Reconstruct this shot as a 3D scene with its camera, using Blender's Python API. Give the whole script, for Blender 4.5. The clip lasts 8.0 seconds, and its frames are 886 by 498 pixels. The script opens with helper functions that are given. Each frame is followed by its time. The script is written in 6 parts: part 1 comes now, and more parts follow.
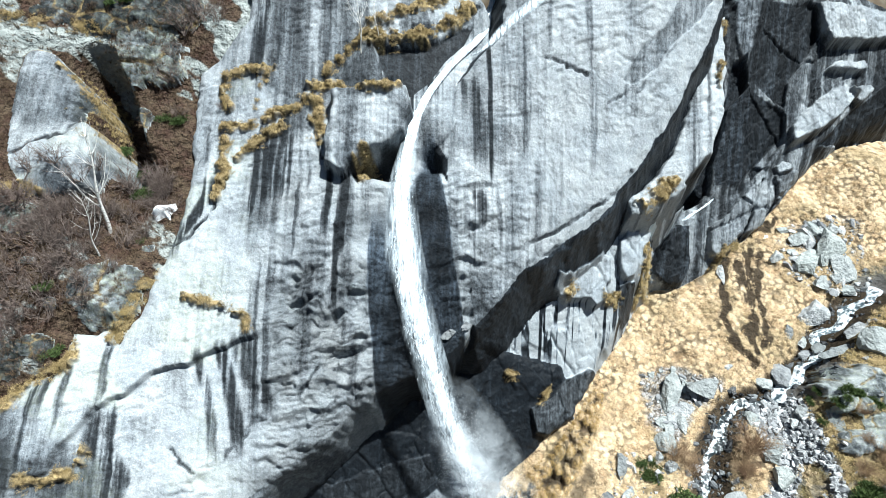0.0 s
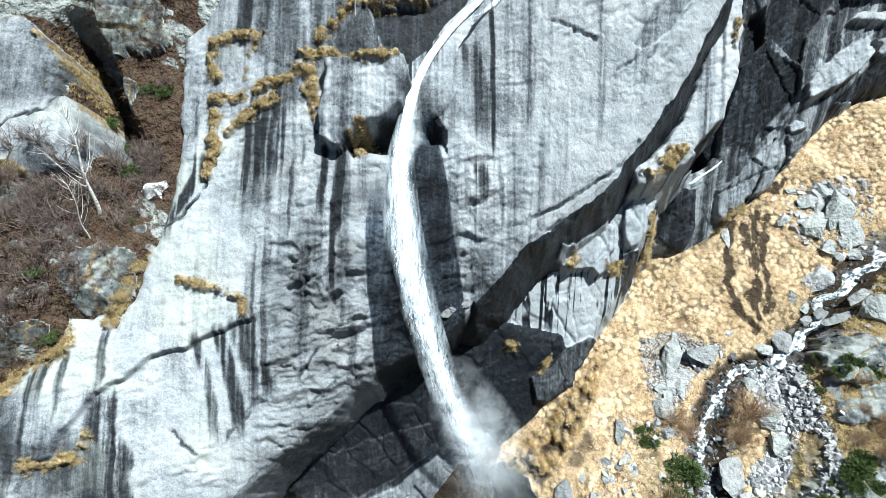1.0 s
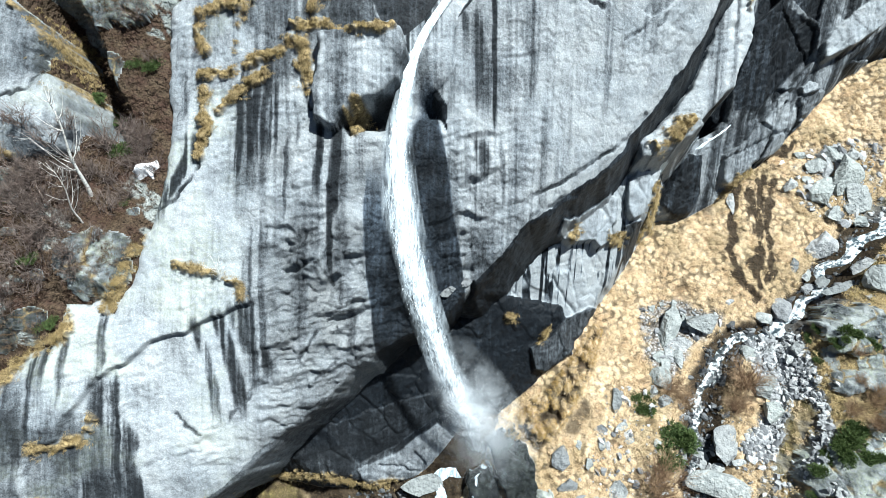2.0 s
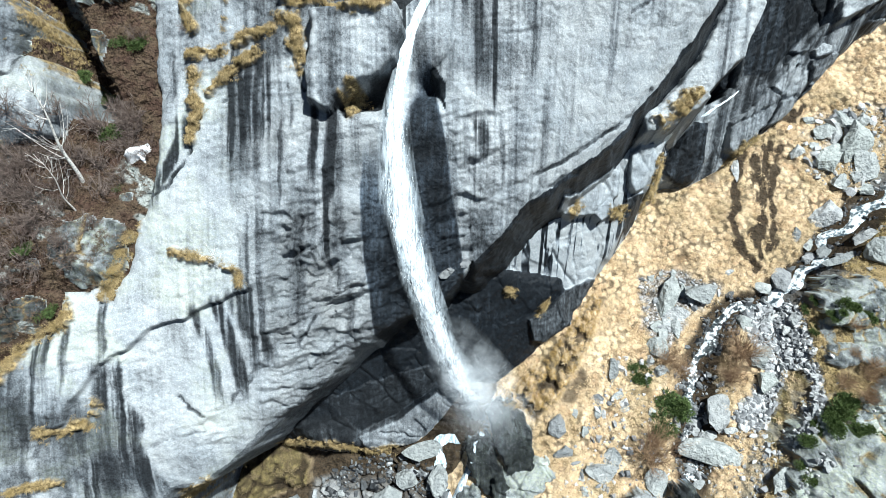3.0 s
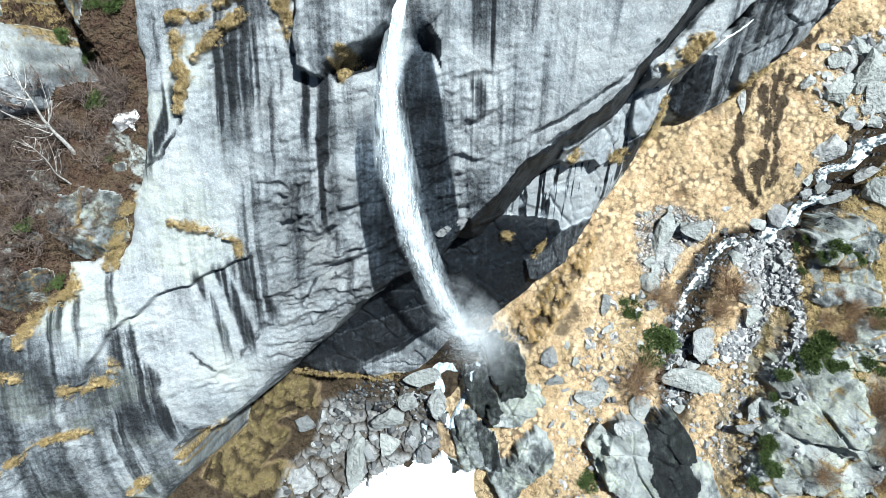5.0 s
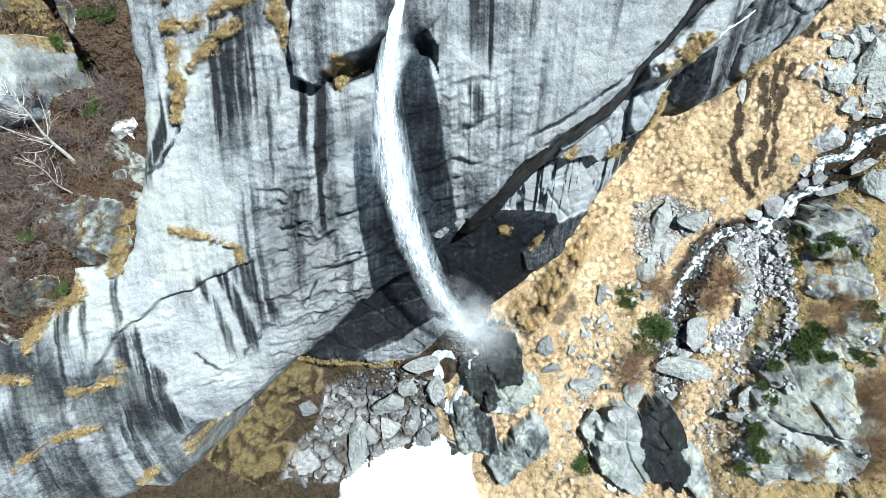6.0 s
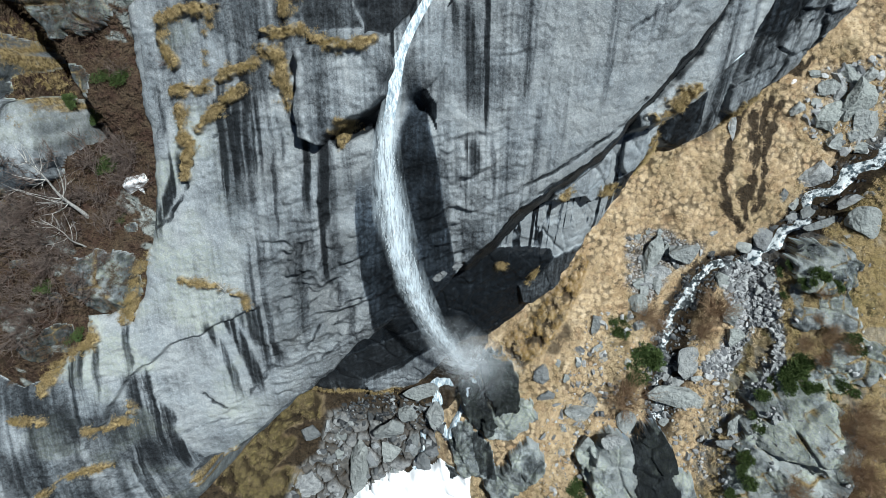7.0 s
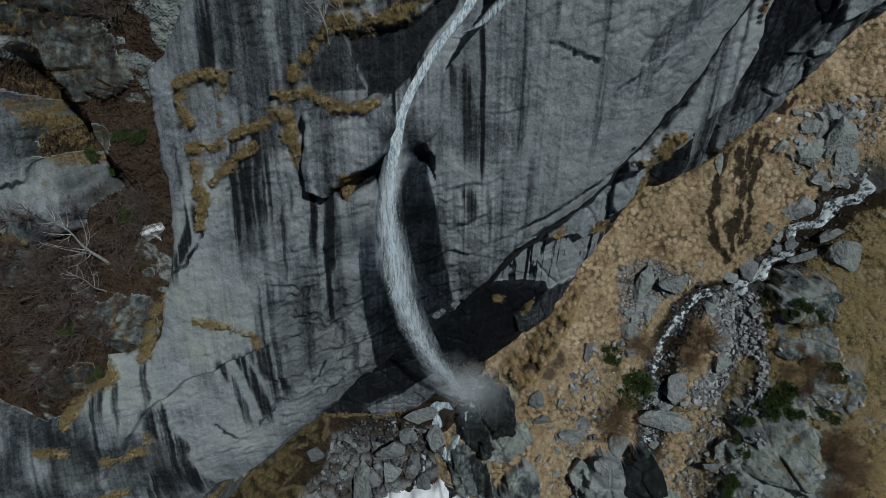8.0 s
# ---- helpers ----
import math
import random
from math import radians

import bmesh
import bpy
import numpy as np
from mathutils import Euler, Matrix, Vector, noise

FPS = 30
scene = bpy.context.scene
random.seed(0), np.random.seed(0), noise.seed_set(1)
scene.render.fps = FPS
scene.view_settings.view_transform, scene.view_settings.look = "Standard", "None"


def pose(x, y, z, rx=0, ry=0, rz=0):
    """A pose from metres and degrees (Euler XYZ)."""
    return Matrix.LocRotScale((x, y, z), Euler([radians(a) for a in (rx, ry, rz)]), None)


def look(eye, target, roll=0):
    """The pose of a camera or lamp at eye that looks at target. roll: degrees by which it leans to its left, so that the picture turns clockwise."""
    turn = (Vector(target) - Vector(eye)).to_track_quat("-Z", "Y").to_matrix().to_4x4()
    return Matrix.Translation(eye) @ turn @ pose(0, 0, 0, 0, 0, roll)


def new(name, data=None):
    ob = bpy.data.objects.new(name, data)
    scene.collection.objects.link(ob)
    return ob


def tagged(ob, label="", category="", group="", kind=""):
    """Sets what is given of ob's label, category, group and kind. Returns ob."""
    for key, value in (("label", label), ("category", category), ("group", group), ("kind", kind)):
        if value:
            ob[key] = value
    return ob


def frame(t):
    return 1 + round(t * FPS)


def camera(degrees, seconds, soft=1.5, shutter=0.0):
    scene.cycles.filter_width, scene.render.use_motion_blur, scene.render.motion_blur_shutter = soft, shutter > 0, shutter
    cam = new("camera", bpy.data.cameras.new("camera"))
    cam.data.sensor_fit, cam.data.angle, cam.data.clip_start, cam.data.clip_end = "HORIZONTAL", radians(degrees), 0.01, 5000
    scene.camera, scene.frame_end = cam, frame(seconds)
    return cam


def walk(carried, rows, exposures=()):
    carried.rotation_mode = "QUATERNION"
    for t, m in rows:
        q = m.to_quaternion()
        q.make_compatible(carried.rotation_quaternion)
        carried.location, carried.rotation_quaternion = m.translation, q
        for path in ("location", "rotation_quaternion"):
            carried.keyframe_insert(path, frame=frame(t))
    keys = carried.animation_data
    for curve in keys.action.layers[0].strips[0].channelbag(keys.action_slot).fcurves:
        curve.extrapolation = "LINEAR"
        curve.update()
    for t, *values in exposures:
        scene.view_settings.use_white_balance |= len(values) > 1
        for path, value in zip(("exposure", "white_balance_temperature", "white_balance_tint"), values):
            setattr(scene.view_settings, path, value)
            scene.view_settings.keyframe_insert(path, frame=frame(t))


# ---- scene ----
cam = camera(71.2, 8.0, soft=0.3)
METRES, EYE, TILT, LEAN, TURN = 26.0, 50.0, -36.0, 0.0, 0.0
ROWS = [
    (0.0, 0.0, 0.0, 0.0, 0.0, 0.0, -0.0),
    (0.5, 0.0006, 0.0257, 0.06, 0.02, -3.19, 0.06),
    (1.0, 0.0023, 0.0466, 0.1162, 0.08, -6.36, 0.09),
    (1.5, 0.0048, 0.0672, 0.1716, 0.15, -9.45, 0.11),
    (3.0, 0.015, 0.1343, 0.3368, 0.31, -18.45, 0.27),
    (3.5, 0.0195, 0.1549, 0.3915, 0.35, -21.5, 0.32),
    (4.0, 0.023, 0.1745, 0.4455, 0.37, -24.56, 0.38),
    (4.5, 0.0258, 0.1935, 0.4994, 0.38, -27.61, 0.45),
    (5.0, 0.0286, 0.212, 0.5523, 0.36, -30.5, 0.54),
    (6.5, 0.0379, 0.2675, 0.7236, 0.28, -34.88, 0.68),
    (7.0, 0.0416, 0.2758, 0.8023, 0.27, -34.87, 0.72),
    (7.5, 0.045, 0.2774, 0.8757, 0.27, -34.86, 0.75),
    (8.0, 0.0487, 0.2613, 0.9477, 0.3, -34.85, 0.78),
]
FADE = [(t, 0.92 + 0.13 * max(0.0, 1 - t / 3) + 2.2 * math.log2(1 - 0.283 * max(0.0, t - 6.15)), 5800, 3) for t in (0, 1.5, 3.0, 6.1, 6.3, 6.5, 6.75, 7.0, 7.25, 7.5, 7.75, 8.0)]
walk(cam, [(t, pose(0, 0, EYE, TILT, LEAN, TURN) @ pose(METRES * x, METRES * y, METRES * z, 90 + pitch, roll, yaw)) for t, x, y, z, yaw, pitch, roll in ROWS], FADE)

# ---- world and sun ----
SUN_DIR = Vector((0.34, -0.09, 0.935)).normalized()   # towards the sun
world = bpy.data.worlds.new("sky")
world.use_nodes = True
scene.world = world
wn = world.node_tree.nodes
sky = wn.new("ShaderNodeTexSky")
sky.sky_type, sky.sun_disc = "NISHITA", False
sky.sun_elevation = math.asin(SUN_DIR.z)
sky.sun_rotation = math.atan2(SUN_DIR.x, SUN_DIR.y)
wn["Background"].inputs["Strength"].default_value = 0.026
world.node_tree.links.new(sky.outputs[0], wn["Background"].inputs["Color"])
sun = new("sun", bpy.data.lights.new("sun", "SUN"))
sun.data.energy, sun.data.angle, sun.data.color = 5.5, radians(1.0), (1.0, 0.96, 0.9)
sun.matrix_world = look((0, 0, 120), Vector((0, 0, 120)) - SUN_DIR)
# The rock masses lie over one inclined plane: u runs to the right, v up along it, n out of it.
SURFACE = {
    'G': (3, [-11.86, -4.28, -4.94, -1.87, -3.66, -0.64, 4.06, 3.99, 0.66, -1.28]),
    'V': (2, [-8.83, 8.44, 5.22, 5.16, 1.85, 3.61]),
    'RB': (1, [-17.89, -7.11, 4.9]),
    'SL': (3, [0.95, 6.98, -6.36, 3.19, -6.48, 3.07, -2.64, -1.78, -3.45, 0.63]),
    'SR': (2, [0.77, 6.58, -1.65, -6.79, 9.27, -7.8]),
    'L': (2, [7.88, -0.3, 1.98, 8.93, 1.42, 6.65]),
    'UR': (1, [-5.9, 12.82, -8.23]),
    'W': (1, [-9.63, 12.0, -8.99]),
    'FL': (1, [-2.88, 6.77, -4.15]),
    'LR': (1, [-5.65, 11.12, -6.74]),
    'BL': (1, [8.76, 1.14, 1.37]),
    'BK': (1, [3.85, 2.85, -0.34]),
}
OUT_SR = [(4.7, 26.1), (3.8, 21.3), (1.4, 19), (0, 17.4), (-1.1, 15.8), (-1.2, 14.4), (-0.5, 13.2), (0, 12.6), (-0, 11.4), (0.4, 8.8), (0.6, 6.6), (0.9, 4), (1.4, 1.9), (2.1, 1.2), (3.3, 2.4), (5, 4.1), (6, 5.3), (8.8, 7.2), (11.5, 9.2), (13.9, 12.1), (15.8, 14.6), (17.8, 17.4), (18.9, 19.9), (20.6, 22.7), (21.5, 25.1), (21.6, 28.7)]
OUT_FL = [(23.2, 27.2), (22.9, 23.7), (22.7, 19.7), (21.8, 16.6), (20, 14.3), (18.5, 12.6), (16.1, 11.2), (14.7, 10.8), (14.3, 11.7), (16.9, 14), (18.1, 15.8), (19.4, 18.5), (20.6, 21.2), (21.4, 24.4)]
OUT_UR = [(5.9, -6.8), (8.1, -4.8), (11, -2.8), (12.7, 0.3), (14.3, 3.4), (15.7, 7.1), (17.1, 8.6), (17.4, 12.9), (15.3, 13.4), (11.2, 10.5), (6.3, 5.7), (1.6, 1.4), (1.7, -2.6)]
OUT_W = [(19.1, 8.8), (22.5, 8.7), (25.3, 9.8), (28.4, 12.8), (30.9, 15.1), (34.6, 19.6), (37.8, 22.8), (43.6, 25.9), (50.5, 29.6), (54.4, 43.3), (27.6, 35.6), (25.8, 29.7), (25.1, 24.5), (23.8, 18.5), (21.2, 13.6)]
OUT_LR = [(-11.7, -11.5), (-9.9, -12.8), (-7, -13.4), (-4.1, -13.8), (-0.4, -13.8), (0.9, -11.8), (3.5, -11.5), (4.9, -8.6), (7.4, -7.1), (8.7, -4.4), (10.6, -3.4), (9.2, 0.2), (4.4, 1.3), (0, -1.8), (-3.4, -2), (-10.1, -8.7)]
OUT_BL = [(-43.3, 23.7), (-29.8, 19.6), (-27, 19), (-26.1, 18.3), (-23.7, 15.5), (-23.9, 13.9), (-24.2, 13.3), (-23.2, 13.2), (-22.6, 12.4), (-22.1, 10.8), (-21.9, 9.9), (-22.3, 8.9), (-24.9, 7.8), (-27.3, 8.8), (-34.7, 8.7)]
OUT_BK = [(-7.4, 15.9), (-5.5, 16.2), (-3.2, 16.7), (-2.4, 16.3), (-2.1, 14.8), (-2.6, 13.2), (-3.5, 12.5), (-5.4, 11.7), (-6.5, 10.6), (-7.9, 11), (-7.7, 13), (-7.3, 15)]
OUT_SL = [(-13.6, 25.6), (-13.9, 22.1), (-15.4, 19.7), (-17.1, 18.2), (-17.1, 15.1), (-16.7, 11.2), (-16.8, 7.9), (-17.3, 5.4), (-17.9, 3.5), (-18.7, 0.8), (-19.5, -0.9), (-20.1, -0.2), (-22.2, -0.2), (-22.5, -2.3), (-24.3, -3.6), (-26.9, -5.2), (-30.9, -3.3), (-32.7, -15.1), (-27.3, -20.9), (-22.6, -19), (-21.1, -19.8), (-18.8, -17.5), (-18.5, -14.8), (-17.2, -13.1), (-15.1, -12.8), (-13.4, -11.4), (-11.4, -9.4), (-9.3, -7.8), (-6.8, -5.5), (-4.4, -3.4), (-2.1, -1.9), (-0, -1.2), (2.1, 1.7), (3, 8), (4, 14), (4, 22), (2, 30)]
OUT_G = [(6.2, -6.3), (5, -8.3), (3.5, -11.3), (2.5, -14.4), (0.9, -17.5), (0.4, -20.8), (2.5, -23.4), (2.4, -31.3), (38, -27.8), (48.6, 21.2), (30, 32), (10, 12)]
OUT_RB = [(42.7, 9.5), (37.1, 5.6), (32.7, 1.2), (30.4, -0.9), (29.6, -3.4), (29.8, -7.4), (27.6, -11.5), (25.7, -14.6), (24.5, -17.3), (23.3, -21.6), (23, -26.5), (38.6, -24.2)]
GULLY = [(-23.9, 18.3), (-23, 16.8), (-22.4, 15.4), (-21.5, 13), (-20.7, 11.1)]
# single rock faces: outline, lift, lean across, lean up, darkness (water film, painted shade in recesses), wetness
FACES = [
    ([(13.6, 18.3), (15.5, 19.6), (17.1, 21.7), (19.2, 23.7), (20.4, 25.5), (21, 26.4), (17.7, 25.4), (16.3, 22.7), (14.5, 20.9), (12.9, 18.6)], -0.2, -0.08, 0.06, 0.3, 0),
    ([(26.4, 32.3), (28.9, 32.6), (29.1, 30.5), (28.2, 28.4), (27.7, 27.1), (26.4, 29.1)], 0.5, 0.2, 0, 0.42, 0.3),
    ([(27.8, 26.7), (28.4, 29.8), (29, 32.4), (35.6, 34.1), (36.6, 32), (35.6, 30.7), (33, 27.3), (32.8, 25.1), (30.7, 25.6)], -0.3, -0.15, 0.05, 0.85, 0.6),
    ([(35.6, 34.1), (47, 37), (47, 34), (41.5, 32), (36.8, 30.7)], 0.9, 0.05, -0.4, 0.08, 0),
    ([(33.6, 22.1), (33.6, 23.6), (34.8, 25), (36.7, 26.5), (38.8, 28.1), (40.5, 28.7), (41.4, 27.7), (39.3, 25.5), (37.5, 24.1), (35.3, 22.9)], 0.9, 0.3, -0.55, 0.1, 0),
    ([(37.3, 29), (38.2, 29.9), (39.9, 30.4), (42.4, 31), (42.3, 30), (40.3, 29.6)], 0.7, 0.2, -0.7, 0.04, 0),
    ([(40.6, 28.3), (43.5, 29.3), (44.1, 29.1), (42.1, 27.3), (41.6, 27.2)], 0.7, 0, -0.3, 0.05, 0),
    ([(41.4, 26.7), (45.6, 29.8), (48.9, 27.4), (43.9, 25.2), (41.8, 24.4), (37.9, 23.4)], -0.6, 0, 0.3, 0.8, 0.6),
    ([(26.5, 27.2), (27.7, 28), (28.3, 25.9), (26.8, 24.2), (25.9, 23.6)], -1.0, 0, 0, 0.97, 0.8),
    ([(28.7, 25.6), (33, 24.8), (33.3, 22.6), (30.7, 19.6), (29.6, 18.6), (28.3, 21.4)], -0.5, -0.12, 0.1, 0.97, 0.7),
    ([(30, 19.9), (33.3, 23.3), (33.7, 22), (31.5, 19.9)], 0.3, 0.1, -0.2, 0.4, 0.2),
    ([(32.3, 20.1), (33.2, 20.9), (34.2, 20.8), (34.3, 20.1), (32.7, 19.6)], 0.5, 0, -0.3, 0.08, 0),
    ([(25, 14), (27.1, 15.3), (28.3, 16.9), (29.9, 16.3), (28.8, 13.8), (28.2, 13.5), (28, 12.7), (26.4, 11.3), (25.2, 11.8)], 0.9, 0.1, -0.15, 0.3, 0),
    ([(28.6, 17), (30.5, 18.7), (32.2, 19.3), (32.9, 17.5), (31.2, 14.8), (30.6, 14.5), (29, 13.9), (30.1, 16.3)], 0.6, -0.1, -0.2, 0.25, 0),
    ([(32.4, 19.5), (34.3, 20.4), (37.1, 20.1), (34.6, 15.9), (33.4, 15.3), (31.5, 14.9), (33.1, 17.5)], 0.7, 0.1, -0.1, 0.35, 0),
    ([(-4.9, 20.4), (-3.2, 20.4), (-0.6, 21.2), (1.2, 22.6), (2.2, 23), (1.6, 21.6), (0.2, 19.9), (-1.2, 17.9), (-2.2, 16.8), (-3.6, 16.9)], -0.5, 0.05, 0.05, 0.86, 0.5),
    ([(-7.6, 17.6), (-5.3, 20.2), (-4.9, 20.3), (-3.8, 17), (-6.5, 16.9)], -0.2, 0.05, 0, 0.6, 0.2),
    # hollow under the block, its shade put into the colour
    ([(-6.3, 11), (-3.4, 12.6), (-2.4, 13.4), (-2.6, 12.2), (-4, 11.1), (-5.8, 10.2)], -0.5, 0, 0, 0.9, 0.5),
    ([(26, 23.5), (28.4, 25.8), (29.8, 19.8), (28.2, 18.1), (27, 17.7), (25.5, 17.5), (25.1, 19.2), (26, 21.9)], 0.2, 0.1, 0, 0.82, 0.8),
    # dark gap beside the flake: two sunk faces with shade painted in
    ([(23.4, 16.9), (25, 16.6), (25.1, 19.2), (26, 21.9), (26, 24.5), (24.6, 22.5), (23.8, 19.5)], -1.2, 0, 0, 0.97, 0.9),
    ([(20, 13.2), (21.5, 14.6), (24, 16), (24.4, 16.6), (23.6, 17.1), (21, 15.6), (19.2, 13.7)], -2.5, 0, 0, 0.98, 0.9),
    ([(19.4, 11.4), (21.5, 13.8), (22.7, 13.7), (22.9, 12), (23.1, 10.6), (22.6, 9.1), (21.3, 8.6), (20.1, 9), (18.8, 10)], 0.6, 0.1, -0.05, 0.8, 0.7),
    ([(14.4, 9.8), (15, 10.5), (16.1, 10.7), (16.7, 9.7), (16.4, 8.3), (16, 7.5), (15.1, 7.1), (14.5, 7.8)], 0.8, 0.1, -0.15, 0.06, 0.1),
    ([(14.6, 6.8), (16.3, 7.4), (16.8, 6.7), (17, 5.3), (15.9, 4), (14.7, 4.6)], 0.5, 0.2, 0.1, 0.72, 0.5),
    ([(8.6, 5.6), (8.8, 6.3), (10, 6.6), (10.8, 7.3), (11.9, 8), (12.9, 8.8), (13.7, 8.5), (13.7, 6.9), (13.3, 6.5), (13.4, 5.6), (12.4, 4.8), (11.8, 5.3), (9.8, 5)], 0.7, 0, -0.2, 0.12, 0.1),
    ([(7.1, -2.9), (8.8, -2), (10.1, -0.6), (12.1, 0.4), (13.5, 0.3), (12.9, -1.4), (10.8, -3.3), (8.8, -5), (7.5, -4.7)], 0.6, 0.05, -0.1, 0.62, 0.1),
    ([(-6.9, -12.5), (-4, -11.6), (-2, -10), (-0.5, -9), (0.9, -10.3), (0.9, -11.9), (-0.4, -13.6), (-3.2, -14.3), (-6.3, -14.4)], 0.2, 0, -0.05, 0.25, 0.1),
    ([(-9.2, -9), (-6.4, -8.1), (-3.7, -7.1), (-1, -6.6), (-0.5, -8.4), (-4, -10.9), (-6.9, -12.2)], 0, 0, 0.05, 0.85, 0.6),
]
OUT_CRACK = [(-22.4, -8.1), (-21.7, -6.3), (-20.9, -5.4), (-20.2, -4.8), (-18.3, -3.3), (-16.4, -2), (-14.9, -1.5), (-13.1, -0.9), (-11.8, -0.1), (-11.3, 0.8)]
STAIN_MID = [(-12.3, 12.6, -12.5, 8.3, 0.5, 0.9), (-11.2, 13.2, -11.4, 9.2, 0.6, 0.95), (-10, 13, -10.5, 9.8, 0.7, 1), (-11.8, 12.6, -11.7, 10, 0.4, 0.8), (-9.2, 12, -9.5, 5.4, 0.7, 0.5), (-6.6, 10.6, -6.8, 6.1, 0.6, 0.95), (-6.9, 7, -6.9, 2.8, 0.35, 0.95), (-7.5, 10.6, -7.7, 7.4, 0.5, 0.7), (-11.1, 4.3, -11.4, -4.6, 1.3, 0.35), (-8.8, 4.4, -8.8, -1.8, 1.7, 0.3)]
STAIN_LOW = [(-20.1, -4.9, -18.2, -12.5, 1.5, 0.85), (-14.9, -1.6, -13.7, -6.9, 0.6, 0.55), (-13.5, -1.2, -12.4, -5.8, 0.8, 0.7), (-12.1, -0.5, -11, -3.7, 1.6, 0.6), (-23.4, -2.5, -23.8, -7.9, 0.9, 0.65), (-21.9, -2.6, -22.8, -8.1, 0.5, 0.5), (-25.1, -5.2, -24.7, -9, 1.1, 0.7), (-19.9, -1.3, -20.2, -4.7, 0.5, 0.55), (-21.4, -10.7, -21.3, -18.4, 1, 0.6), (-26.9, -12.3, -26.2, -16.4, 0.8, 0.7), (-6.2, 1.1, -5.2, -4.7, 0.9, 0.3)]
# water stains; the stripe at u -15 to -17 paints a shaded gap
STAIN_SHADE_TOP = [(-12.6, 24, -13.1, 18.5, 1, 0.9), (-11.1, 23.9, -11.5, 18.6, 1, 0.5), (-7.4, 24.8, -7.2, 17.9, 2.8, 0.6), (-4.2, 20.5, -2.5, 15.9, 2.4, 0.9), (-1, 22.1, -1, 17.8, 2.1, 0.8), (-5.8, 22.6, -5.6, 17.2, 1.6, 0.5), (-15.4, 22.3, -15.7, 21, 0.8, 0.3), (-10.9, 14.9, -10.9, 9.6, 0.9, 0.7), (-12, 14, -11.8, 9.1, 0.5, 0.7), (-15.1, 9.6, -16.9, 6, 0.8, 0.8), (-17, 10.1, -17, 5.8, 0.6, 0.6), (-15.3, 14.1, -16, 11, 0.7, 0.4)]
STAIN_SLAB = [(3.3, 21, 3.4, 12.4, 0.3, 0.9), (2.1, 18.2, 2.8, 13.1, 1.4, 0.45), (4.5, 20.7, 4.2, 12.8, 1, 0.4), (5.8, 21.9, 5.8, 13.8, 0.5, 0.5), (4.8, 19.1, 5, 7.4, 0.5, 0.3), (2.6, 10.2, 2.6, 8.9, 0.9, 0.7), (3.7, 10.5, 4.1, 7.3, 0.5, 0.4), (7.7, 24.4, 7.5, 17.8, 0.4, 0.35), (10.4, 24.6, 10.9, 13.5, 0.6, 0.25), (13, 25, 13.7, 17, 0.7, 0.2), (17.1, 23, 13.2, 17.7, 1, 0.25), (-0.5, 15.4, 0.2, 13, 1.2, 0.3), (0.8, 11.4, 3.7, 2.1, 1.2, 0.25)]
# outer edges of the wet rock and painted shadow beside the fall
WET_SHADE_EDGE = [(-3.4, 15.2), (-3.4, 12.6), (-4.6, 9.3), (-4.95, 6.2), (-4.9, 3.1), (-4.6, 0.3), (-4.3, -3.9), (-4.2, -5)]
WET_SHADE_RIGHT = [(-0.6, 15.2), (-0.5, 13.1), (0, 10.7), (0.4, 8.8), (0.7, 6), (1.1, 3.9), (1.4, 1.8), (1.8, -2)]
PALE_EDGE = [(-10, 21.1), (-11.7, 16.9), (-12.5, 13.6), (-12.7, 10.3), (-12.6, 7), (-12.2, 2.7), (-11.6, -0.4), (-10.6, -4.7)]
MUD_RUNS = [[(27.7, 12.7), (26.7, 9.3), (26, 5.8), (26, 3.5), (27.2, 1.5)], [(30.8, 12.2), (29.9, 9.3), (29.6, 5.8), (29.1, 3)], [(28.3, 11.7), (28.4, 8.7), (28.4, 5.8), (27.8, 2.5)], [(29.9, 12.9), (29.1, 10.5), (28.7, 7), (27.7, 3.5)], [(31, 14.6), (32, 14.9), (33, 16.2)]]
MUD_FOOT = [(23.5, 10.6), (25.2, 12.7), (26.7, 13.4), (25.9, 11.2), (24.7, 9), (23.9, 9.3)]
GRAVEL_BED = [(25.7, -3), (27.7, -2), (30.2, -1.9), (30.1, -4.1), (30.2, -7.6), (29.8, -9.4), (28.6, -11.4), (27.4, -11.9), (29.4, -8.7), (29.4, -7), (28.6, -7.1), (27.1, -10), (26.1, -11.8), (24.4, -12), (24, -10.6), (25, -9.7), (27, -7.5), (26.2, -4.9)]
SCREE = [(32.8, 13.6), (34.6, 15.5), (38.6, 16.3), (41.1, 15.8), (40.3, 8.1), (35.7, 7.9), (32.7, 9.7)]
STONY_BANK = [(17.4, 0.4), (20.4, 1.4), (22.1, 0.4), (24.3, -0.1), (24.3, -1), (21.6, -2.5), (20.8, -4), (20, -5.4), (18.3, -5.7), (17.4, -4)]
TALUS = [(-11.2, -16.9), (-7.6, -15.7), (-4.3, -15), (-1, -16), (1.1, -18.7), (-0.6, -21.7), (-3.3, -22.5), (-6.7, -25.3), (-9.5, -26.3), (-12.2, -26.2), (-15.5, -25.5), (-14.4, -22.4), (-12.2, -20.9)]
DARK_BANK = [(0.6, -18.9), (3.7, -15.2), (4.8, -10.4), (7.3, -10.3), (7.6, -13.5), (4.8, -15.1), (3.2, -16.8), (1.1, -20.4)]
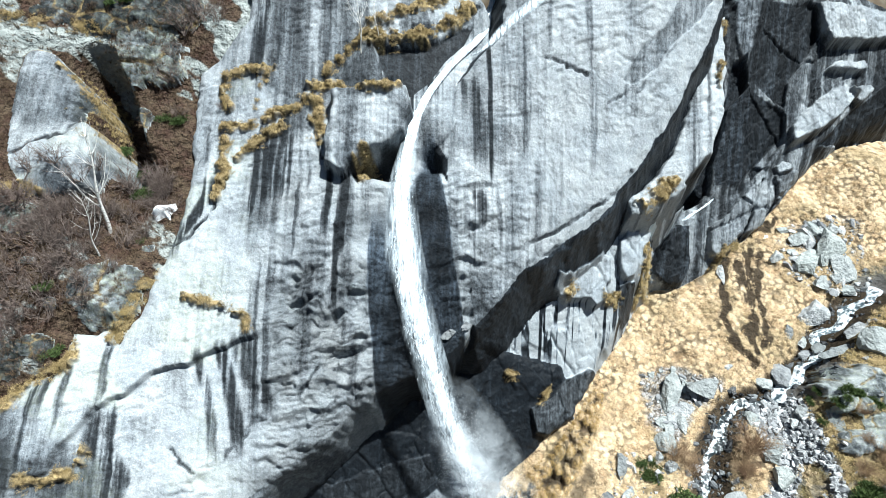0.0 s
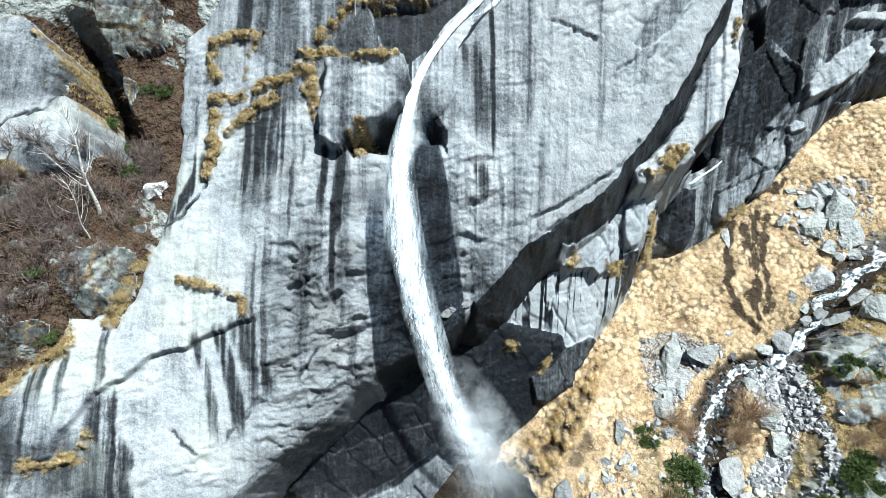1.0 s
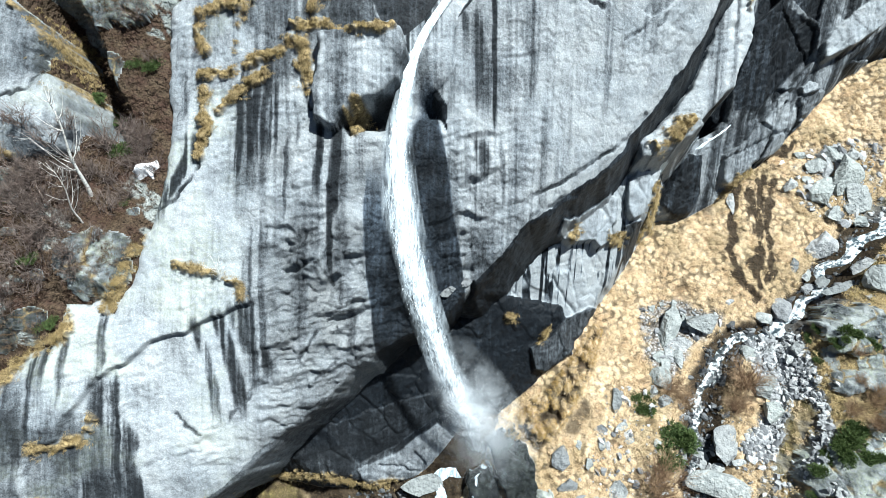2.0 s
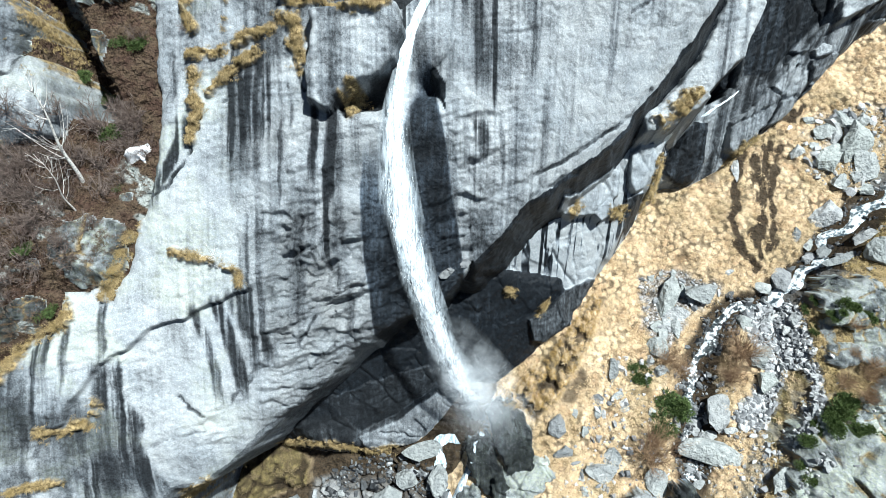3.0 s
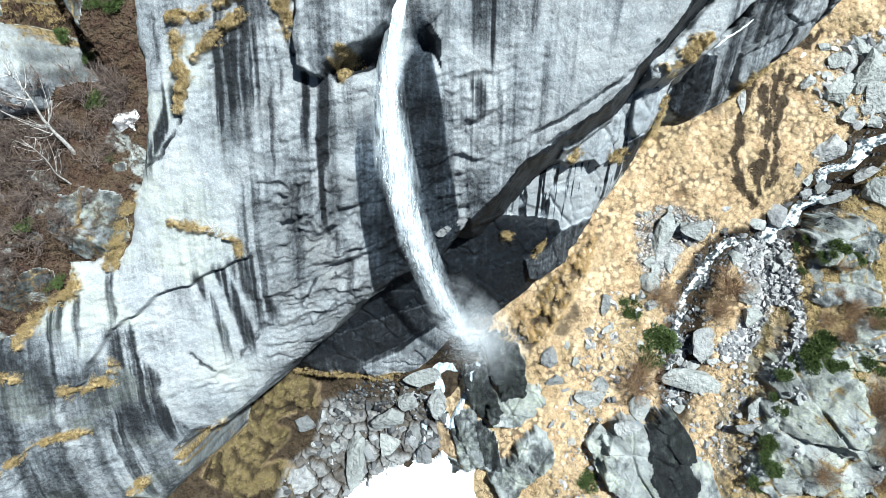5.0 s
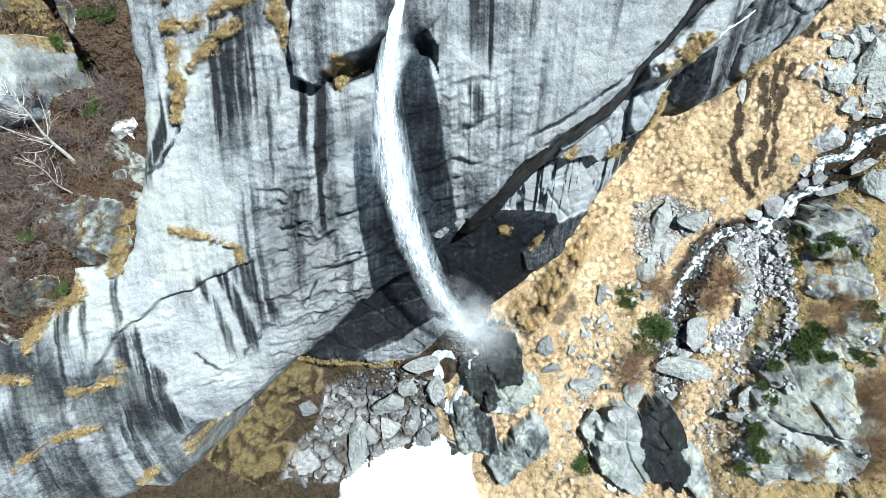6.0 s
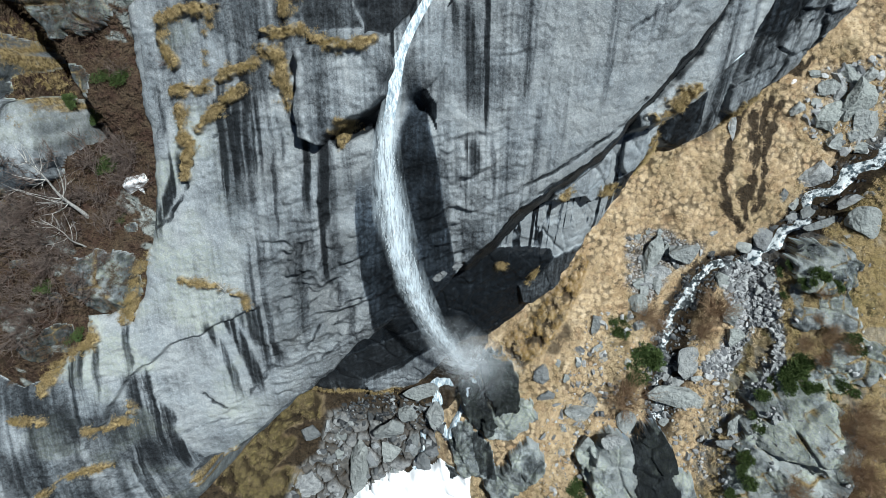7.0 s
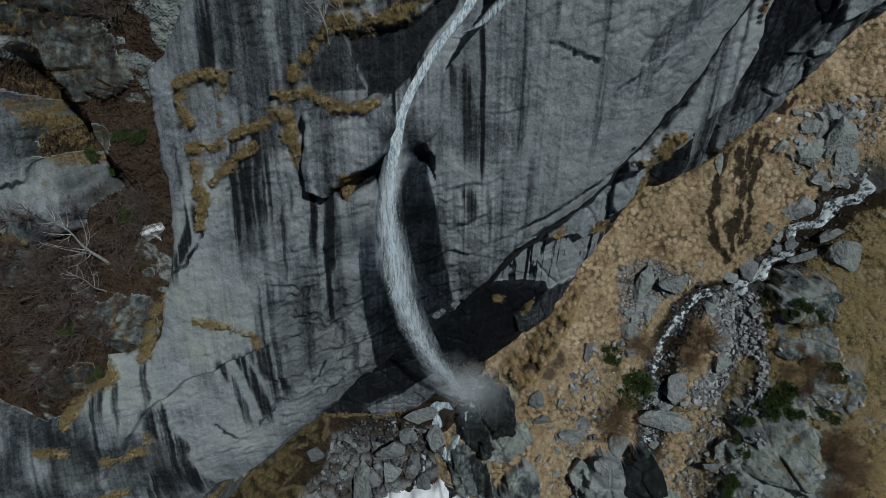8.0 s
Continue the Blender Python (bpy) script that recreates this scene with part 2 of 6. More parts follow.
HUMP_GRASS = [(-16.9, -15.2), (-14.9, -13.8), (-13.1, -14.4), (-11.4, -15.6), (-11.4, -17.2), (-14.4, -17.9), (-15.2, -18.7), (-14.2, -19.9), (-16.2, -22.3), (-14.5, -22.4), (-13.5, -23.2), (-13.8, -25), (-17, -26), (-21.8, -23.1), (-20.8, -20.6), (-18.2, -17.3)]
OLD_GRASS = [(5, -9.9), (7.4, -7.3), (8.8, -6.3), (10.8, -3.9), (13.1, -1), (13.9, -1.5), (12.8, -4.3), (11.2, -7.2), (9.6, -9.5), (7.8, -11.1), (6.6, -10.5)]
# shaded patch of the old grass, painted near black
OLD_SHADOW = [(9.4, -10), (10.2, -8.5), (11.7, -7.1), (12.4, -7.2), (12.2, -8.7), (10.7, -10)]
STREAM_UPPER = [(40.4, 8.3), (37.3, 6.4), (35.6, 4.8), (34.2, 3.8), (33.1, 2.6), (32.6, 1.4)]
STREAM_MIDDLE = [(32.6, 1.4), (31.3, 0.5), (30.2, -0.3), (29.2, -1.1), (28.6, -1.9)]
STREAM_LOWER = [(28.7, -2), (27.2, -2.2), (25.2, -2.6), (24, -3.4), (23.5, -4.4), (22.5, -5.9), (21.5, -7.6), (21.3, -9), (20.7, -10.1), (20.9, -11.2), (21.4, -12.1), (20.6, -12.7), (20.3, -13.5), (20.4, -14.9), (20.3, -16)]
STREAM_SIDE = [(28.2, -11.7), (27.1, -13.5), (26.1, -14.9), (24.9, -16.5), (24.3, -18.2), (24, -19.9)]
RILL_A = [(1.2, -13.1), (-0.2, -14), (-0.6, -15.5), (-0.1, -17.6), (0.6, -18.5)]
RILL_B = [(3.2, -12.3), (2.3, -15), (1.5, -17.1), (0.7, -18.6)]
RILL_C = [(-1.6, -18.7), (-1.8, -20.3), (-2.5, -22.5)]
CHUTE = [(4.2, 26), (3.6, 24.8), (2.6, 22.1), (0.7, 19.7), (-0.8, 17.4), (-1.7, 15.6), (-2.2, 13.7)]
CHUTE_SIDE = [(8.1, 24.8), (5.9, 22.9), (4.3, 21.8), (3.1, 20.7), (1.5, 20.2)]
LEDGES = [(1.1, [(-9.2, 15.9), (-8.6, 15.5), (-8.4, 14.3), (-8.3, 12.9)]), (0.7, [(-9.3, 16.8), (-7.2, 16.9), (-5, 15.9), (-3.2, 16.2)]), (0.7, [(-15, 17.5), (-13.8, 17.9), (-11.9, 18.1)]), (0.6, [(-14.9, 17.5), (-14.9, 15.8), (-14.4, 15.1)]), (0.5, [(-11.9, 18), (-12.5, 16.6), (-12.6, 15.1)]), (0.7, [(-14.8, 13.7), (-13.1, 13.8), (-11.6, 14.6), (-9.8, 15.3)]), (0.7, [(-14.5, 12.8), (-14.6, 11.2), (-14.1, 10.3)]), (0.6, [(-13.7, 11.5), (-12.6, 12.4), (-10.8, 13.8)]), (0.5, [(-14.8, 8.7), (-14.5, 9.9), (-14.2, 10.7)]), (0.7, [(-8, 17.7), (-7.2, 18.8), (-6.5, 19.8), (-5.7, 20.5)]), (1, [(-5.3, 21), (-4.2, 20.7), (-1.8, 21.3), (0.2, 22.6), (1.9, 24.3)])]
LEDGES += [(0.9, [(-5, 21.9), (-2.6, 23.1), (0.2, 24.4)]), (0.6, [(-16, 2.1), (-14.8, 1.9), (-13.4, 1.5)]), (0.5, [(-12.9, 1.2), (-12.2, 1), (-11.9, 0)]), (1.1, [(-5, 11.6), (-5.3, 11)]), (1.3, [(15.7, 11.7), (16.9, 12.4), (18.1, 13.4)]), (0.9, [(22.8, 26.4), (23.4, 26.1)]), (0.5, [(22.5, 23.4), (22.2, 21.4)]), (1.1, [(10, 5.7), (10.5, 5.8)]), (0.9, [(13.9, 5.7), (14.3, 5.8)]), (0.9, [(5.2, -0.5), (5.6, -0.7)]), (0.4, [(8.8, -1.1), (7.8, -2.6)]), (0.9, [(-27.2, 8.5), (-26.1, 8.6), (-25.2, 8.2)]), (1.1, [(-29.4, 20.5), (-27.6, 20.4), (-25.4, 20.7), (-23.4, 20.7)]), (1.4, [(-24.6, 17.6), (-23.7, 16.4), (-23.1, 14.6), (-22.6, 12.8)])]
LEDGES += [(1.4, [(16.8, 9.4), (18.5, 9.6), (17.8, 8), (19, 7.3)]), (1.0, [(13.5, 5.6), (14.6, 5.6)]), (0.9, [(25.3, 10.4), (26.4, 11.6), (27.6, 12.6), (29, 13.2)]), (1.2, [(-13.2, -13.6), (-12, -13.3), (-9, -13.3), (-7.4, -14.2), (-4.2, -14.2)])]
LEDGES += [(0.6, [(-27.7, -7.1), (-25.9, -7.5)]), (0.8, [(-23.7, -8.7), (-22.1, -8.4), (-21.2, -8.1), (-20.7, -6.7)]), (1, [(-25.7, -5), (-24.6, -3.6), (-23.1, -2.5), (-21.9, -1.5)]), (0.45, [(-28.1, -14), (-26, -12.2), (-24.1, -11.6), (-22.9, -11.7)]), (1.4, [(-18.5, -15.4), (-17.6, -14.9), (-15.3, -12.6)]), (0.6, [(-19.8, -0.7), (-19.2, 0.8), (-18.5, 3.5)]), (0.6, [(-18, 3.9), (-19, 1.2), (-20, -0.5)]), (1.3, [(17.5, 6.4), (17.4, 8.4), (18, 9.8)]), (0.8, [(-22.1, -17.9), (-21.2, -16.9)])]
STONES_SCREE = [(34.6, 6.1, 3.55, 2.96, 0, 0.1), (34.4, 10.9, 3.11, 2.87, 20, 0), (37.5, 12.8, 3.69, 4.3, 15, 0.1), (38.1, 10.8, 3.08, 2.46, 30, 0.2), (32.3, 11.9, 1.65, 1.42, 10, 0.1), (35.6, 13.3, 1.34, 2.19, 0, 0.2), (33.5, 14.8, 1.81, 0.96, -10, 0.1), (34.6, 13.8, 1.69, 1.81, 0, 0.2), (33.7, 12.3, 1.55, 0.84, 0, 0.1), (35.4, 9.1, 1.8, 1.56, 20, 0.1), (36.9, 9.4, 1.58, 1.46, 0, 0.1), (37.9, 8.4, 2.69, 1.47, -20, 0.2), (38.3, 14.7, 1.87, 1.62, 10, 0.1), (36.5, 14.5, 1.35, 1.84, 40, 0.2), (26.7, 10, 0.91, 1.81, 0, 0.1)]
STONES_MID = [(19.9, -1.1, 2.22, 4.86, -14, 0.15), (22.6, -0.7, 3.33, 1.83, 0, 0.3), (20.4, -2.6, 2.01, 1.8, 0, 0.1), (19.5, -3.6, 1.47, 1.26, 0, 0.15), (18.5, -3.6, 1.26, 1.15, 0, 0.1), (19, -4.5, 1.37, 1.26, 0, 0.15), (20.1, -4, 0.85, 1.37, 0, 0.2), (18.3, -5.7, 1.89, 1.68, 20, 0.2), (17.6, -6.7, 0.84, 1.25, 0, 0.1), (18.4, -7.3, 1.47, 1.26, 0, 0.3), (18.5, 0.5, 0.74, 0.63, 0, 0.1), (19.4, 0.8, 0.69, 0.58, 0, 0.1), (20.4, 0.8, 0.64, 0.64, 0, 0.1), (21, 0.1, 0.59, 0.75, 0, 0.1), (21.2, -0.6, 0.75, 0.96, 0, 0.1), (21.7, -1.5, 0.85, 1.07, 0, 0.15)]
STONES_POOL = [(29.4, 0.5, 1.8, 2.59, -10, 0.5), (27.7, -0.4, 1.45, 1.22, 0, 0.1), (32.5, 3.3, 1.51, 1.04, 0, 0.2), (32.1, 2.1, 1.49, 1.15, 0, 0.4), (24.8, 0.9, 0.87, 0.65, 0, 0.1), (31.2, 4.3, 1.03, 1.15, 10, 0.6), (33.6, 2.6, 2.31, 1.04, 20, 0.6), (34.4, 2.2, 3.43, 1.14, 15, 0.6), (36.2, 3.9, 3.48, 1.39, 5, 0.3), (36.3, 2.3, 2.87, 2.29, 10, 0.3), (26.2, -3.6, 1.76, 1.76, -30, 0.2), (26.3, -6.4, 2.2, 2.2, 20, 0.3), (27, -8.3, 2.21, 1.88, 10, 0.1), (28.2, -3.2, 1.22, 1.34, 0, 0.2), (29.6, -3.1, 1.44, 1.22, 0, 0.3), (28.9, -4.1, 1.11, 0.89, 0, 0)]
STONES_BED = [(22.8, -10.9, 3.12, 3.01, 5, 0.3), (22.9, -14.1, 5.94, 2.38, -12, 0.1), (26.2, -14.9, 2.36, 3.43, -40, 0.1), (20.8, -12.1, 1.39, 1.17, 0, 0.3), (20.4, -10.9, 1.06, 1.17, 0, 0.3), (23.7, -12, 1.08, 0.87, 0, 0.1), (22, -12.8, 1.29, 0.97, 0, 0.2), (19.2, -11.5, 0.95, 1.06, 0, 0.5), (17.3, -10.7, 0.84, 0.73, 0, 0.1), (14.6, -9.4, 0.93, 0.93, 0, 0.2), (15.1, -10.5, 0.83, 0.83, 0, 0.2), (20.8, -16.4, 1.29, 0.75, 0, 0.3), (25.5, -16.6, 2.14, 1.61, 0, 0.5), (28.3, -13.3, 0.86, 1.08, 0, 0.2), (24.7, -9.7, 0.87, 0.65, 0, 0.1), (29.1, -9.9, 0.76, 1.09, 0, 0.1)]
STONES_MEADOW = [(9.4, -11.9, 2.05, 2.26, 10, 0.6), (10.2, -13.9, 1.86, 1.45, 0, 0.7), (11.8, -12.3, 0.83, 0.93, 0, 0.2), (13.1, -15.2, 3.14, 1.78, -10, 0.25), (13.9, -14.2, 1.36, 2.61, 0, 0.25), (15.6, -16.7, 2.11, 1.8, 0, 0.1), (13.5, -18.2, 2.33, 2.43, 5, 0.2), (17, -16.2, 1.91, 2.12, 0, 0.2), (11.5, -16.9, 0.74, 0.84, 0, 0.1), (11.3, -19, 0.85, 0.85, 30, 0), (12.9, -10.8, 0.93, 1.03, 0, 0.4), (10.9, -10.8, 0.62, 0.62, 0, 0.3), (12.9, -9.6, 1.03, 1.34, 0, 0.7), (14.4, -7.4, 1.13, 2.06, 0, 0.6)]
# the last row's near-black colour stands in for a shaded hole
SLABS_LOW = [(15.8, -20.1, 4.28, 6.95, 5, 0.05), (13.9, -19.8, 2.13, 3.73, 10, 0.05), (8.2, -19.8, 2.97, 3.19, 30, 0.2), (6.2, -22.2, 4.31, 3.23, 35, 0.3), (6.3, -16.1, 5, 2.91, 32, 0.15), (5.5, -12.3, 3.27, 5.62, 12, 0.85), (3.5, -14.9, 2.58, 5.17, 14, 0.8), (2.7, -19.1, 2.12, 5.83, 18, 0.45), (1.9, -20.2, 1.39, 4.81, 15, 0.4), (3.2, -19.6, 1.59, 5.31, 15, 0.3), (4.2, -20.1, 1.6, 4.26, 15, 0.7), (0.9, -22.9, 1.33, 3.32, 10, 0.7), (21.5, -21.3, 2.71, 3.8, 10, 0.2), (19.2, -19.4, 3.76, 6.44, 0, 0.95)]
OUTCROPS = [(33.4, -1.6, 5.01, 4.45, 10, 0.2), (33.9, -3.3, 2.22, 3.88, 0, 0.45), (33.9, -5.1, 2.77, 3.32, 0, 0.15), (31.8, -5.7, 2.41, 2.19, 0, 0.3), (31.1, -4, 0.88, 1.98, 0, 0.1), (35.1, -8.6, 4.44, 3.33, 15, 0.15), (32.8, -9.2, 1.86, 1.64, 0, 0.15), (33.2, -10.2, 2.41, 2.19, 0, 0.1), (32, -10.5, 1.63, 1.42, 0, 0.1), (30.1, -13.6, 6.49, 6.49, -10, 0.12), (32.5, -13.2, 2.19, 3.28, -10, 0.1), (28.1, -16.1, 4.3, 4.3, 0, 0.1), (28, -17.8, 3.77, 3.23, -15, 0.05), (30.8, -17.8, 5.46, 6, 0, 0.05), (26.6, -19.5, 3.77, 3.23, 0, 0.05), (33.5, -16.3, 2.76, 4.97, 0, 0.1)]
STONES_TALUS = [(-10, -19.5, 2.09, 2.56, 0, 0.1), (-8.1, -22.6, 2.71, 7.07, -5, 0.1), (-5, -21.1, 2.67, 2.32, 20, 0), (-3.2, -16.7, 2.8, 1.91, 0, 0.2), (-1.8, -14.3, 3.29, 2.19, 0, 0.3), (-4.4, -18, 3.4, 2.5, 0, 0.3), (-2.5, -20.2, 1.72, 1.95, 0, 0.5), (-0.8, -20.3, 1.71, 1.48, 0, 0.5), (-1.7, -21.8, 1.96, 2.89, 10, 0.6), (-10, -21.2, 1.53, 1.53, 0, 0.1), (-13, -24.1, 4.2, 3.6, 0, 0.1), (-11.1, -22, 1.77, 1.42, 0, 0.3), (-0.5, -16.6, 2.22, 2.78, 0, 0.2), (-4.5, -22.8, 1.4, 0.7, -20, 0), (-8.8, -18.1, 1.03, 0.92, 0, 0.1), (-12.7, -18.9, 2.91, 2.1, 0, 0.6)]
HILL_ROCKS = [(-20.5, 2.1, 3.72, 3.91, -20, 0.25), (-26, 6.5, 3.35, 2.51, 0, 0.3), (-20.6, 14.1, 1.83, 2.29, 0, 0.4), (-20.5, 19.2, 4.66, 5.13, 0, 0.2), (-24.2, 21.8, 7.62, 2.86, 0, 0.6), (-19.7, 22.7, 5.64, 3.29, 0, 0.5), (-23.4, 1.3, 0.64, 0.8, 0, 0.3), (-24.8, 3.7, 0.81, 0.49, 0, 0.3), (-18.9, 5.4, 0.79, 0.56, 0, 0.4), (-23.8, -1.2, 1.6, 1.6, 0, 0.4), (-25.2, -2.1, 1.61, 2.01, 0, 0.3)]
SNOW_FIELD = [(-9.9, -26.4), (-7.6, -24.5), (-6.3, -23.6), (-4.9, -22.8), (-4.1, -22.7), (-3.1, -22.9), (-2, -22.1), (-0.9, -22.2), (0.1, -20.8), (0.7, -21.7), (0.9, -23), (3, -22.1), (2.8, -24.1), (3.5, -26), (3.5, -29.2), (-10.3, -30.1)]
SNOW_LEFT = [(-19.3, 7.9), (-19, 8.6), (-17.9, 8.9), (-17.6, 8.3), (-18, 8), (-17.8, 7.4), (-18.3, 7.7), (-19, 7.5)]
SNOW_RIGHT = [(31.2, 13.9), (31.8, 14.5), (32.3, 14.5), (32.2, 14.1), (31.7, 13.8)]
JUNIPERS = [(19, -10.2, 3.4), (18.2, -11.7, 2.6), (19.9, -10.9, 2.1), (16.8, -8.1, 1.8), (16.1, -7.1, 1.2), (17.3, -7.1, 1.3), (32.4, -2.1, 1.9), (31.1, -1.5, 1.3), (33.9, -2.7, 1.4), (30.5, -3.8, 1.2), (30.8, -9.6, 2.7), (29.8, -10.6, 2.4), (31.8, -11.2, 2.2), (34.7, -7.2, 1.9), (33, -11.7, 1.5), (34.5, -10.6, 2.2), (26.3, -17.2, 1.6), (12.7, -22.2, 2.1), (28, -12.1, 1.6), (27.2, -13.9, 1.2), (27.4, -14.6, 1.3), (25.8, -18.1, 1.4), (26.3, -18.8, 1.5), (25.1, -20.3, 1.4), (28.8, -11.1, 1.4), (31.6, -9.1, 1.6), (30.5, -2.3, 1.1), (31.4, -2.7, 1.2)]
BROWN_BUSHES = [(16.9, -14.1, 4.7), (25.1, -6.1, 3.8), (23.9, -8, 2.7), (18.8, -6.6, 2.6), (20.2, -7.6, 2.6), (32.6, -3.4, 1.4), (33, -7.3, 2.2), (31.4, -7.9, 1.9), (34.1, -7.6, 1.9), (32.4, -8.8, 1.9), (34.4, -14.6, 3.3), (34.1, -17.1, 3.3), (29.4, -18.8, 2.7), (33.9, -13.9, 2.8), (35.2, -13, 3.3), (35.5, -15.3, 3.3), (33.5, -19.1, 3.3), (35.1, -18.2, 3.4), (33.3, -16.4, 2.2), (32.4, -5.6, 1.3), (33.4, -6.4, 1.4)]
HILL_BUSHES = [(-24.7, 4.6, 3.3), (-23.4, 5.2, 3.3), (-25.2, 3.1, 2.8), (-23.5, 2.9, 2.8), (-22.2, 3.8, 2.4), (-25.1, 1, 2.4), (-24.1, 0.6, 2.4), (-22.9, 1.4, 2.4), (-24.6, -0.9, 2), (-21.8, 7.4, 2.9), (-23.2, 7.1, 2.5), (-20.9, 9.9, 3), (-18.9, 10.1, 2.5), (-17.8, 8.1, 2), (-20.4, 5.5, 2.4), (-20.6, 11.4, 2.6), (-22.6, 8.9, 2.5), (-18.3, 21.3, 3.7), (-17.2, 22.3, 3.2), (-16, 22.3, 2.3), (-18.8, 17.2, 2.2), (-19, 19.3, 1.8), (-24, 9.9, 2.5), (-25.4, 9.5, 2.1), (-25.9, 4.8, 2.1), (-21.5, 13.8, 2.2), (-18, 14.8, 1.7), (-21.4, 1.3, 2), (-21.9, 9.9, 2.1), (-15, 15.2, 1)]
HILL_GREEN = [(-22.4, 13, 1.5), (-21.8, 12.1, 1.3), (-22.8, 23, 1.9), (-18, 14.6, 1.5), (-19, 14.6, 1.3), (-20.4, 11.2, 1.7), (-23.2, -1.5, 1.4), (-23.7, 2.2, 1.2), (-19.5, 6, 0.8), (-20, 9.3, 1.7)]
BIRCHES = [(-21.2, 6.2), (-21.3, 4.4), (-13.2, 1), (-5.7, 19.5)]
CRACKS = [(0.8, [(7.4, 19.7), (8.7, 19.1), (10.3, 18.5)]), (0.9, [(14, 13), (12.7, 11.4), (10.8, 9.9), (8.8, 8.6), (6.4, 7.4), (5, 6.6)]), (0.9, [(9.4, 7.8), (7.1, 6.7), (5.9, 6), (6.1, 5.4), (5.1, 4.3)]), (0.6, [(16.9, 22.2), (15.5, 20.3), (13.6, 18.2), (12, 16.9)]), (0.5, [(18.3, 23.6), (16.2, 20.3), (14.1, 17.9)]), (0.4, [(-12.4, 8.3), (-11.4, 8.7), (-10.4, 9.3), (-9.3, 10.2)]), (0.8, [(-9.3, -4.7), (-8.9, -3.6), (-8.2, -2.7), (-7.8, -1.9)]), (0.7, [(-7, 6.8), (-6.9, 3.7), (-7.2, 2.3), (-6.9, 1)]), (0.6, [(-16.1, -6.7), (-15.6, -7.5), (-14.8, -8.1)]), (0.7, [(-13.6, -7.7), (-12.7, -6.5), (-11.7, -5.3), (-10.8, -5)])]
CRACKS += [(0.5, [(-10.6, 0.3), (-9.6, 0.6), (-8.3, 1.3), (-7.6, 2.3)]), (0.5, [(-10.5, -2.9), (-9.1, -1.8), (-7.7, -1.1), (-6.4, -0.4)]), (0.5, [(-8, -4.8), (-6.5, -3.3), (-5.3, -3), (-4.6, -2.5)]), (0.5, [(-6.8, -1.9), (-5.9, -1.3), (-5, -0.5), (-4.8, 0.4)]), (0.9, [(-17.5, 5.3), (-16.3, 6), (-15.4, 7.2), (-14.6, 8.9), (-14, 10.7)]), (0.8, [(-27.6, 10.5), (-26.1, 11.4), (-24, 12), (-23.4, 13.4)]), (0.6, [(-20, -2.2), (-19.8, -3.3), (-20, -4.6)]), (0.4, [(-10.8, 12.6), (-10.3, 11.6), (-10.7, 10.7)]), (0.9, [(-3.8, 20.6), (-1, 20.6), (1.3, 22.6), (2.8, 24.8)]), (0.8, [(-9.4, 15.3), (-8.7, 13.7), (-8.1, 11.7)])]
CRACKS += [(1, [(28.8, 13.8), (29.9, 16.3), (30.5, 18.1), (31, 18.9)]), (1, [(31.2, 14.8), (32.9, 17.5), (35.2, 19.6)]), (0.8, [(25.2, 13.6), (28, 15), (30.3, 16.4)]), (0.8, [(30.2, 16.2), (32.3, 16.8), (34.5, 17.2)]), (0.7, [(28.3, 25.4), (30.5, 24.2), (33, 22.4)]), (0.7, [(29.5, 30.5), (32, 29.6), (35.6, 29.4)]), (0.8, [(-2.4, -11.4), (-1.6, -12.4), (-1.9, -13.6)]), (0.6, [(-5.2, -12.4), (-3.6, -12.6), (-2, -13.2)])]
CRACKS += [(0.6, [(-12.9, 11), (-11.8, 11.7), (-10.4, 13.6), (-9.4, 14.9)]), (0.7, [(-19.7, -6), (-19.3, -8.4), (-19, -10.1)]), (0.3, [(-18.7, -10.2), (-17.1, -9.5), (-14.9, -9.1)])]
ICE_A = [(16.2, 11), (18.5, 12.2), (18.2, 11.7), (18.4, 11.2), (17.5, 10.9)]
ICE_B = [(20.8, 13.5), (22.7, 14.1), (24.7, 15.5), (26.7, 16.9), (25.3, 16.6), (22.8, 15)]
LEDGE_STONES = [(0.3, 0.8, 1.7, 0.77, 30, 0.65), (1.5, 1.4, 1.33, 0.63, 28, 0.65), (-1, 16.9, 0.41, 0.41, 0, 0.95)]

# ---- noise over the plane, for shapes ----
def hash2(i, j, seed):
    k = (i.astype(np.int64) * 374761393 + j.astype(np.int64) * 668265263 + seed * 144665) & 0x7FFFFFFF
    k = ((k ^ (k >> 13)) * 1274126177) & 0x7FFFFFFF
    return ((k ^ (k >> 16)) & 0xFFFF) / 65535.0


def value_noise(x, y, seed=0):
    i, j = np.floor(x), np.floor(y)
    a, b = x - i, y - j
    a, b = a * a * a * (a * (a * 6 - 15) + 10), b * b * b * (b * (b * 6 - 15) + 10)
    h00, h10, h01, h11 = hash2(i, j, seed), hash2(i + 1, j, seed), hash2(i, j + 1, seed), hash2(i + 1, j + 1, seed)
    return (h00 * (1 - a) + h10 * a) * (1 - b) + (h01 * (1 - a) + h11 * a) * b - 0.5


def fbm(x, y, octaves=4, seed=0):
    out, amp = 0.0, 1.0
    for o in range(octaves):
        out = out + amp * value_noise(x * 2 ** o + 17.3 * o, y * 2 ** o - 9.1 * o, seed + o)
        amp *= 0.5
    return out


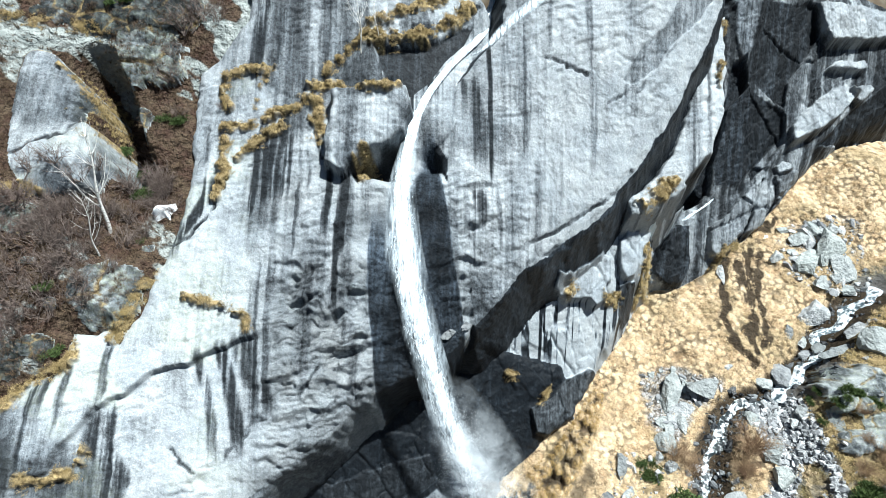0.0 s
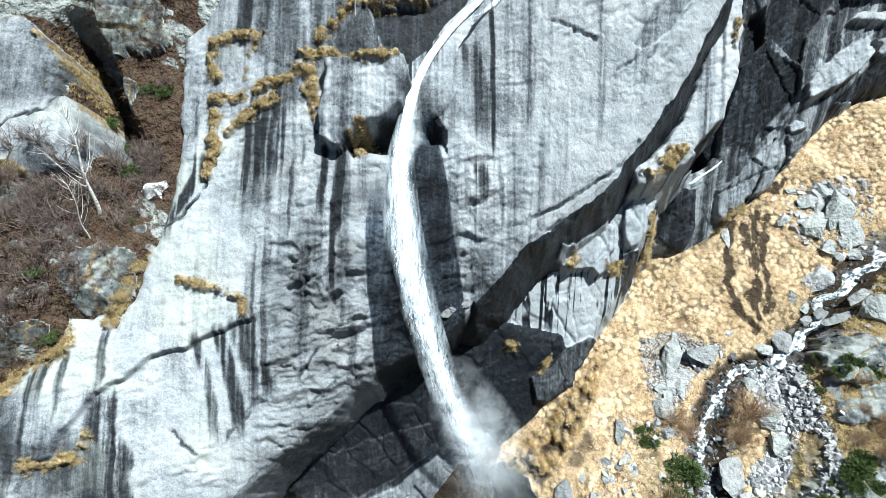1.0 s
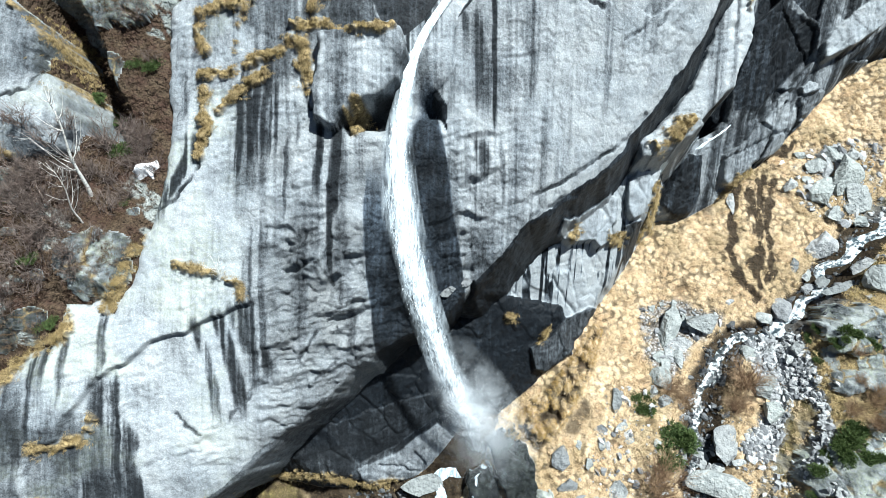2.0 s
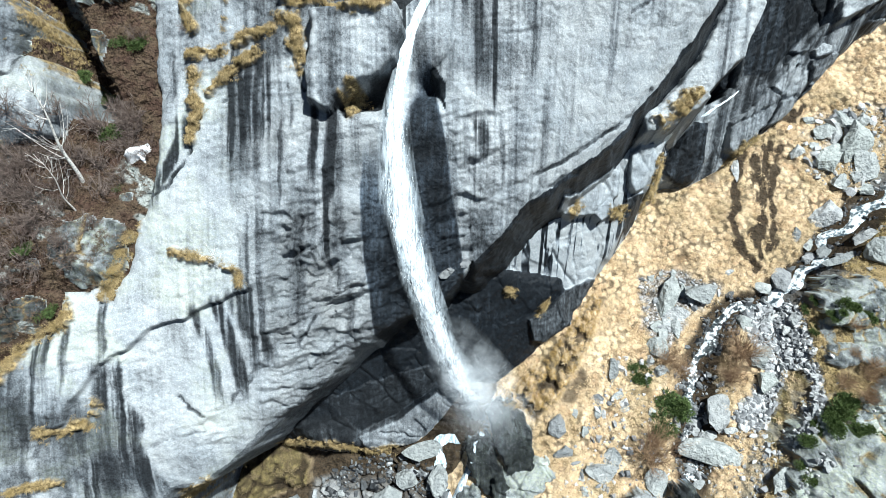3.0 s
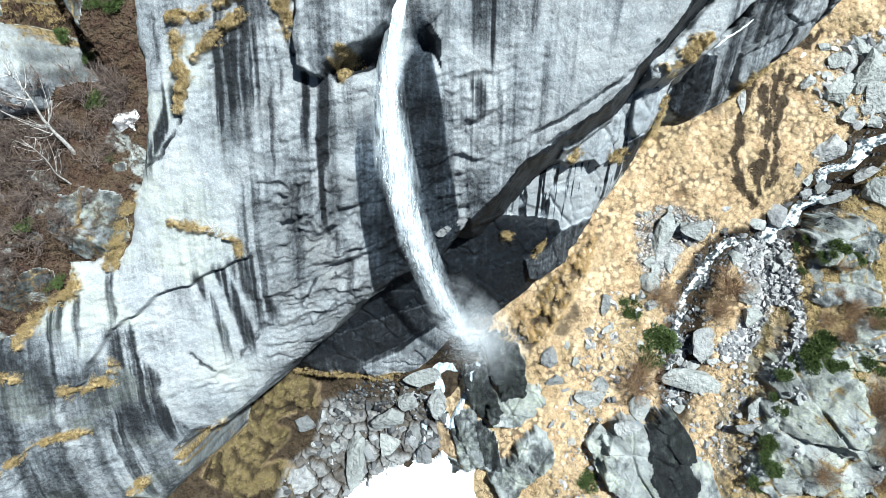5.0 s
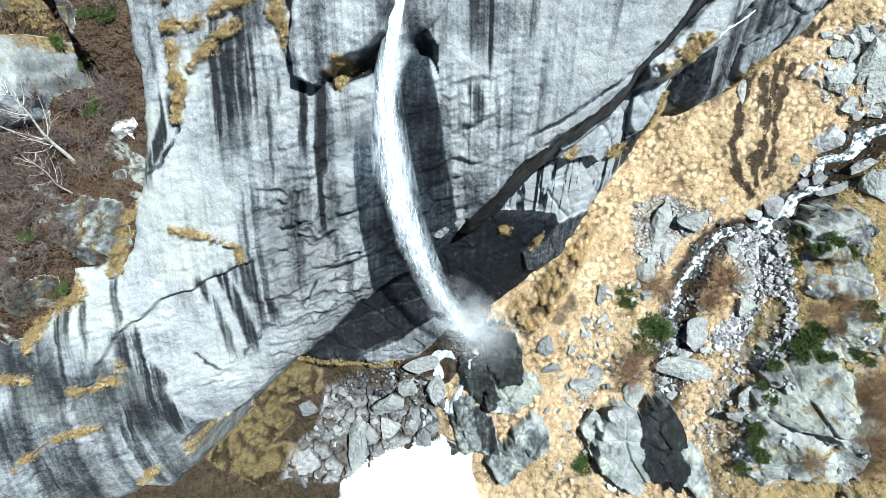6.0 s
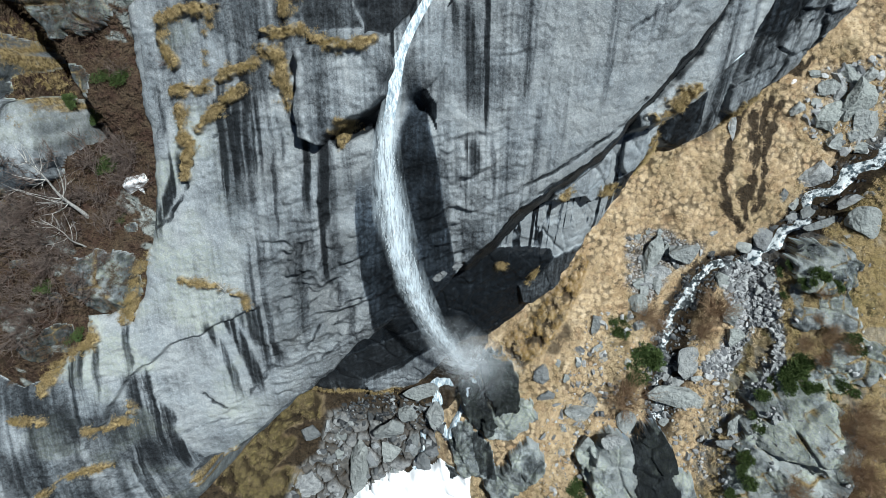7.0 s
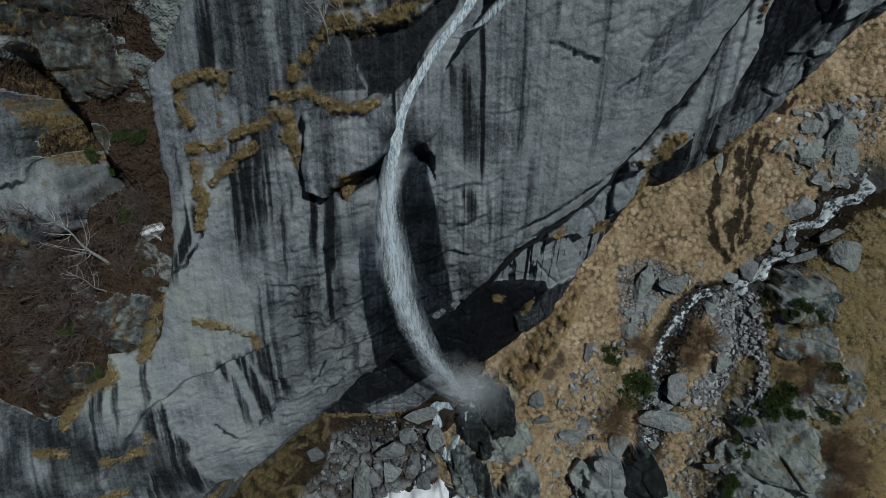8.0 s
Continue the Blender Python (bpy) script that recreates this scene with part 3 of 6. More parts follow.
def cells(x, y, seed=0):
    """Distance to the nearest and second nearest of scattered points, and a number for the nearest."""
    i0, j0 = np.floor(x), np.floor(y)
    f1, f2, num = np.full(x.shape, 9.0), np.full(x.shape, 9.0), np.zeros(x.shape)
    for di in (-1, 0, 1):
        for dj in (-1, 0, 1):
            i, j = i0 + di, j0 + dj
            d = np.hypot(i + hash2(i, j, seed) - x, j + hash2(i, j, seed + 5) - y)
            near = d < f1
            f2 = np.where(near, f1, np.minimum(f2, d))
            num = np.where(near, hash2(i, j, seed + 9), num)
            f1 = np.where(near, d, f1)
    return f1, f2, num


def facets(x, y, seed=0, lean=0.5):
    """Broken rock: the upper hull of many small tilted planes, with crisp creases between them."""
    i0, j0 = np.floor(x), np.floor(y)
    top = np.full(x.shape, -9.0)
    for di in (-1, 0, 1):
        for dj in (-1, 0, 1):
            i, j = i0 + di, j0 + dj
            dx, dy = x - i - hash2(i, j, seed), y - j - hash2(i, j, seed + 5)
            h = 0.5 * hash2(i, j, seed + 9) + 2 * lean * (hash2(i, j, seed + 13) - 0.5) * dx + 2 * lean * (hash2(i, j, seed + 17) - 0.35) * dy - 0.75 * np.hypot(dx, dy)
            top = np.maximum(top, h)
    return top


def scales(x, y, seed=0):
    """Rock spalled off in shells: gentle backs, steep lower lips that overlap one another."""
    i0, j0 = np.floor(x), np.floor(y)
    top = np.full(x.shape, -9.0)
    for di in (-1, 0, 1):
        for dj in (-1, 0, 1):
            i, j = i0 + di, j0 + dj
            dx, dy = x - i - hash2(i, j, seed), y - j - hash2(i, j, seed + 5)
            dy = dy + (hash2(i, j, seed + 13) - 0.5) * dx
            h = 0.7 * hash2(i, j, seed + 9) - 0.9 * dx * dx - np.where(dy < 0, 2.6 * np.abs(dy) ** 1.3, 0.55 * dy)
            top = np.maximum(top, h)
    return top


def smooth(a, b, x):
    w = np.clip((x - a) / (b - a), 0, 1)
    return w * w * (3 - 2 * w)


# ---- the inclined plane ----
ORIGIN = Vector((0, 30, 20))
ALONG_V = Vector((0, math.sin(radians(57)), math.cos(radians(57))))
ALONG_N = Vector((0, -math.cos(radians(57)), math.sin(radians(57))))


def place(u, v, n):
    return ORIGIN + Vector((u, 0, 0)) + float(v) * ALONG_V + float(n) * ALONG_N


def surface(k, u, v):
    deg, co = SURFACE[k]
    a, b = u / 20, v / 20
    out, c = 0.0, 0
    for i in range(deg + 1):
        for j in range(deg + 1 - i):
            out = out + co[c] * a ** i * b ** j
            c += 1
    return out


def line_distance(u, v, pts):
    best = np.full(np.shape(u), 1e9)
    for (a, b), (c, d) in zip(pts[:-1], pts[1:]):
        w = np.clip(((u - a) * (c - a) + (v - b) * (d - b)) / ((c - a) ** 2 + (d - b) ** 2 + 1e-9), 0, 1)
        best = np.minimum(best, np.hypot(u - a - w * (c - a), v - b - w * (d - b)))
    return best


def inside(u, v, pts):
    """Distance to the outline, positive inside."""
    ring = list(pts) + [pts[0]]
    odd = np.zeros(np.shape(u), bool)
    for (a, b), (c, d) in zip(ring[:-1], ring[1:]):
        if b != d:
            odd ^= ((b > v) != (d > v)) & (u < (c - a) * (v - b) / (d - b) + a)
    return np.where(odd, 1.0, -1.0) * line_distance(u, v, ring)


def right_of(u, v, pts):
    """How far to the right of an upright line, in metres."""
    vs, us = zip(*sorted((b, a) for a, b in pts))
    return u - np.interp(v, vs, us)


def stripes(u, v, rows):
    out = np.zeros(np.shape(u))
    for u0, v0, u1, v1, w, s in rows:
        wob = 0.5 * w * value_noise(v * 0.6 + u0, v * 0 + u0, 3)
        t = np.clip((v0 - v) / (v0 - v1), 0, 1)
        d = np.abs(u - (u0 + (u1 - u0) * t) - wob) / (0.5 * w)
        ends = smooth(1.2, -0.3, v - v0) * smooth(-2.2, 0.6, v - v1)
        out = np.maximum(out, s * smooth(1.5, 0.45, d) * ends)
    return out

# ---- materials ----
class Nodes:
    """A small helper to wire node materials."""

    def __init__(self, name):
        self.mat = bpy.data.materials.new(name)
        self.mat.use_nodes = True
        self.t = self.mat.node_tree
        self.bsdf = self.t.nodes["Principled BSDF"]
        self.out = self.t.nodes["Material Output"]
        self.pos = self.t.nodes.new("ShaderNodeNewGeometry").outputs["Position"]

    def node(self, kind, **inputs):
        n = self.t.nodes.new(kind)
        for key, value in inputs.items():
            self.put(value, n.inputs[key.replace("_", " ")])
        return n

    def put(self, value, socket):
        if isinstance(value, bpy.types.NodeSocket):
            self.t.links.new(value, socket)
        else:
            socket.default_value = value

    def noise(self, scale, detail=4.0, rough=0.6, stretch=(1, 1, 1)):
        m = self.t.nodes.new("ShaderNodeMapping")
        self.t.links.new(self.pos, m.inputs["Vector"])
        m.inputs["Scale"].default_value = stretch
        n = self.t.nodes.new("ShaderNodeTexNoise")
        self.t.links.new(m.outputs[0], n.inputs["Vector"])
        n.inputs["Scale"].default_value, n.inputs["Detail"].default_value, n.inputs["Roughness"].default_value = scale, detail, rough
        return n.outputs["Fac"]

    def fall_noise(self, across, down, detail=5.0, rough=0.65, slant=0.0):
        """Noise drawn out down the slope, as water leaves it, or aslant by some degrees."""
        parts = []
        c, s = math.cos(radians(slant)), math.sin(radians(slant))
        for way, scale in (((c, 0.839 * s, 0.545 * s), across), ((-s, 0.839 * c, 0.545 * c), down), ((0, -0.545, 0.839), across * 0.35)):
            d = self.t.nodes.new("ShaderNodeVectorMath")
            d.operation = "DOT_PRODUCT"
            self.t.links.new(self.pos, d.inputs[0])
            d.inputs[1].default_value = tuple(c * scale for c in way)
            parts.append(d.outputs["Value"])
        c = self.t.nodes.new("ShaderNodeCombineXYZ")
        for value, socket in zip(parts, c.inputs):
            self.t.links.new(value, socket)
        n = self.t.nodes.new("ShaderNodeTexNoise")
        self.t.links.new(c.outputs[0], n.inputs["Vector"])
        n.inputs["Scale"].default_value, n.inputs["Detail"].default_value, n.inputs["Roughness"].default_value = 1.0, detail, rough
        return n.outputs["Fac"]

    def voronoi(self, scale, feature="F1"):
        n = self.t.nodes.new("ShaderNodeTexVoronoi")
        n.feature = feature
        self.t.links.new(self.pos, n.inputs["Vector"])
        n.inputs["Scale"].default_value = scale
        return n.outputs["Distance"]

    def ramp(self, fac, a, b, lo=0.0, hi=1.0):
        n = self.t.nodes.new("ShaderNodeMapRange")
        n.interpolation_type = "SMOOTHSTEP"
        self.t.links.new(fac, n.inputs["Value"])
        for key, value in (("From Min", a), ("From Max", b), ("To Min", lo), ("To Max", hi)):
            n.inputs[key].default_value = value
        return n.outputs[0]

    def math(self, op, a, b=0.0):
        n = self.t.nodes.new("ShaderNodeMath")
        n.operation = op
        self.put(a, n.inputs[0])
        self.put(b, n.inputs[1])
        return n.outputs[0]

    def mix(self, fac, a, b, blend="MIX"):
        n = self.t.nodes.new("ShaderNodeMix")
        n.data_type, n.blend_type = "RGBA", blend
        self.put(fac, n.inputs["Factor"])
        for value, socket in ((a, n.inputs[6]), (b, n.inputs[7])):
            self.put((*value, 1) if isinstance(value, tuple) else value, socket)
        return n.outputs[2]

    def mix_value(self, fac, a, b):
        return self.math("ADD", a, self.math("MULTIPLY", fac, b - a))

    def bump(self, height, distance, strength=1.0, below=None):
        n = self.t.nodes.new("ShaderNodeBump")
        n.inputs["Distance"].default_value = distance
        self.put(strength, n.inputs["Strength"])
        self.t.links.new(height, n.inputs["Height"])
        if below is not None:
            self.t.links.new(below, n.inputs["Normal"])
        return n.outputs[0]

    def scatter_normal(self, height, distance):
        """Drops and froth throw light back from all their sides: shade them as if turned to the open sky, with some relief."""
        c = self.t.nodes.new("ShaderNodeCombineXYZ")
        for socket, value in zip(c.inputs, (0.15, -0.5, 0.85)):
            socket.default_value = value
        return self.bump(height, distance, 0.5, c.outputs[0])

    def split(self, name):
        a = self.t.nodes.new("ShaderNodeAttribute")
        a.attribute_name = name
        s = self.t.nodes.new("ShaderNodeSeparateColor")
        self.t.links.new(a.outputs["Color"], s.inputs[0])
        return s.outputs[0], s.outputs[1], s.outputs[2], a.outputs["Alpha"]

    def done(self, color, rough=0.8, normal=None, spec=0.3):
        self.put((*color, 1) if isinstance(color, tuple) else color, self.bsdf.inputs["Base Color"])
        self.put(rough, self.bsdf.inputs["Roughness"])
        self.bsdf.inputs["Specular IOR Level"].default_value = spec
        if normal is not None:
            self.t.links.new(normal, self.bsdf.inputs["Normal"])
        return self.mat


def granite():
    k = Nodes("granite")
    stain_shade, lichen, wet, soil = k.split("cover")
    big, mid, fine, grit = k.noise(0.35, 3), k.noise(1.7, 5, 0.65), k.noise(5, 3, 0.6), k.noise(13, 2, 0.6)
    base = k.mix(k.ramp(big, 0.35, 0.65), (0.305, 0.335, 0.353), (0.375, 0.398, 0.406))
    rub = k.ramp(stain_shade, 0.0, 0.5, 0.22, 0.7)
    hatch = k.fall_noise(4.5, 2.0, 5, 0.75, 38)
    base = k.mix(k.ramp(mid, 0.45, 0.68, 0, 0.35), base, (0.2, 0.21, 0.22))
    base = k.mix(k.math("MULTIPLY", k.ramp(fine, 0.5, 0.64), rub), base, (0.15, 0.155, 0.165))
    base = k.mix(k.math("MULTIPLY", k.ramp(grit, 0.53, 0.66), rub), base, (0.1, 0.105, 0.115))
    base = k.mix(k.ramp(grit, 0.46, 0.35, 0, 0.4), base, (0.6, 0.61, 0.61))
    base = k.mix(k.math("MULTIPLY", k.ramp(hatch, 0.52, 0.66), k.ramp(stain_shade, 0.0, 0.4, 0.15, 0.6)), base, (0.13, 0.14, 0.155))
    green = k.mix(k.ramp(mid, 0.4, 0.6), (0.35, 0.39, 0.31), (0.50, 0.53, 0.43))
    base = k.mix(k.math("MULTIPLY", lichen, k.ramp(fine, 0.4, 0.55, 0.15, 0.8)), base, green)
    # dark runs: thin lines drawn down the face, thicker where more water comes
    runs = k.math("ADD", k.math("MULTIPLY", k.fall_noise(2.2, 0.12, 3), 0.35), k.math("ADD", k.math("MULTIPLY", k.fall_noise(7.0, 0.5, 3), 0.3), k.math("MULTIPLY", k.math("ADD", mid, fine), 0.175)))
    runs = k.ramp(runs, 0.36, 0.64)
    amount = k.math("ADD", stain_shade, k.math("MULTIPLY", k.math("SUBTRACT", runs, 0.5), k.math("ADD", 0.06, k.math("MULTIPLY", stain_shade, 0.45))))
    amount = k.ramp(amount, -0.02, 1.02)
    # darkens and blues wet rock, and the shade painted in with it
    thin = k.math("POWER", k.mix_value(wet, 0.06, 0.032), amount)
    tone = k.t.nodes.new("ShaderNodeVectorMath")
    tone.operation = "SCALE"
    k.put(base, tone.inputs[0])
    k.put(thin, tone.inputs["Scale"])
    base = k.mix(k.math("MAXIMUM", wet, k.math("MULTIPLY", stain_shade, 0.5)), tone.outputs[0], (0.8, 0.96, 1.18), "MULTIPLY")
    base = k.mix(k.math("MULTIPLY", soil, k.ramp(mid, 0.3, 0.5, 0.6, 1.0)), base, k.mix(k.ramp(fine, 0.4, 0.6), (0.13, 0.095, 0.045), (0.32, 0.245, 0.12)))
    rugged = k.t.nodes.new("ShaderNodeAttribute")
    rugged.attribute_name = "rugged"
    rugged = rugged.outputs["Fac"]
    b = k.bump(k.noise(0.8, 2, 0.5), 0.8, rugged)
    b = k.bump(hatch, 0.35, k.math("ADD", rugged, 0.08), b)
    b = k.bump(k.noise(8, 3, 0.65), 0.13, k.math("ADD", rugged, 0.15), b)
    rough = k.mix(wet, (0.8, 0.8, 0.8), (0.45, 0.45, 0.45))
    return k.done(base, rough, b, 0.14)


def meadow():
    k = Nodes("dry_meadow")
    gravel, moss, mud_shade, bare = k.split("cover")
    big, mid, fine = k.noise(0.25, 3), k.noise(1.6, 5, 0.7), k.noise(7, 5, 0.75)
    base = k.mix(k.ramp(mid, 0.35, 0.65), (0.46, 0.345, 0.205), (0.62, 0.495, 0.33))
    base = k.mix(k.ramp(big, 0.5, 0.68, 0, 0.5), base, (0.52, 0.38, 0.23))
    base = k.mix(k.ramp(fine, 0.52, 0.66, 0, 0.6), base, (0.15, 0.09, 0.04))
    litter, rust = k.noise(0.8, 4, 0.65), k.noise(2.8, 3, 0.6)
    base = k.mix(k.ramp(litter, 0.5, 0.62, 0, 0.6), base, k.mix(k.ramp(rust, 0.45, 0.6), (0.27, 0.155, 0.07), (0.13, 0.08, 0.042)))
    base = k.mix(k.ramp(rust, 0.6, 0.7, 0, 0.6), base, (0.10, 0.06, 0.035))
    base = k.mix(moss, base, k.mix(k.ramp(fine, 0.4, 0.6), (0.17, 0.135, 0.05), (0.065, 0.06, 0.022)))
    base = k.mix(gravel, base, k.mix(k.ramp(fine, 0.42, 0.6), (0.03, 0.03, 0.032), (0.38, 0.39, 0.4)))
    # mud, and the shade painted between tufts in the same dark colour
    base = k.mix(k.math("MULTIPLY", mud_shade, k.ramp(mid, 0.3, 0.65, 1.0, 0.94)), base, k.mix(k.ramp(fine, 0.4, 0.6), (0.008, 0.007, 0.006), (0.042, 0.029, 0.017)))
    base = k.mix(bare, base, k.mix(k.ramp(mid, 0.35, 0.65), (0.2, 0.21, 0.215), (0.36, 0.37, 0.37)))
    b = k.bump(k.noise(2.2, 2, 0.5), 0.16)
    b = k.bump(k.noise(7, 3, 0.6), 0.12, 1.0, b)
    return k.done(base, 0.9, b, 0.15)


def slope_soil():
    k = Nodes("leaf_litter")
    a, moss, c, bare = k.split("cover")
    mid, fine = k.noise(0.9, 5, 0.65), k.noise(8, 4, 0.7)
    base = k.mix(k.ramp(mid, 0.38, 0.62), (0.062, 0.038, 0.028), (0.09, 0.066, 0.044))
    base = k.mix(k.ramp(fine, 0.45, 0.65, 0, 0.7), base, (0.018, 0.013, 0.011))
    base = k.mix(bare, base, k.mix(k.ramp(mid, 0.35, 0.65), (0.2, 0.22, 0.21), (0.34, 0.36, 0.34)))
    b = k.bump(k.noise(2.5, 2, 0.5), 0.5)
    return k.done(base, 0.95, k.bump(k.noise(8, 2, 0.5), 0.15, 1.0, b), 0.1)


M_ROCK, M_GROUND, M_SLOPE = granite(), meadow(), slope_soil()


def boulder_stone():
    k = Nodes("boulder_stone")
    info = k.t.nodes.new("ShaderNodeObjectInfo")
    tone = k.t.nodes.new("ShaderNodeSeparateColor")
    k.t.links.new(info.outputs["Color"], tone.inputs[0])
    mid, fine = k.noise(2.0, 5, 0.65), k.noise(12, 3, 0.7)
    base = k.mix(k.ramp(mid, 0.35, 0.65), (0.24, 0.25, 0.255), (0.41, 0.42, 0.41))
    base = k.mix(k.math("MULTIPLY", info.outputs["Random"], 0.35), base, (0.28, 0.33, 0.28))
    base = k.mix(tone.outputs[0], base, (0.07, 0.075, 0.085))
    base = k.mix(k.ramp(fine, 0.5, 0.65, 0, 0.5), base, (0.14, 0.15, 0.16))
    b = k.bump(k.noise(2.5, 2, 0.5), 0.3)
    return k.done(base, 0.75, k.bump(k.noise(8, 2, 0.5), 0.07, 1.0, b), 0.3)


def loose_stone(name, low, high):
    k = Nodes(name)
    isl = k.t.nodes.new("ShaderNodeNewGeometry").outputs["Random Per Island"]
    base = k.mix(k.math("POWER", isl, 1.4), low, high)
    base = k.mix(k.ramp(k.noise(9, 3, 0.6), 0.5, 0.65, 0, 0.6), base, (0.13, 0.13, 0.13))
    return k.done(base, 0.8, k.bump(k.noise(12, 3), 0.05), 0.25)


def blades(name, a, b, c):
    k = Nodes(name)
    isl = k.t.nodes.new("ShaderNodeNewGeometry").outputs["Random Per Island"]
    patch = k.noise(0.5, 3)
    base = k.mix(isl, a, b)
    base = k.mix(k.ramp(patch, 0.45, 0.65, 0, 0.8), base, c)
    k.bsdf.inputs["Transmission Weight"].default_value = 0.0
    return k.done(base, 0.7, None, 0.2)


def foam(name, dark, amount, scale):
    """White water: bright froth broken by darker clear water, drawn out along the fall."""
    k = Nodes(name)
    n = k.fall_noise(scale, scale * 0.25, 5, 0.75)
    base = k.mix(k.ramp(n, amount - 0.1, amount + 0.1), dark, (0.74, 0.79, 0.81))
    mat = k.done(base, 0.4, k.scatter_normal(n, 0.1), 0.3)
    return mat


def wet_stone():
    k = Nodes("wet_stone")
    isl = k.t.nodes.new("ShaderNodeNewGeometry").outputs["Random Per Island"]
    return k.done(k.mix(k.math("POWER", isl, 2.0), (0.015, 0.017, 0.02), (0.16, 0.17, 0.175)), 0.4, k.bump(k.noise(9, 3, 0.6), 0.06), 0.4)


def froth(name, dark, amount, scale):
    """Shallow rapid water: patches of white over dark wet stones."""
    k = Nodes(name)
    n = k.noise(scale, 4, 0.65)
    base = k.mix(k.ramp(n, amount - 0.08, amount + 0.1), dark, (0.72, 0.77, 0.79))
    return k.done(base, 0.15, k.bump(n, 0.15), 0.5)


def veil(name, low, high, scale, color=(0.93, 0.95, 0.97)):
    """Thin falling water and spray: white with gaps; the vertex value gives how dense it is."""
    k = Nodes(name)
    a = k.t.nodes.new("ShaderNodeAttribute")
    a.attribute_name = "water_amount"
    n = k.fall_noise(scale, scale * 0.1, 5, 0.7)
    alpha = k.math("MULTIPLY", a.outputs["Fac"], k.ramp(n, low, high))
    k.put(k.math("MINIMUM", alpha, 1.0), k.bsdf.inputs["Alpha"])
    return k.done(k.mix(k.ramp(n, 0.34, 0.6), tuple(0.72 * c for c in color), color), 0.5, k.scatter_normal(n, 0.15), 0.2)


def drops():
    k = Nodes("water_drops")
    n = k.noise(1.0, 4, 0.65)
    return k.done(k.mix(k.ramp(n, 0.35, 0.65), (0.64, 0.71, 0.76), (0.82, 0.86, 0.88)), 0.5, k.scatter_normal(n, 0.02), 0.2)


def mist(name):
    """Fine spray hanging in the air: soft puffs, the vertex value gives how dense it is."""
    k = Nodes(name)
    a = k.t.nodes.new("ShaderNodeAttribute")
    a.attribute_name = "water_amount"
    n = k.math("ADD", k.math("MULTIPLY", k.noise(0.55, 4, 0.6), 0.75), k.math("MULTIPLY", k.noise(3.0, 4, 0.7), 0.25))
    k.put(k.math("MULTIPLY", a.outputs["Fac"], k.ramp(n, 0.3, 0.66)), k.bsdf.inputs["Alpha"])
    return k.done((0.8, 0.86, 0.9), 0.6, k.scatter_normal(n, 0.05), 0.1)


def plain(name, a, b, scale, rough=0.8, bump=0.03):
    k = Nodes(name)
    n = k.noise(scale, 4, 0.65)
    return k.done(k.mix(k.ramp(n, 0.35, 0.65), a, b), rough, k.bump(n, bump), 0.25)


def birch_bark():
    k = Nodes("birch_bark")
    n = k.noise(6, 3, 0.6, (0.6, 0.6, 4))
    return k.done(k.mix(k.ramp(n, 0.55, 0.62), (0.72, 0.7, 0.66), (0.1, 0.09, 0.08)), 0.7, None, 0.2)


M_STONE, M_GRAVEL, M_WETSTONE = boulder_stone(), loose_stone("loose_stone", (0.13, 0.137, 0.145), (0.55, 0.56, 0.56)), wet_stone()
M_RUBBLE = loose_stone("talus_rubble", (0.03, 0.033, 0.037), (0.38, 0.4, 0.41))
M_STRAW = blades("straw_grass", (0.37, 0.27, 0.145), (0.70, 0.56, 0.365), (0.53, 0.39, 0.225))
M_TUFT = blades("bank_grass", (0.25, 0.18, 0.08), (0.62, 0.48, 0.25), (0.40, 0.31, 0.135))
M_LEDGE = blades("ledge_grass", (0.16, 0.115, 0.045), (0.50, 0.385, 0.20), (0.28, 0.21, 0.085))
M_OLDGRASS = blades("old_ochre_grass", (0.24, 0.155, 0.055), (0.56, 0.395, 0.15), (0.42, 0.28, 0.095))
M_HUMPGRASS = blades("matted_grass", (0.045, 0.034, 0.016), (0.28, 0.215, 0.12), (0.09, 0.07, 0.03))
M_HILLGRASS = blades("hill_grass", (0.055, 0.034, 0.024), (0.17, 0.12, 0.075), (0.085, 0.06, 0.034))
M_NEEDLES = blades("juniper_needles", (0.035, 0.06, 0.02), (0.10, 0.14, 0.045), (0.05, 0.075, 0.02))
M_TWIGS = blades("bare_twigs", (0.085, 0.066, 0.058), (0.22, 0.175, 0.15), (0.11, 0.078, 0.066))
M_BUSH = blades("brown_bush_twigs", (0.17, 0.11, 0.065), (0.36, 0.25, 0.15), (0.15, 0.09, 0.055))
M_BARK = birch_bark()
M_FALL = veil("falling_water", 0.26, 0.62, 6.5, (0.64, 0.73, 0.79))
M_MIST = mist("spray_mist")
M_CORE = foam("dense_white_water", (0.22, 0.31, 0.38), 0.5, 7.0)
M_DROPS = drops()
M_RAPID = froth("rapid_water", (0.02, 0.027, 0.03), 0.54, 2.2)
M_TORRENT = froth("torrent_water", (0.06, 0.085, 0.10), 0.48, 2.0)
M_ICE = plain("blue_ice", (0.55, 0.68, 0.75), (0.78, 0.86, 0.9), 1.5, 0.35, 0.05)
M_FAR = plain("far_slope", (0.07, 0.05, 0.03), (0.19, 0.18, 0.15), 0.12, 0.95, 0.5)
M_SNOW = plain("old_snow", (0.86, 0.88, 0.9), (0.93, 0.94, 0.95), 1.2, 0.6, 0.05)

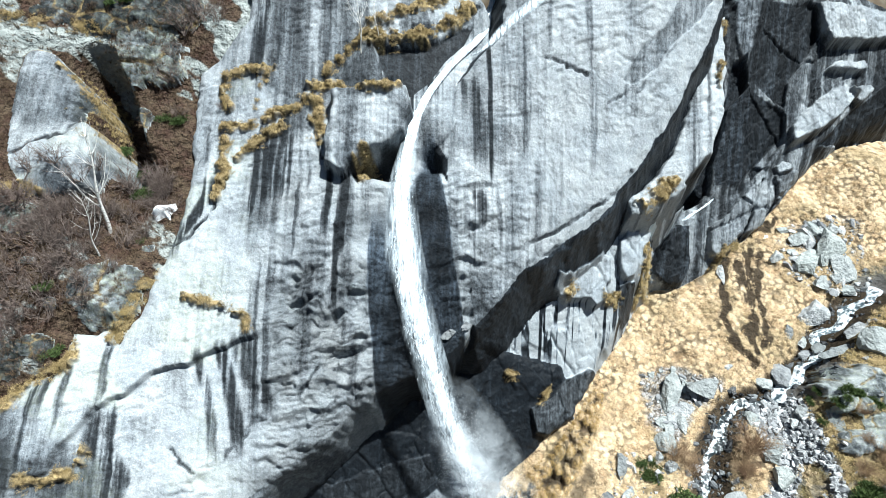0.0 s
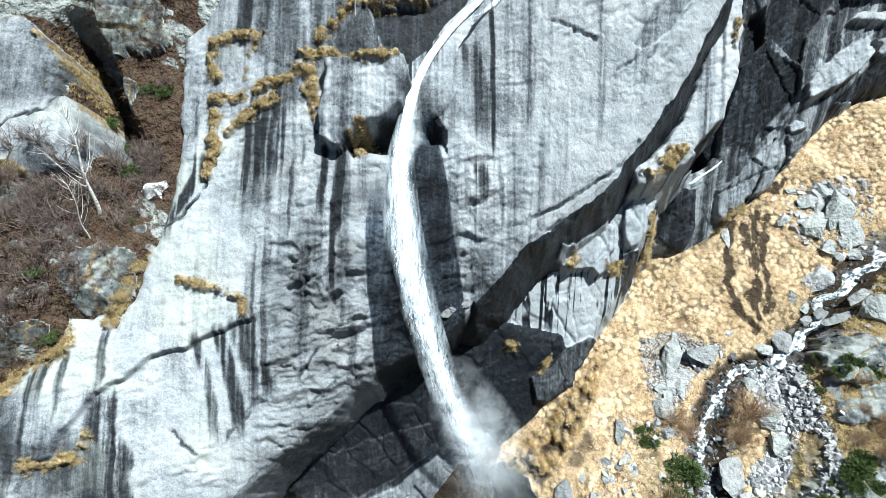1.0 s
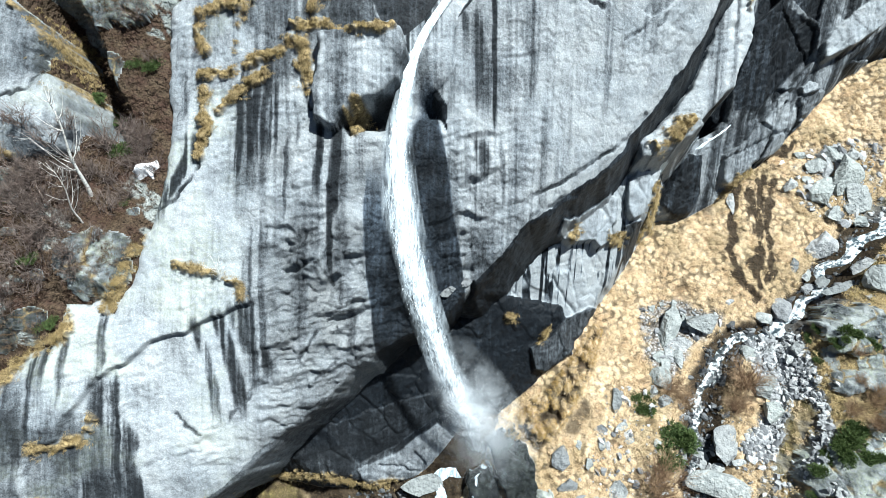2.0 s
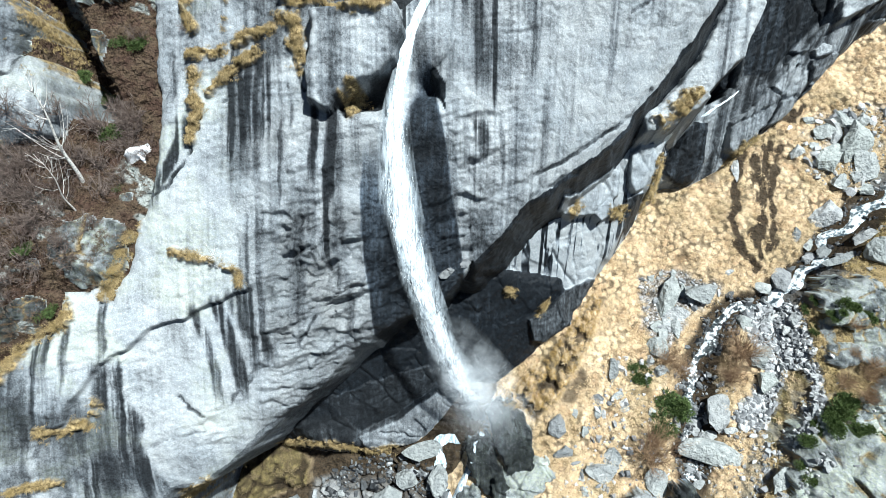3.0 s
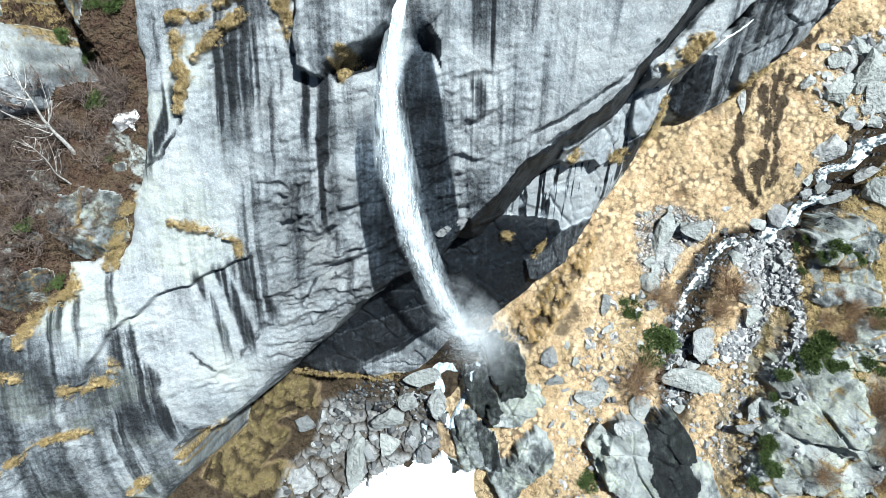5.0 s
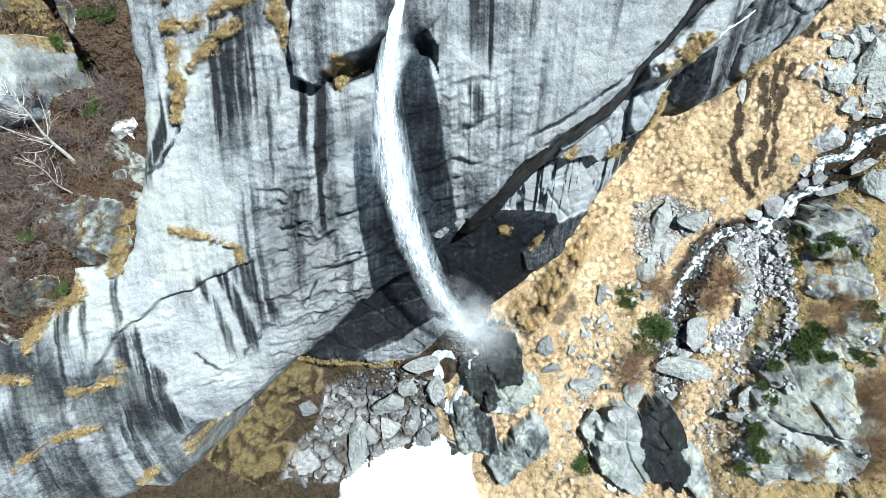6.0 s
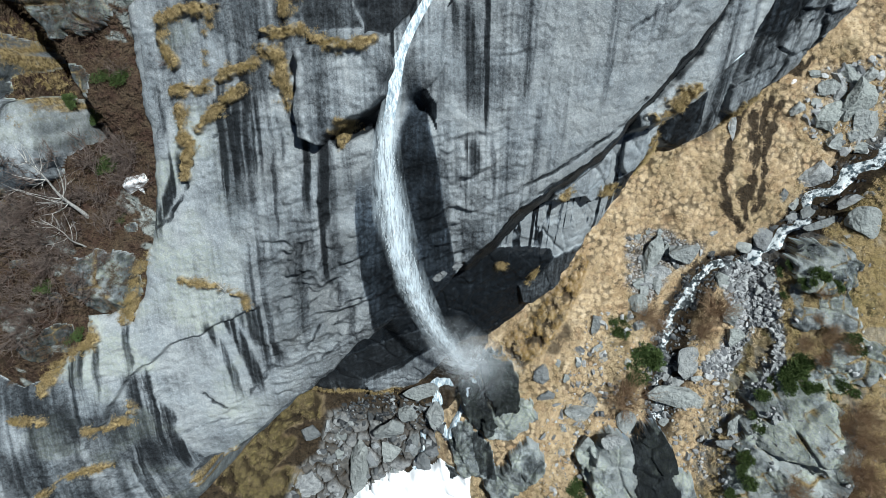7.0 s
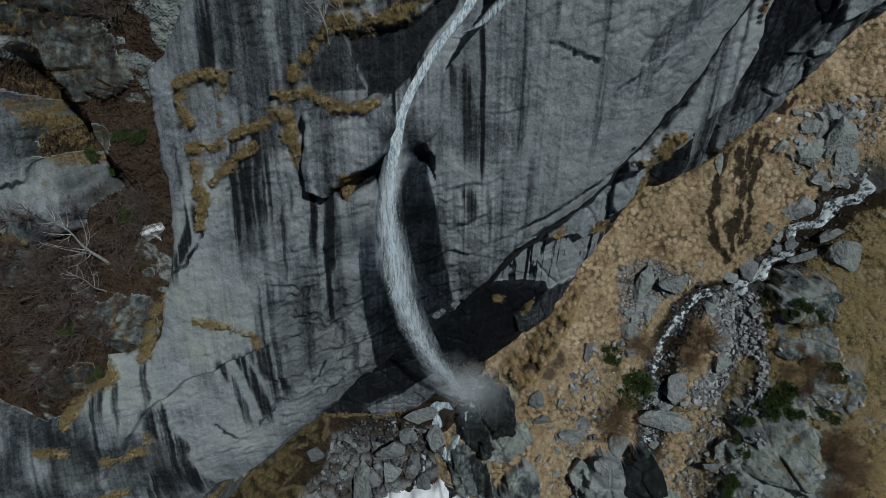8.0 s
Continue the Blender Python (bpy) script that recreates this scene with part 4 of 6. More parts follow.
# ---- the relief: rock masses, hillside and ground as one height over the plane ----
def relief(u, v):
    """Height n, the number of the mass on top, and the distances to the outlines."""
    wob_u = u + 0.35 * fbm(u * 0.7, v * 0.7, 3, 11)
    wob_v = v + 0.35 * fbm(u * 0.7, v * 0.7, 3, 23)
    d = {k: inside(wob_u, wob_v, o) for k, o in OUTLINES.items()}
    d["L"] = np.minimum(-d["SL"] + 0.25, np.minimum(-12.5 - u, v + 9 - 0.8 * (u + 26)))
    heights = {}
    uc, vc = np.clip(u, -34, 50), np.clip(v, -28, 35)
    for k, (rim, slope) in EDGES.items():
        h = surface(k, np.minimum(uc, -13) if k == "L" else uc, vc) if k != "V" else surface(k, np.clip(u, -34, 5), np.clip(v, -28, -9)) - 0.9 * np.maximum(u - 3, 0) - 0.6 * np.maximum(v + 9, 0)
        if k != "V":
            e = d[k]
            h = h - rim * np.exp(-np.maximum(e, 0) / (0.8 * rim + 0.05)) - slope * np.maximum(-e, 0)
        heights[k] = h + 0.7 if k == "BK" else h
    # the hillside comes up to the cliff's edge and rises from there
    heights["L"] = np.minimum(heights["L"], np.maximum(surface("SL", uc, vc), 4.7) - 0.55 + 0.75 * np.maximum(-d["SL"], 0))
    # the sheet that has broken away below the long crack
    line = line_distance(wob_u, wob_v, OUT_CRACK)
    below = np.interp(wob_u, [p[0] for p in OUT_CRACK], [p[1] for p in OUT_CRACK]) - wob_v
    step = smooth(0.0, 0.12, below) * smooth(9, 2, below) * smooth(-24.5, -22.5, u) * smooth(-10.4, -12.2, u)
    heights["SL"] = heights["SL"] - 0.45 * step + 0.12 * np.exp(-line) * (below < 0) * smooth(-10.4, -12.2, u)
    # the runnel behind the fall
    runnel = right_of(u, v, WET_SHADE_EDGE)
    # wet rock together with the cast shadows of fall and slab, as one mask
    wet = smooth(-0.06, 0.08, runnel + 0.1 * (wob_u - u)) * smooth(15.5, 12.5, v) * np.maximum(smooth(9.6, 5.4, v + 2.0 * (wob_u - u)), smooth(1.6, 2.4, runnel)) * smooth(0.1, -0.1, right_of(u, v, WET_SHADE_RIGHT))
    heights["SL"] = heights["SL"] - 0.9 * smooth(-0.4, 2.2, runnel) * smooth(15.5, 12.5, v)
    heights["SR"] = heights["SR"] + np.clip(0.16 * u - 1.25, -1.2, 1.6)
    heights["G"] = heights["G"] - 1.1 * np.exp(-((u - 18.3) / 4.5) ** 2 - ((v + 0.8) / 4.5) ** 2)
    heights["L"] = heights["L"] - 1.1 * np.exp(-((u + 19) / 2.5) ** 2 - ((v - 7.5) / 4) ** 2)
    # hollow under the lip of the chute and under the block
    cave = np.exp(-((u + 0.9) / 1.1) ** 2 - ((v - 12.6) / 0.8) ** 2) + np.exp(-((u + 3.8) / 1.6) ** 2 - ((v - 11.4) / 0.8) ** 2)
    heights["SL"] = heights["SL"] - 1.6 * cave
    heights["L"] = heights["L"] - 4.5 * smooth(1.7, 0.5, line_distance(wob_u, wob_v, GULLY))
    keys = list(heights)
    stack = np.stack([heights[k] for k in keys])
    owner = stack.argmax(0)
    n = stack.max(0)
    own = {k: owner == i for i, k in enumerate(keys)}
    return n, owner, keys, own, d, {"wet": wet, "below": below, "step": step}


OUTLINES = {"SL": OUT_SL, "SR": OUT_SR, "FL": OUT_FL, "UR": OUT_UR, "W": OUT_W, "LR": OUT_LR, "BL": OUT_BL, "BK": OUT_BK, "G": OUT_G, "RB": OUT_RB}
# rounding of the rim and steepness of the flank of each mass
EDGES = {"V": (0, 0), "G": (0.6, 0.9), "RB": (1.3, 0.7), "L": (0.5, 2.5), "SL": (0.45, 8.0), "SR": (0.45, 2.8), "FL": (0.3, 6.0),
         "UR": (0.4, 2.4), "W": (0.5, 2.4), "LR": (0.4, 1.4), "BL": (0.7, 8.0), "BK": (0.25, 14.0)}
STEP = 0.082
gu, gv = np.meshgrid(np.arange(-34, 54.001, STEP), np.arange(-31, 37.001, STEP))
gn, owner, keys, own, dist, extra = relief(gu, gv)
ROCKS = ("SL", "SR", "FL", "UR", "W", "LR", "BL", "BK")
rock = np.zeros(gu.shape, bool)
for k in ROCKS:
    rock |= own[k]
smooth_face = own["SL"] | own["SR"] | own["BL"] | own["BK"] | own["FL"]
rough_face = own["UR"] | own["W"] | own["LR"]

# fine shape
break_u, break_v = gu + 0.5 * fbm(gu * 0.8, gv * 0.8, 3, 34), gv + 0.5 * fbm(gu * 0.8, gv * 0.8, 3, 35)
chips = 1.2 * facets(break_u * 0.5 + 0.25 * break_v, break_v * 0.75 - 0.3 * break_u, 151) + 0.8 * facets(break_u * 1.2, break_v * 1.7 - 0.7 * break_u, 153) + 0.36 * facets(break_u * 2.6, break_v * 3.2, 155)
broad = 0.22 * fbm(gu * 0.25, gv * 0.2, 3, 31)
shells = scales(break_u * 0.8 + 0.3 * break_v, break_v * 1.5 - 0.5 * break_u, 167) + 0.6 * scales(break_u * 1.9, break_v * 3.0 - 0.9 * break_u, 169)
grain = 0.14 * (shells - shells.mean()) * (0.35 + np.clip(2.0 * fbm(gu * 0.22, gv * 0.22, 3, 39) + 0.3, 0, 1)) + 0.05 * fbm(gu * 1.6, gv * 1.1, 3, 37) + 0.05 * chips * (0.4 + np.clip(2.0 * fbm(gu * 0.3, gv * 0.3, 3, 36), 0, 1.2))
scallop_zone = own["SL"] * smooth(-12.5, -9.0, gu) * (0.3 + 0.7 * smooth(7.5, 2.0, gv)) * smooth(17, 12, gv) + own["SR"] * smooth(8.0, 3.5, gu) * smooth(13.5, 9.0, gv) * 0.5
warp = 1.6 * fbm(gu * 0.35, gv * 0.35, 4, 41)
tilt_v = gv * 0.9 - gu * 0.45 + warp
saw = (tilt_v * 0.62) % 1.0
saw2 = (tilt_v * 1.7 + 0.9 * fbm(gu * 0.9, gv * 0.9, 3, 44)) % 1.0
saw3 = (gv * 2.6 + gu * 0.9 + 1.4 * fbm(gu * 1.2, gv * 1.2, 3, 45)) % 1.0
patchy = np.clip(0.35 + 1.6 * fbm(gu * 0.45, gv * 0.45, 3, 47), 0, 1.2)
patchy2 = np.clip(0.3 + 1.8 * fbm(gu * 0.8 + 40, gv * 0.8, 3, 48), 0, 1.2)


def ledge_of(x):
    return x ** 1.3 - smooth(0.9, 1.0, x)


scallop_zone = scallop_zone * (1 - 0.45 * extra["wet"] * own["SL"])
lumps = 0.45 * scales(break_u * 0.2, break_v * 0.36 - 0.1 * break_u, 157) + 0.5 * scales(break_u * 0.42, break_v * 0.85 - 0.2 * break_u, 159) + 0.3 * patchy * scales(break_u * 0.95, break_v * 1.8 - 0.4 * break_u, 161) + 0.13 * scales(break_u * 2.0, break_v * 3.4 - 0.8 * break_u, 165)
scallop = scallop_zone * (0.3 * ledge_of(saw) * patchy + 0.22 * ledge_of(saw2) * patchy2 + 0.05 * ledge_of(saw3) * patchy + 1.9 * (lumps - lumps.mean()) + 0.25 * chips)
rough_skin = 0.035 * fbm(gu * 2.6 - gv, gv * 3.6 + 1.2 * gu, 2, 38) * (1 + 1.5 * scallop_zone)
groove = np.zeros(gu.shape)
for w, pts in CRACKS:
    dl = line_distance(gu + 0.25 * fbm(gu * 1.5, gv * 1.5, 3, 42), gv + 0.25 * fbm(gu * 1.5, gv * 1.5, 3, 43), pts)
    groove = np.maximum(groove, w * smooth(0.2, 0.05, dl))
f1, f2, num = cells(gu * 0.55 + 0.4 * fbm(gu, gv, 2, 51), gv * 0.35 + gu * 0.25, 53)
blocky = (num - 0.5) * 0.8 * smooth(0, 0.2, f2 - f1) - 0.3 * smooth(0.14, 0.0, f2 - f1) + 0.2 * fbm(gu * 1.3, gv * 0.9, 4, 57)
strata = ledge_of(((gv * 0.8 - gu * 0.75) * 0.5 + 0.9 * fbm(gu * 0.3, gv * 0.3, 4, 58)) % 1.0) + 0.5 * ledge_of(((gv * 0.8 - gu * 0.75) * 1.4 + 1.2 * fbm(gu * 0.5, gv * 0.5, 4, 59)) % 1.0)
blocky = np.where(own["W"], 0.25 * blocky + 0.16 * strata, 0.35 * blocky)
h1, h2, hn = cells(gu * 2.1 + 0.5 * fbm(gu, gv, 2, 61), gv * 2.1, 63)
hummock = 0.14 * np.sqrt(np.clip(1 - h1 * 1.15, 0, 1)) * (0.5 + hn) + 0.5 * fbm(gu * 0.3, gv * 0.3, 4, 67)
soft = own["G"] | own["V"] | own["RB"] | own["L"]
stream_d = np.minimum.reduce([line_distance(gu, gv, p) for p in (STREAM_UPPER, STREAM_MIDDLE, STREAM_LOWER)])
carve = 1.1 * np.exp(-(stream_d / 1.6) ** 2) + 0.4 * np.exp(-(line_distance(gu, gv, STREAM_SIDE) / 0.8) ** 2)
hummock = hummock * smooth(0.6, 1.6, stream_d) - carve
stony = own["V"] | (inside(gu, gv, DARK_BANK) > 0)
hump_d = inside(gu, gv, HUMP_GRASS)
stony = stony & (hump_d < 0)
hummock = np.where(own["V"] & (hump_d > 0), 1.6 * hummock + 0.5 * smooth(0, 1.5, hump_d), hummock)
old_d = inside(gu, gv, OLD_GRASS)
combed = np.sqrt(np.clip(1 - cells(gu * 1.5 + 0.3 * fbm(gu, gv, 2, 64), gv * 1.0 - gu * 0.4, 65)[0] * 1.2, 0, 1))
mound = np.sqrt(np.clip(1 - cells(gu * 0.75 + 0.5 * fbm(gu * 0.8, gv * 0.8, 3, 62), gv * 0.75 + gu * 0.3, 66)[0] * 1.15, 0, 1))
combed = np.where(hump_d > -1, 0.65 * mound + 0.35 * combed, combed)
hummock = hummock + np.where(hump_d > -1, 1.3, 1.0) * combed * smooth(-0.3, 0.5, np.maximum(old_d, hump_d))
k1, k2, kn = cells(gu * 0.7 + 0.5 * fbm(gu * 0.9, gv * 0.9, 3, 161), gv * 0.85 + 0.25 * gu, 163)
paved = smooth(-0.2, 0.5, inside(gu, gv, TALUS))
packed = paved * ((kn - 0.4) * 0.9 * smooth(0.03, 0.13, k2 - k1) - 0.9 * smooth(0.12, 0.03, k2 - k1) + 0.25 * chips)
hummock = np.where(stony, 0.9 * blocky + 0.3 * chips + packed + 0.3 * fbm(gu, gv, 3, 69), hummock)
surface_base = gn + 0.5 * fbm(gu * 0.3, gv * 0.3, 4, 67) * soft
gn = gn + np.where(own["BK"], 0.35 * chips, 0) + np.where(smooth_face, broad + grain + scallop + rough_skin - 0.16 * groove * (0.25 + 1.3 * np.clip(fbm(gu * 0.9, gv * 0.9, 3, 46) + 0.35, 0, 1)), 0) + np.where(rough_face, -0.45 * groove + blocky + chips * np.where(own["W"], 0.22, 0.16), 0) + np.where(soft, hummock, 0)

for _ in range(2):   # take the grid's teeth off the steep rims
    blur = gn.copy()
    blur[1:-1, 1:-1] = (gn[1:-1, 1:-1] * 4 + 2 * (gn[:-2, 1:-1] + gn[2:, 1:-1] + gn[1:-1, :-2] + gn[1:-1, 2:]) + gn[:-2, :-2] + gn[2:, 2:] + gn[:-2, 2:] + gn[2:, :-2]) / 16
    steep = smooth(0.12, 0.4, np.abs(gn - blur))
    gn = gn * (1 - steep) + blur * steep

# ---- single faces of the rock: blocks, ledges, recesses ----
face_stain_shade, face_wet, face_mask = np.zeros(gu.shape), np.zeros(gu.shape), np.zeros(gu.shape)
face_u, face_v = gu + 0.16 * fbm(gu * 0.9, gv * 0.9, 4, 311), gv + 0.16 * fbm(gu * 0.9, gv * 0.9, 4, 313)
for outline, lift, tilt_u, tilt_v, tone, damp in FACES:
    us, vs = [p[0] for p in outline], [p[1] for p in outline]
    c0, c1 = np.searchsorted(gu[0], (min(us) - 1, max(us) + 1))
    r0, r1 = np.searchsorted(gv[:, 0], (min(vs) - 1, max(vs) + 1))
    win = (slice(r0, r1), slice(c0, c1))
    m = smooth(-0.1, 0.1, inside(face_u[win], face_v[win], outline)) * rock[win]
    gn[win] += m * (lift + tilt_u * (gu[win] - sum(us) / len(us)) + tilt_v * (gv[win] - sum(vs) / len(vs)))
    # each face's tone: film of water, and in sunk faces painted shade
    face_stain_shade[win] = face_stain_shade[win] * (1 - m) + tone * m
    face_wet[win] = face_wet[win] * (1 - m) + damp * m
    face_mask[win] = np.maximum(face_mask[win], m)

# ---- outcrops and slabs that break through the ground ----
patch_id = np.full(gu.shape, -1)
PATCHES = [("rock_outcrop", "flat lichen-pale granite outcrop among dry grass", "outcrops of the far bank", 0.10, r) for r in OUTCROPS]
PATCHES += [("rock_slab", "long smooth granite slab below the meadow", "slabs by the fall's foot", 0.22, r) for r in SLABS_LOW]
PATCHES += [("rock_outcrop", "lichen-grown grey rock on the brown hillside", "rocks of the hillside", 0.02, r) for r in HILL_ROCKS]
patch_tone = np.zeros(gu.shape)
seams = np.zeros(gu.shape)
prnd = random.Random(77)
for index, (pname, _, _, lift, (pu, pv, w, h, rot, tone)) in enumerate(PATCHES):
    box = (np.abs(gu - pu) < max(w, h)) & (np.abs(gv - pv) < max(w, h))
    rr, cc = np.nonzero(box)
    if not len(rr):
        continue
    win = (slice(rr.min(), rr.max() + 1), slice(cc.min(), cc.max() + 1))
    a, b = gu[win] - pu, gv[win] - pv
    wa = a + 0.18 * w * fbm(gu[win] * 0.9, gv[win] * 0.9, 4, 131 + index)
    wb = b + 0.18 * h * fbm(gu[win] * 0.9, gv[win] * 0.9, 4, 171 + index)
    t = radians(rot)
    x, y = (wa * math.cos(t) + wb * math.sin(t)) * 2 / w, (wb * math.cos(t) - wa * math.sin(t)) * 2 / h
    corner = prnd.uniform(-0.5, 0.5)
    power = 3.0 if pname == "rock_outcrop" else 6.0
    e = 1 - np.maximum((np.abs(x) ** power + np.abs(y) ** power) ** (1 / power), np.maximum(np.abs(x * math.cos(corner + 0.8) + y * math.sin(corner + 0.8)) * prnd.uniform(0.85, 1.05), np.abs(x * math.cos(corner - 0.8) + y * math.sin(corner - 0.8)) * prnd.uniform(0.75, 1.0)))
    size = min(w, h)
    c1, c2, cn = cells(gu[win] * 1.6 / size + index, gv[win] * 1.6 / size, 201 + index)
    facet = (cn - 0.5) * 0.16 * size * smooth(0, 0.12, c2 - c1) - 0.05 * size * smooth(0.08, 0, c2 - c1)
    fu, fv = gu[win] + 0.2 * size * fbm(gu[win] / size, gv[win] / size, 3, 61 + index), gv[win] + 0.2 * size * fbm(gu[win] / size, gv[win] / size, 3, 91 + index)
    facet = 0.8 * facet + 0.3 * size * (facets(fu * 1.5 / size + index, fv * 1.9 / size, 251 + index, 0.3) + 0.2) + 0.25 * (chips[win] - 0.1)
    tilt = prnd.gauss(0, 0.06) * a + prnd.gauss(0.03, 0.06) * b
    smooth_ground = surface_base[win]
    top = smooth_ground + lift * size * 1.6 + facet + tilt + 0.05 * fbm(gu[win] * 2, gv[win] * 2, 4, 7)
    seams[win] = np.where((e > 0.03) & soft[win] & (pname == "rock_outcrop"), smooth(0.11, 0.03, c2 - c1) * smooth(-0.25, 0.05, fbm(gu[win] * 0.8, gv[win] * 0.8, 3, 301)), seams[win])
    rise = smooth(0.0, 0.1, e)
    own_here = (e > 0.03) & soft[win]
    gn[win] = np.where(own_here | ((e > 0) & soft[win]), gn[win] * (1 - rise) + np.maximum(top, gn[win] + 0.05) * rise, gn[win])
    patch_id[win] = np.where(own_here, index, patch_id[win])
    patch_tone[win] = np.where(own_here, tone, patch_tone[win])
on_patch = patch_id >= 0

# ---- what covers the faces: dark runs of water, painted shade, lichen, wet, soil ----
runs = fbm(gu * 2.2 + 0.25 * fbm(gu * 0.5, gv * 0.15, 2, 71), gv * 0.045, 4, 73)
runs2 = fbm(gu * 0.6 + 0.3 * fbm(gu * 0.5, gv * 0.15, 2, 75), gv * 0.04, 3, 77)
stain_shade = np.zeros(gu.shape)
grey_side = smooth(-0.7, 0.5, right_of(gu, gv, PALE_EDGE))
fine_runs = fbm(gu * 5.0 + 0.4 * fbm(gu * 0.8, gv * 0.3, 2, 72), gv * 0.12, 3, 74)
blotch = fbm(gu * 0.5, gv * 0.35, 4, 76)
sl = grey_side * np.clip(0.2 + 0.26 * runs + 0.3 * runs2 + 0.45 * blotch + 0.2 * fine_runs, 0.04, 0.8) * (0.15 + 0.85 * smooth(-3, 7, gv)) + (1 - grey_side) * np.clip(0.05 + 0.16 * smooth(5, 12, gv) + 0.14 * fine_runs + 0.25 * blotch, 0, 0.45)
sl = np.maximum(sl, stripes(gu, gv, STAIN_MID) * (0.89 + 1.5 * fine_runs + 0.5 * blotch))
sl = np.maximum(sl, stripes(gu, gv, STAIN_LOW) * (0.85 + 1.5 * fine_runs + 0.5 * blotch))
sl = np.maximum(sl, stripes(gu, gv, STAIN_SHADE_TOP) * (0.85 + 1.5 * fine_runs + 0.5 * blotch))
sl = np.maximum(sl, smooth(15.5, 17.5, gv) * smooth(-14, -12, gu) * (0.26 + 0.6 * runs2 + 0.35 * runs))
# beside the fall: wet film and cast shadow, both put into the colour
sl = np.maximum(sl, extra["wet"] * np.clip(0.62 + 0.35 * blotch + 0.15 * smooth(4, -2, gv), 0, 0.95))
sl = np.maximum(sl, 0.2 * smooth(-13.5, -10, gu) * smooth(2.0, 0.8, dist["SL"] + 0.8 * blotch) * smooth(2, -3, gv))   # grey skirt over the overhang
foot = smooth(-5.0, -9, gv + 0.5 * (gu + 20) + 1.5 * blotch) * smooth(-17.5, -20.5, gu)
sl = np.maximum(sl, foot * (0.46 + 0.3 * runs + 0.35 * runs2 + 0.15 * fine_runs + 0.5 * blotch))
# shade of the cliff's lower underside, painted along the flank
sl = np.maximum(sl, np.where((dist["SL"] < 0.3) & (gv < -6), 0.35 + 0.3 * blotch, 0))
stain_shade = np.where(own["SL"], sl, stain_shade)
sr = np.clip(0.09 + 0.22 * runs + 0.2 * runs2 + 0.35 * blotch + 0.2 * fine_runs, 0.0, 0.8) * (0.4 + 0.6 * smooth(15, 4, gu))
sr = sr + 0.14 * smooth(9, 5, gu) * smooth(11, 15, gv)
sr = np.maximum(sr, 0.32 * smooth(5.0, 2.5, gu) * smooth(7.5, 4.5, gv) * (1 + blotch))
sr = np.maximum(sr, stripes(gu, gv, STAIN_SLAB) * (0.94 + 1.5 * fine_runs + 0.5 * blotch))
# shade of the slab's underside, painted dark along its flank
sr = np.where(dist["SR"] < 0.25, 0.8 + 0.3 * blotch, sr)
stain_shade = np.where(own["SR"], sr, stain_shade)
stain_shade = np.where(own["W"], np.clip(0.42 + 0.7 * runs2 + 0.5 * runs + 0.3 * fine_runs + 0.3 * blotch, 0.08, 0.9), stain_shade)
drip = smooth(0.1, 0.2, fbm(gu * 4.6, gv * 0.16, 3, 78)) * smooth(-0.2, 0.15, fbm(gu * 0.5, gv * 0.5, 2, 79)) * smooth(0.2, 2.2, gv + 1.5 * fbm(gu * 2.0, gv * 0.1, 2, 80))
stain_shade = np.where(own["UR"], np.clip(0.08 * fine_runs + 0.95 * drip, 0, 1), stain_shade)
# recess: wet rock, with the overhang's black shade painted below the rim
stain_shade = np.where(own["LR"], np.clip(0.24 + 0.55 * smooth(-4.5, -8.0, gu + blotch) + 0.8 * smooth(-12.2, -10.2, gv + 0.7 * blotch) + 0.3 * blotch + 0.3 * fine_runs, 0, 0.97), stain_shade)
stain_shade = np.where(own["FL"], np.clip(0.1 + 0.8 * runs, 0, 0.5), stain_shade)
stain_shade = np.where(own["BL"], np.clip(0.26 + 0.45 * blotch + 0.2 * runs, 0, 0.7), stain_shade)
stain_shade = np.where(own["BK"], np.clip(0.32 + 0.4 * runs + 0.3 * blotch + 0.25 * fine_runs, 0, 0.7), stain_shade)
wet_shade = np.where(own["SL"], extra["wet"], 0.0)
# wet towards the rim, over the same band as the painted shade
wet_shade = np.where(own["LR"], smooth(-12, -9.6, gv), wet_shade)
wet_shade = np.maximum(wet_shade, np.where(own["UR"], drip, 0))
# more wet tints the painted underside shade blue, as under open sky
wet_shade = np.maximum(wet_shade, np.where(own["SR"] & (dist["SR"] < 0.25), 0.9, 0))
stain_shade = np.where(rock, np.maximum(stain_shade, 0.95 * groove * np.clip(0.6 + 1.2 * fbm(gu * 0.9, gv * 0.9, 3, 46), 0, 1)), stain_shade)
streak = np.clip(1.1 * runs + 1.0 * fine_runs + 0.6 * blotch, -0.35, 0.35)
stain_shade = stain_shade * (1 - face_mask) + face_mask * np.clip(face_stain_shade + streak * (0.2 + 0.5 * face_stain_shade * own["W"]), 0, 1)
wet_shade = wet_shade * (1 - face_mask) + face_mask * face_wet
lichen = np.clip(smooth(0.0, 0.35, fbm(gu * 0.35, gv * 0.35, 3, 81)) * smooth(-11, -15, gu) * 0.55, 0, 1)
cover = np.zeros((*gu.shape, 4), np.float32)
cover[..., 0], cover[..., 1], cover[..., 2] = np.clip(stain_shade, 0, 1), lichen, wet_shade


# ground cover: gravel, moss, mud with painted shade, bare rock
edge = 0.5 * fbm(gu * 0.8, gv * 0.8, 4, 91)
zone = {k: smooth(-0.35, 0.35, inside(gu, gv, o) + edge) for k, o in (("foot", MUD_FOOT), ("bed", GRAVEL_BED), ("scree", SCREE), ("bank", STONY_BANK),
        ("talus", TALUS), ("dark", DARK_BANK), ("hump", HUMP_GRASS), ("old", OLD_GRASS))}
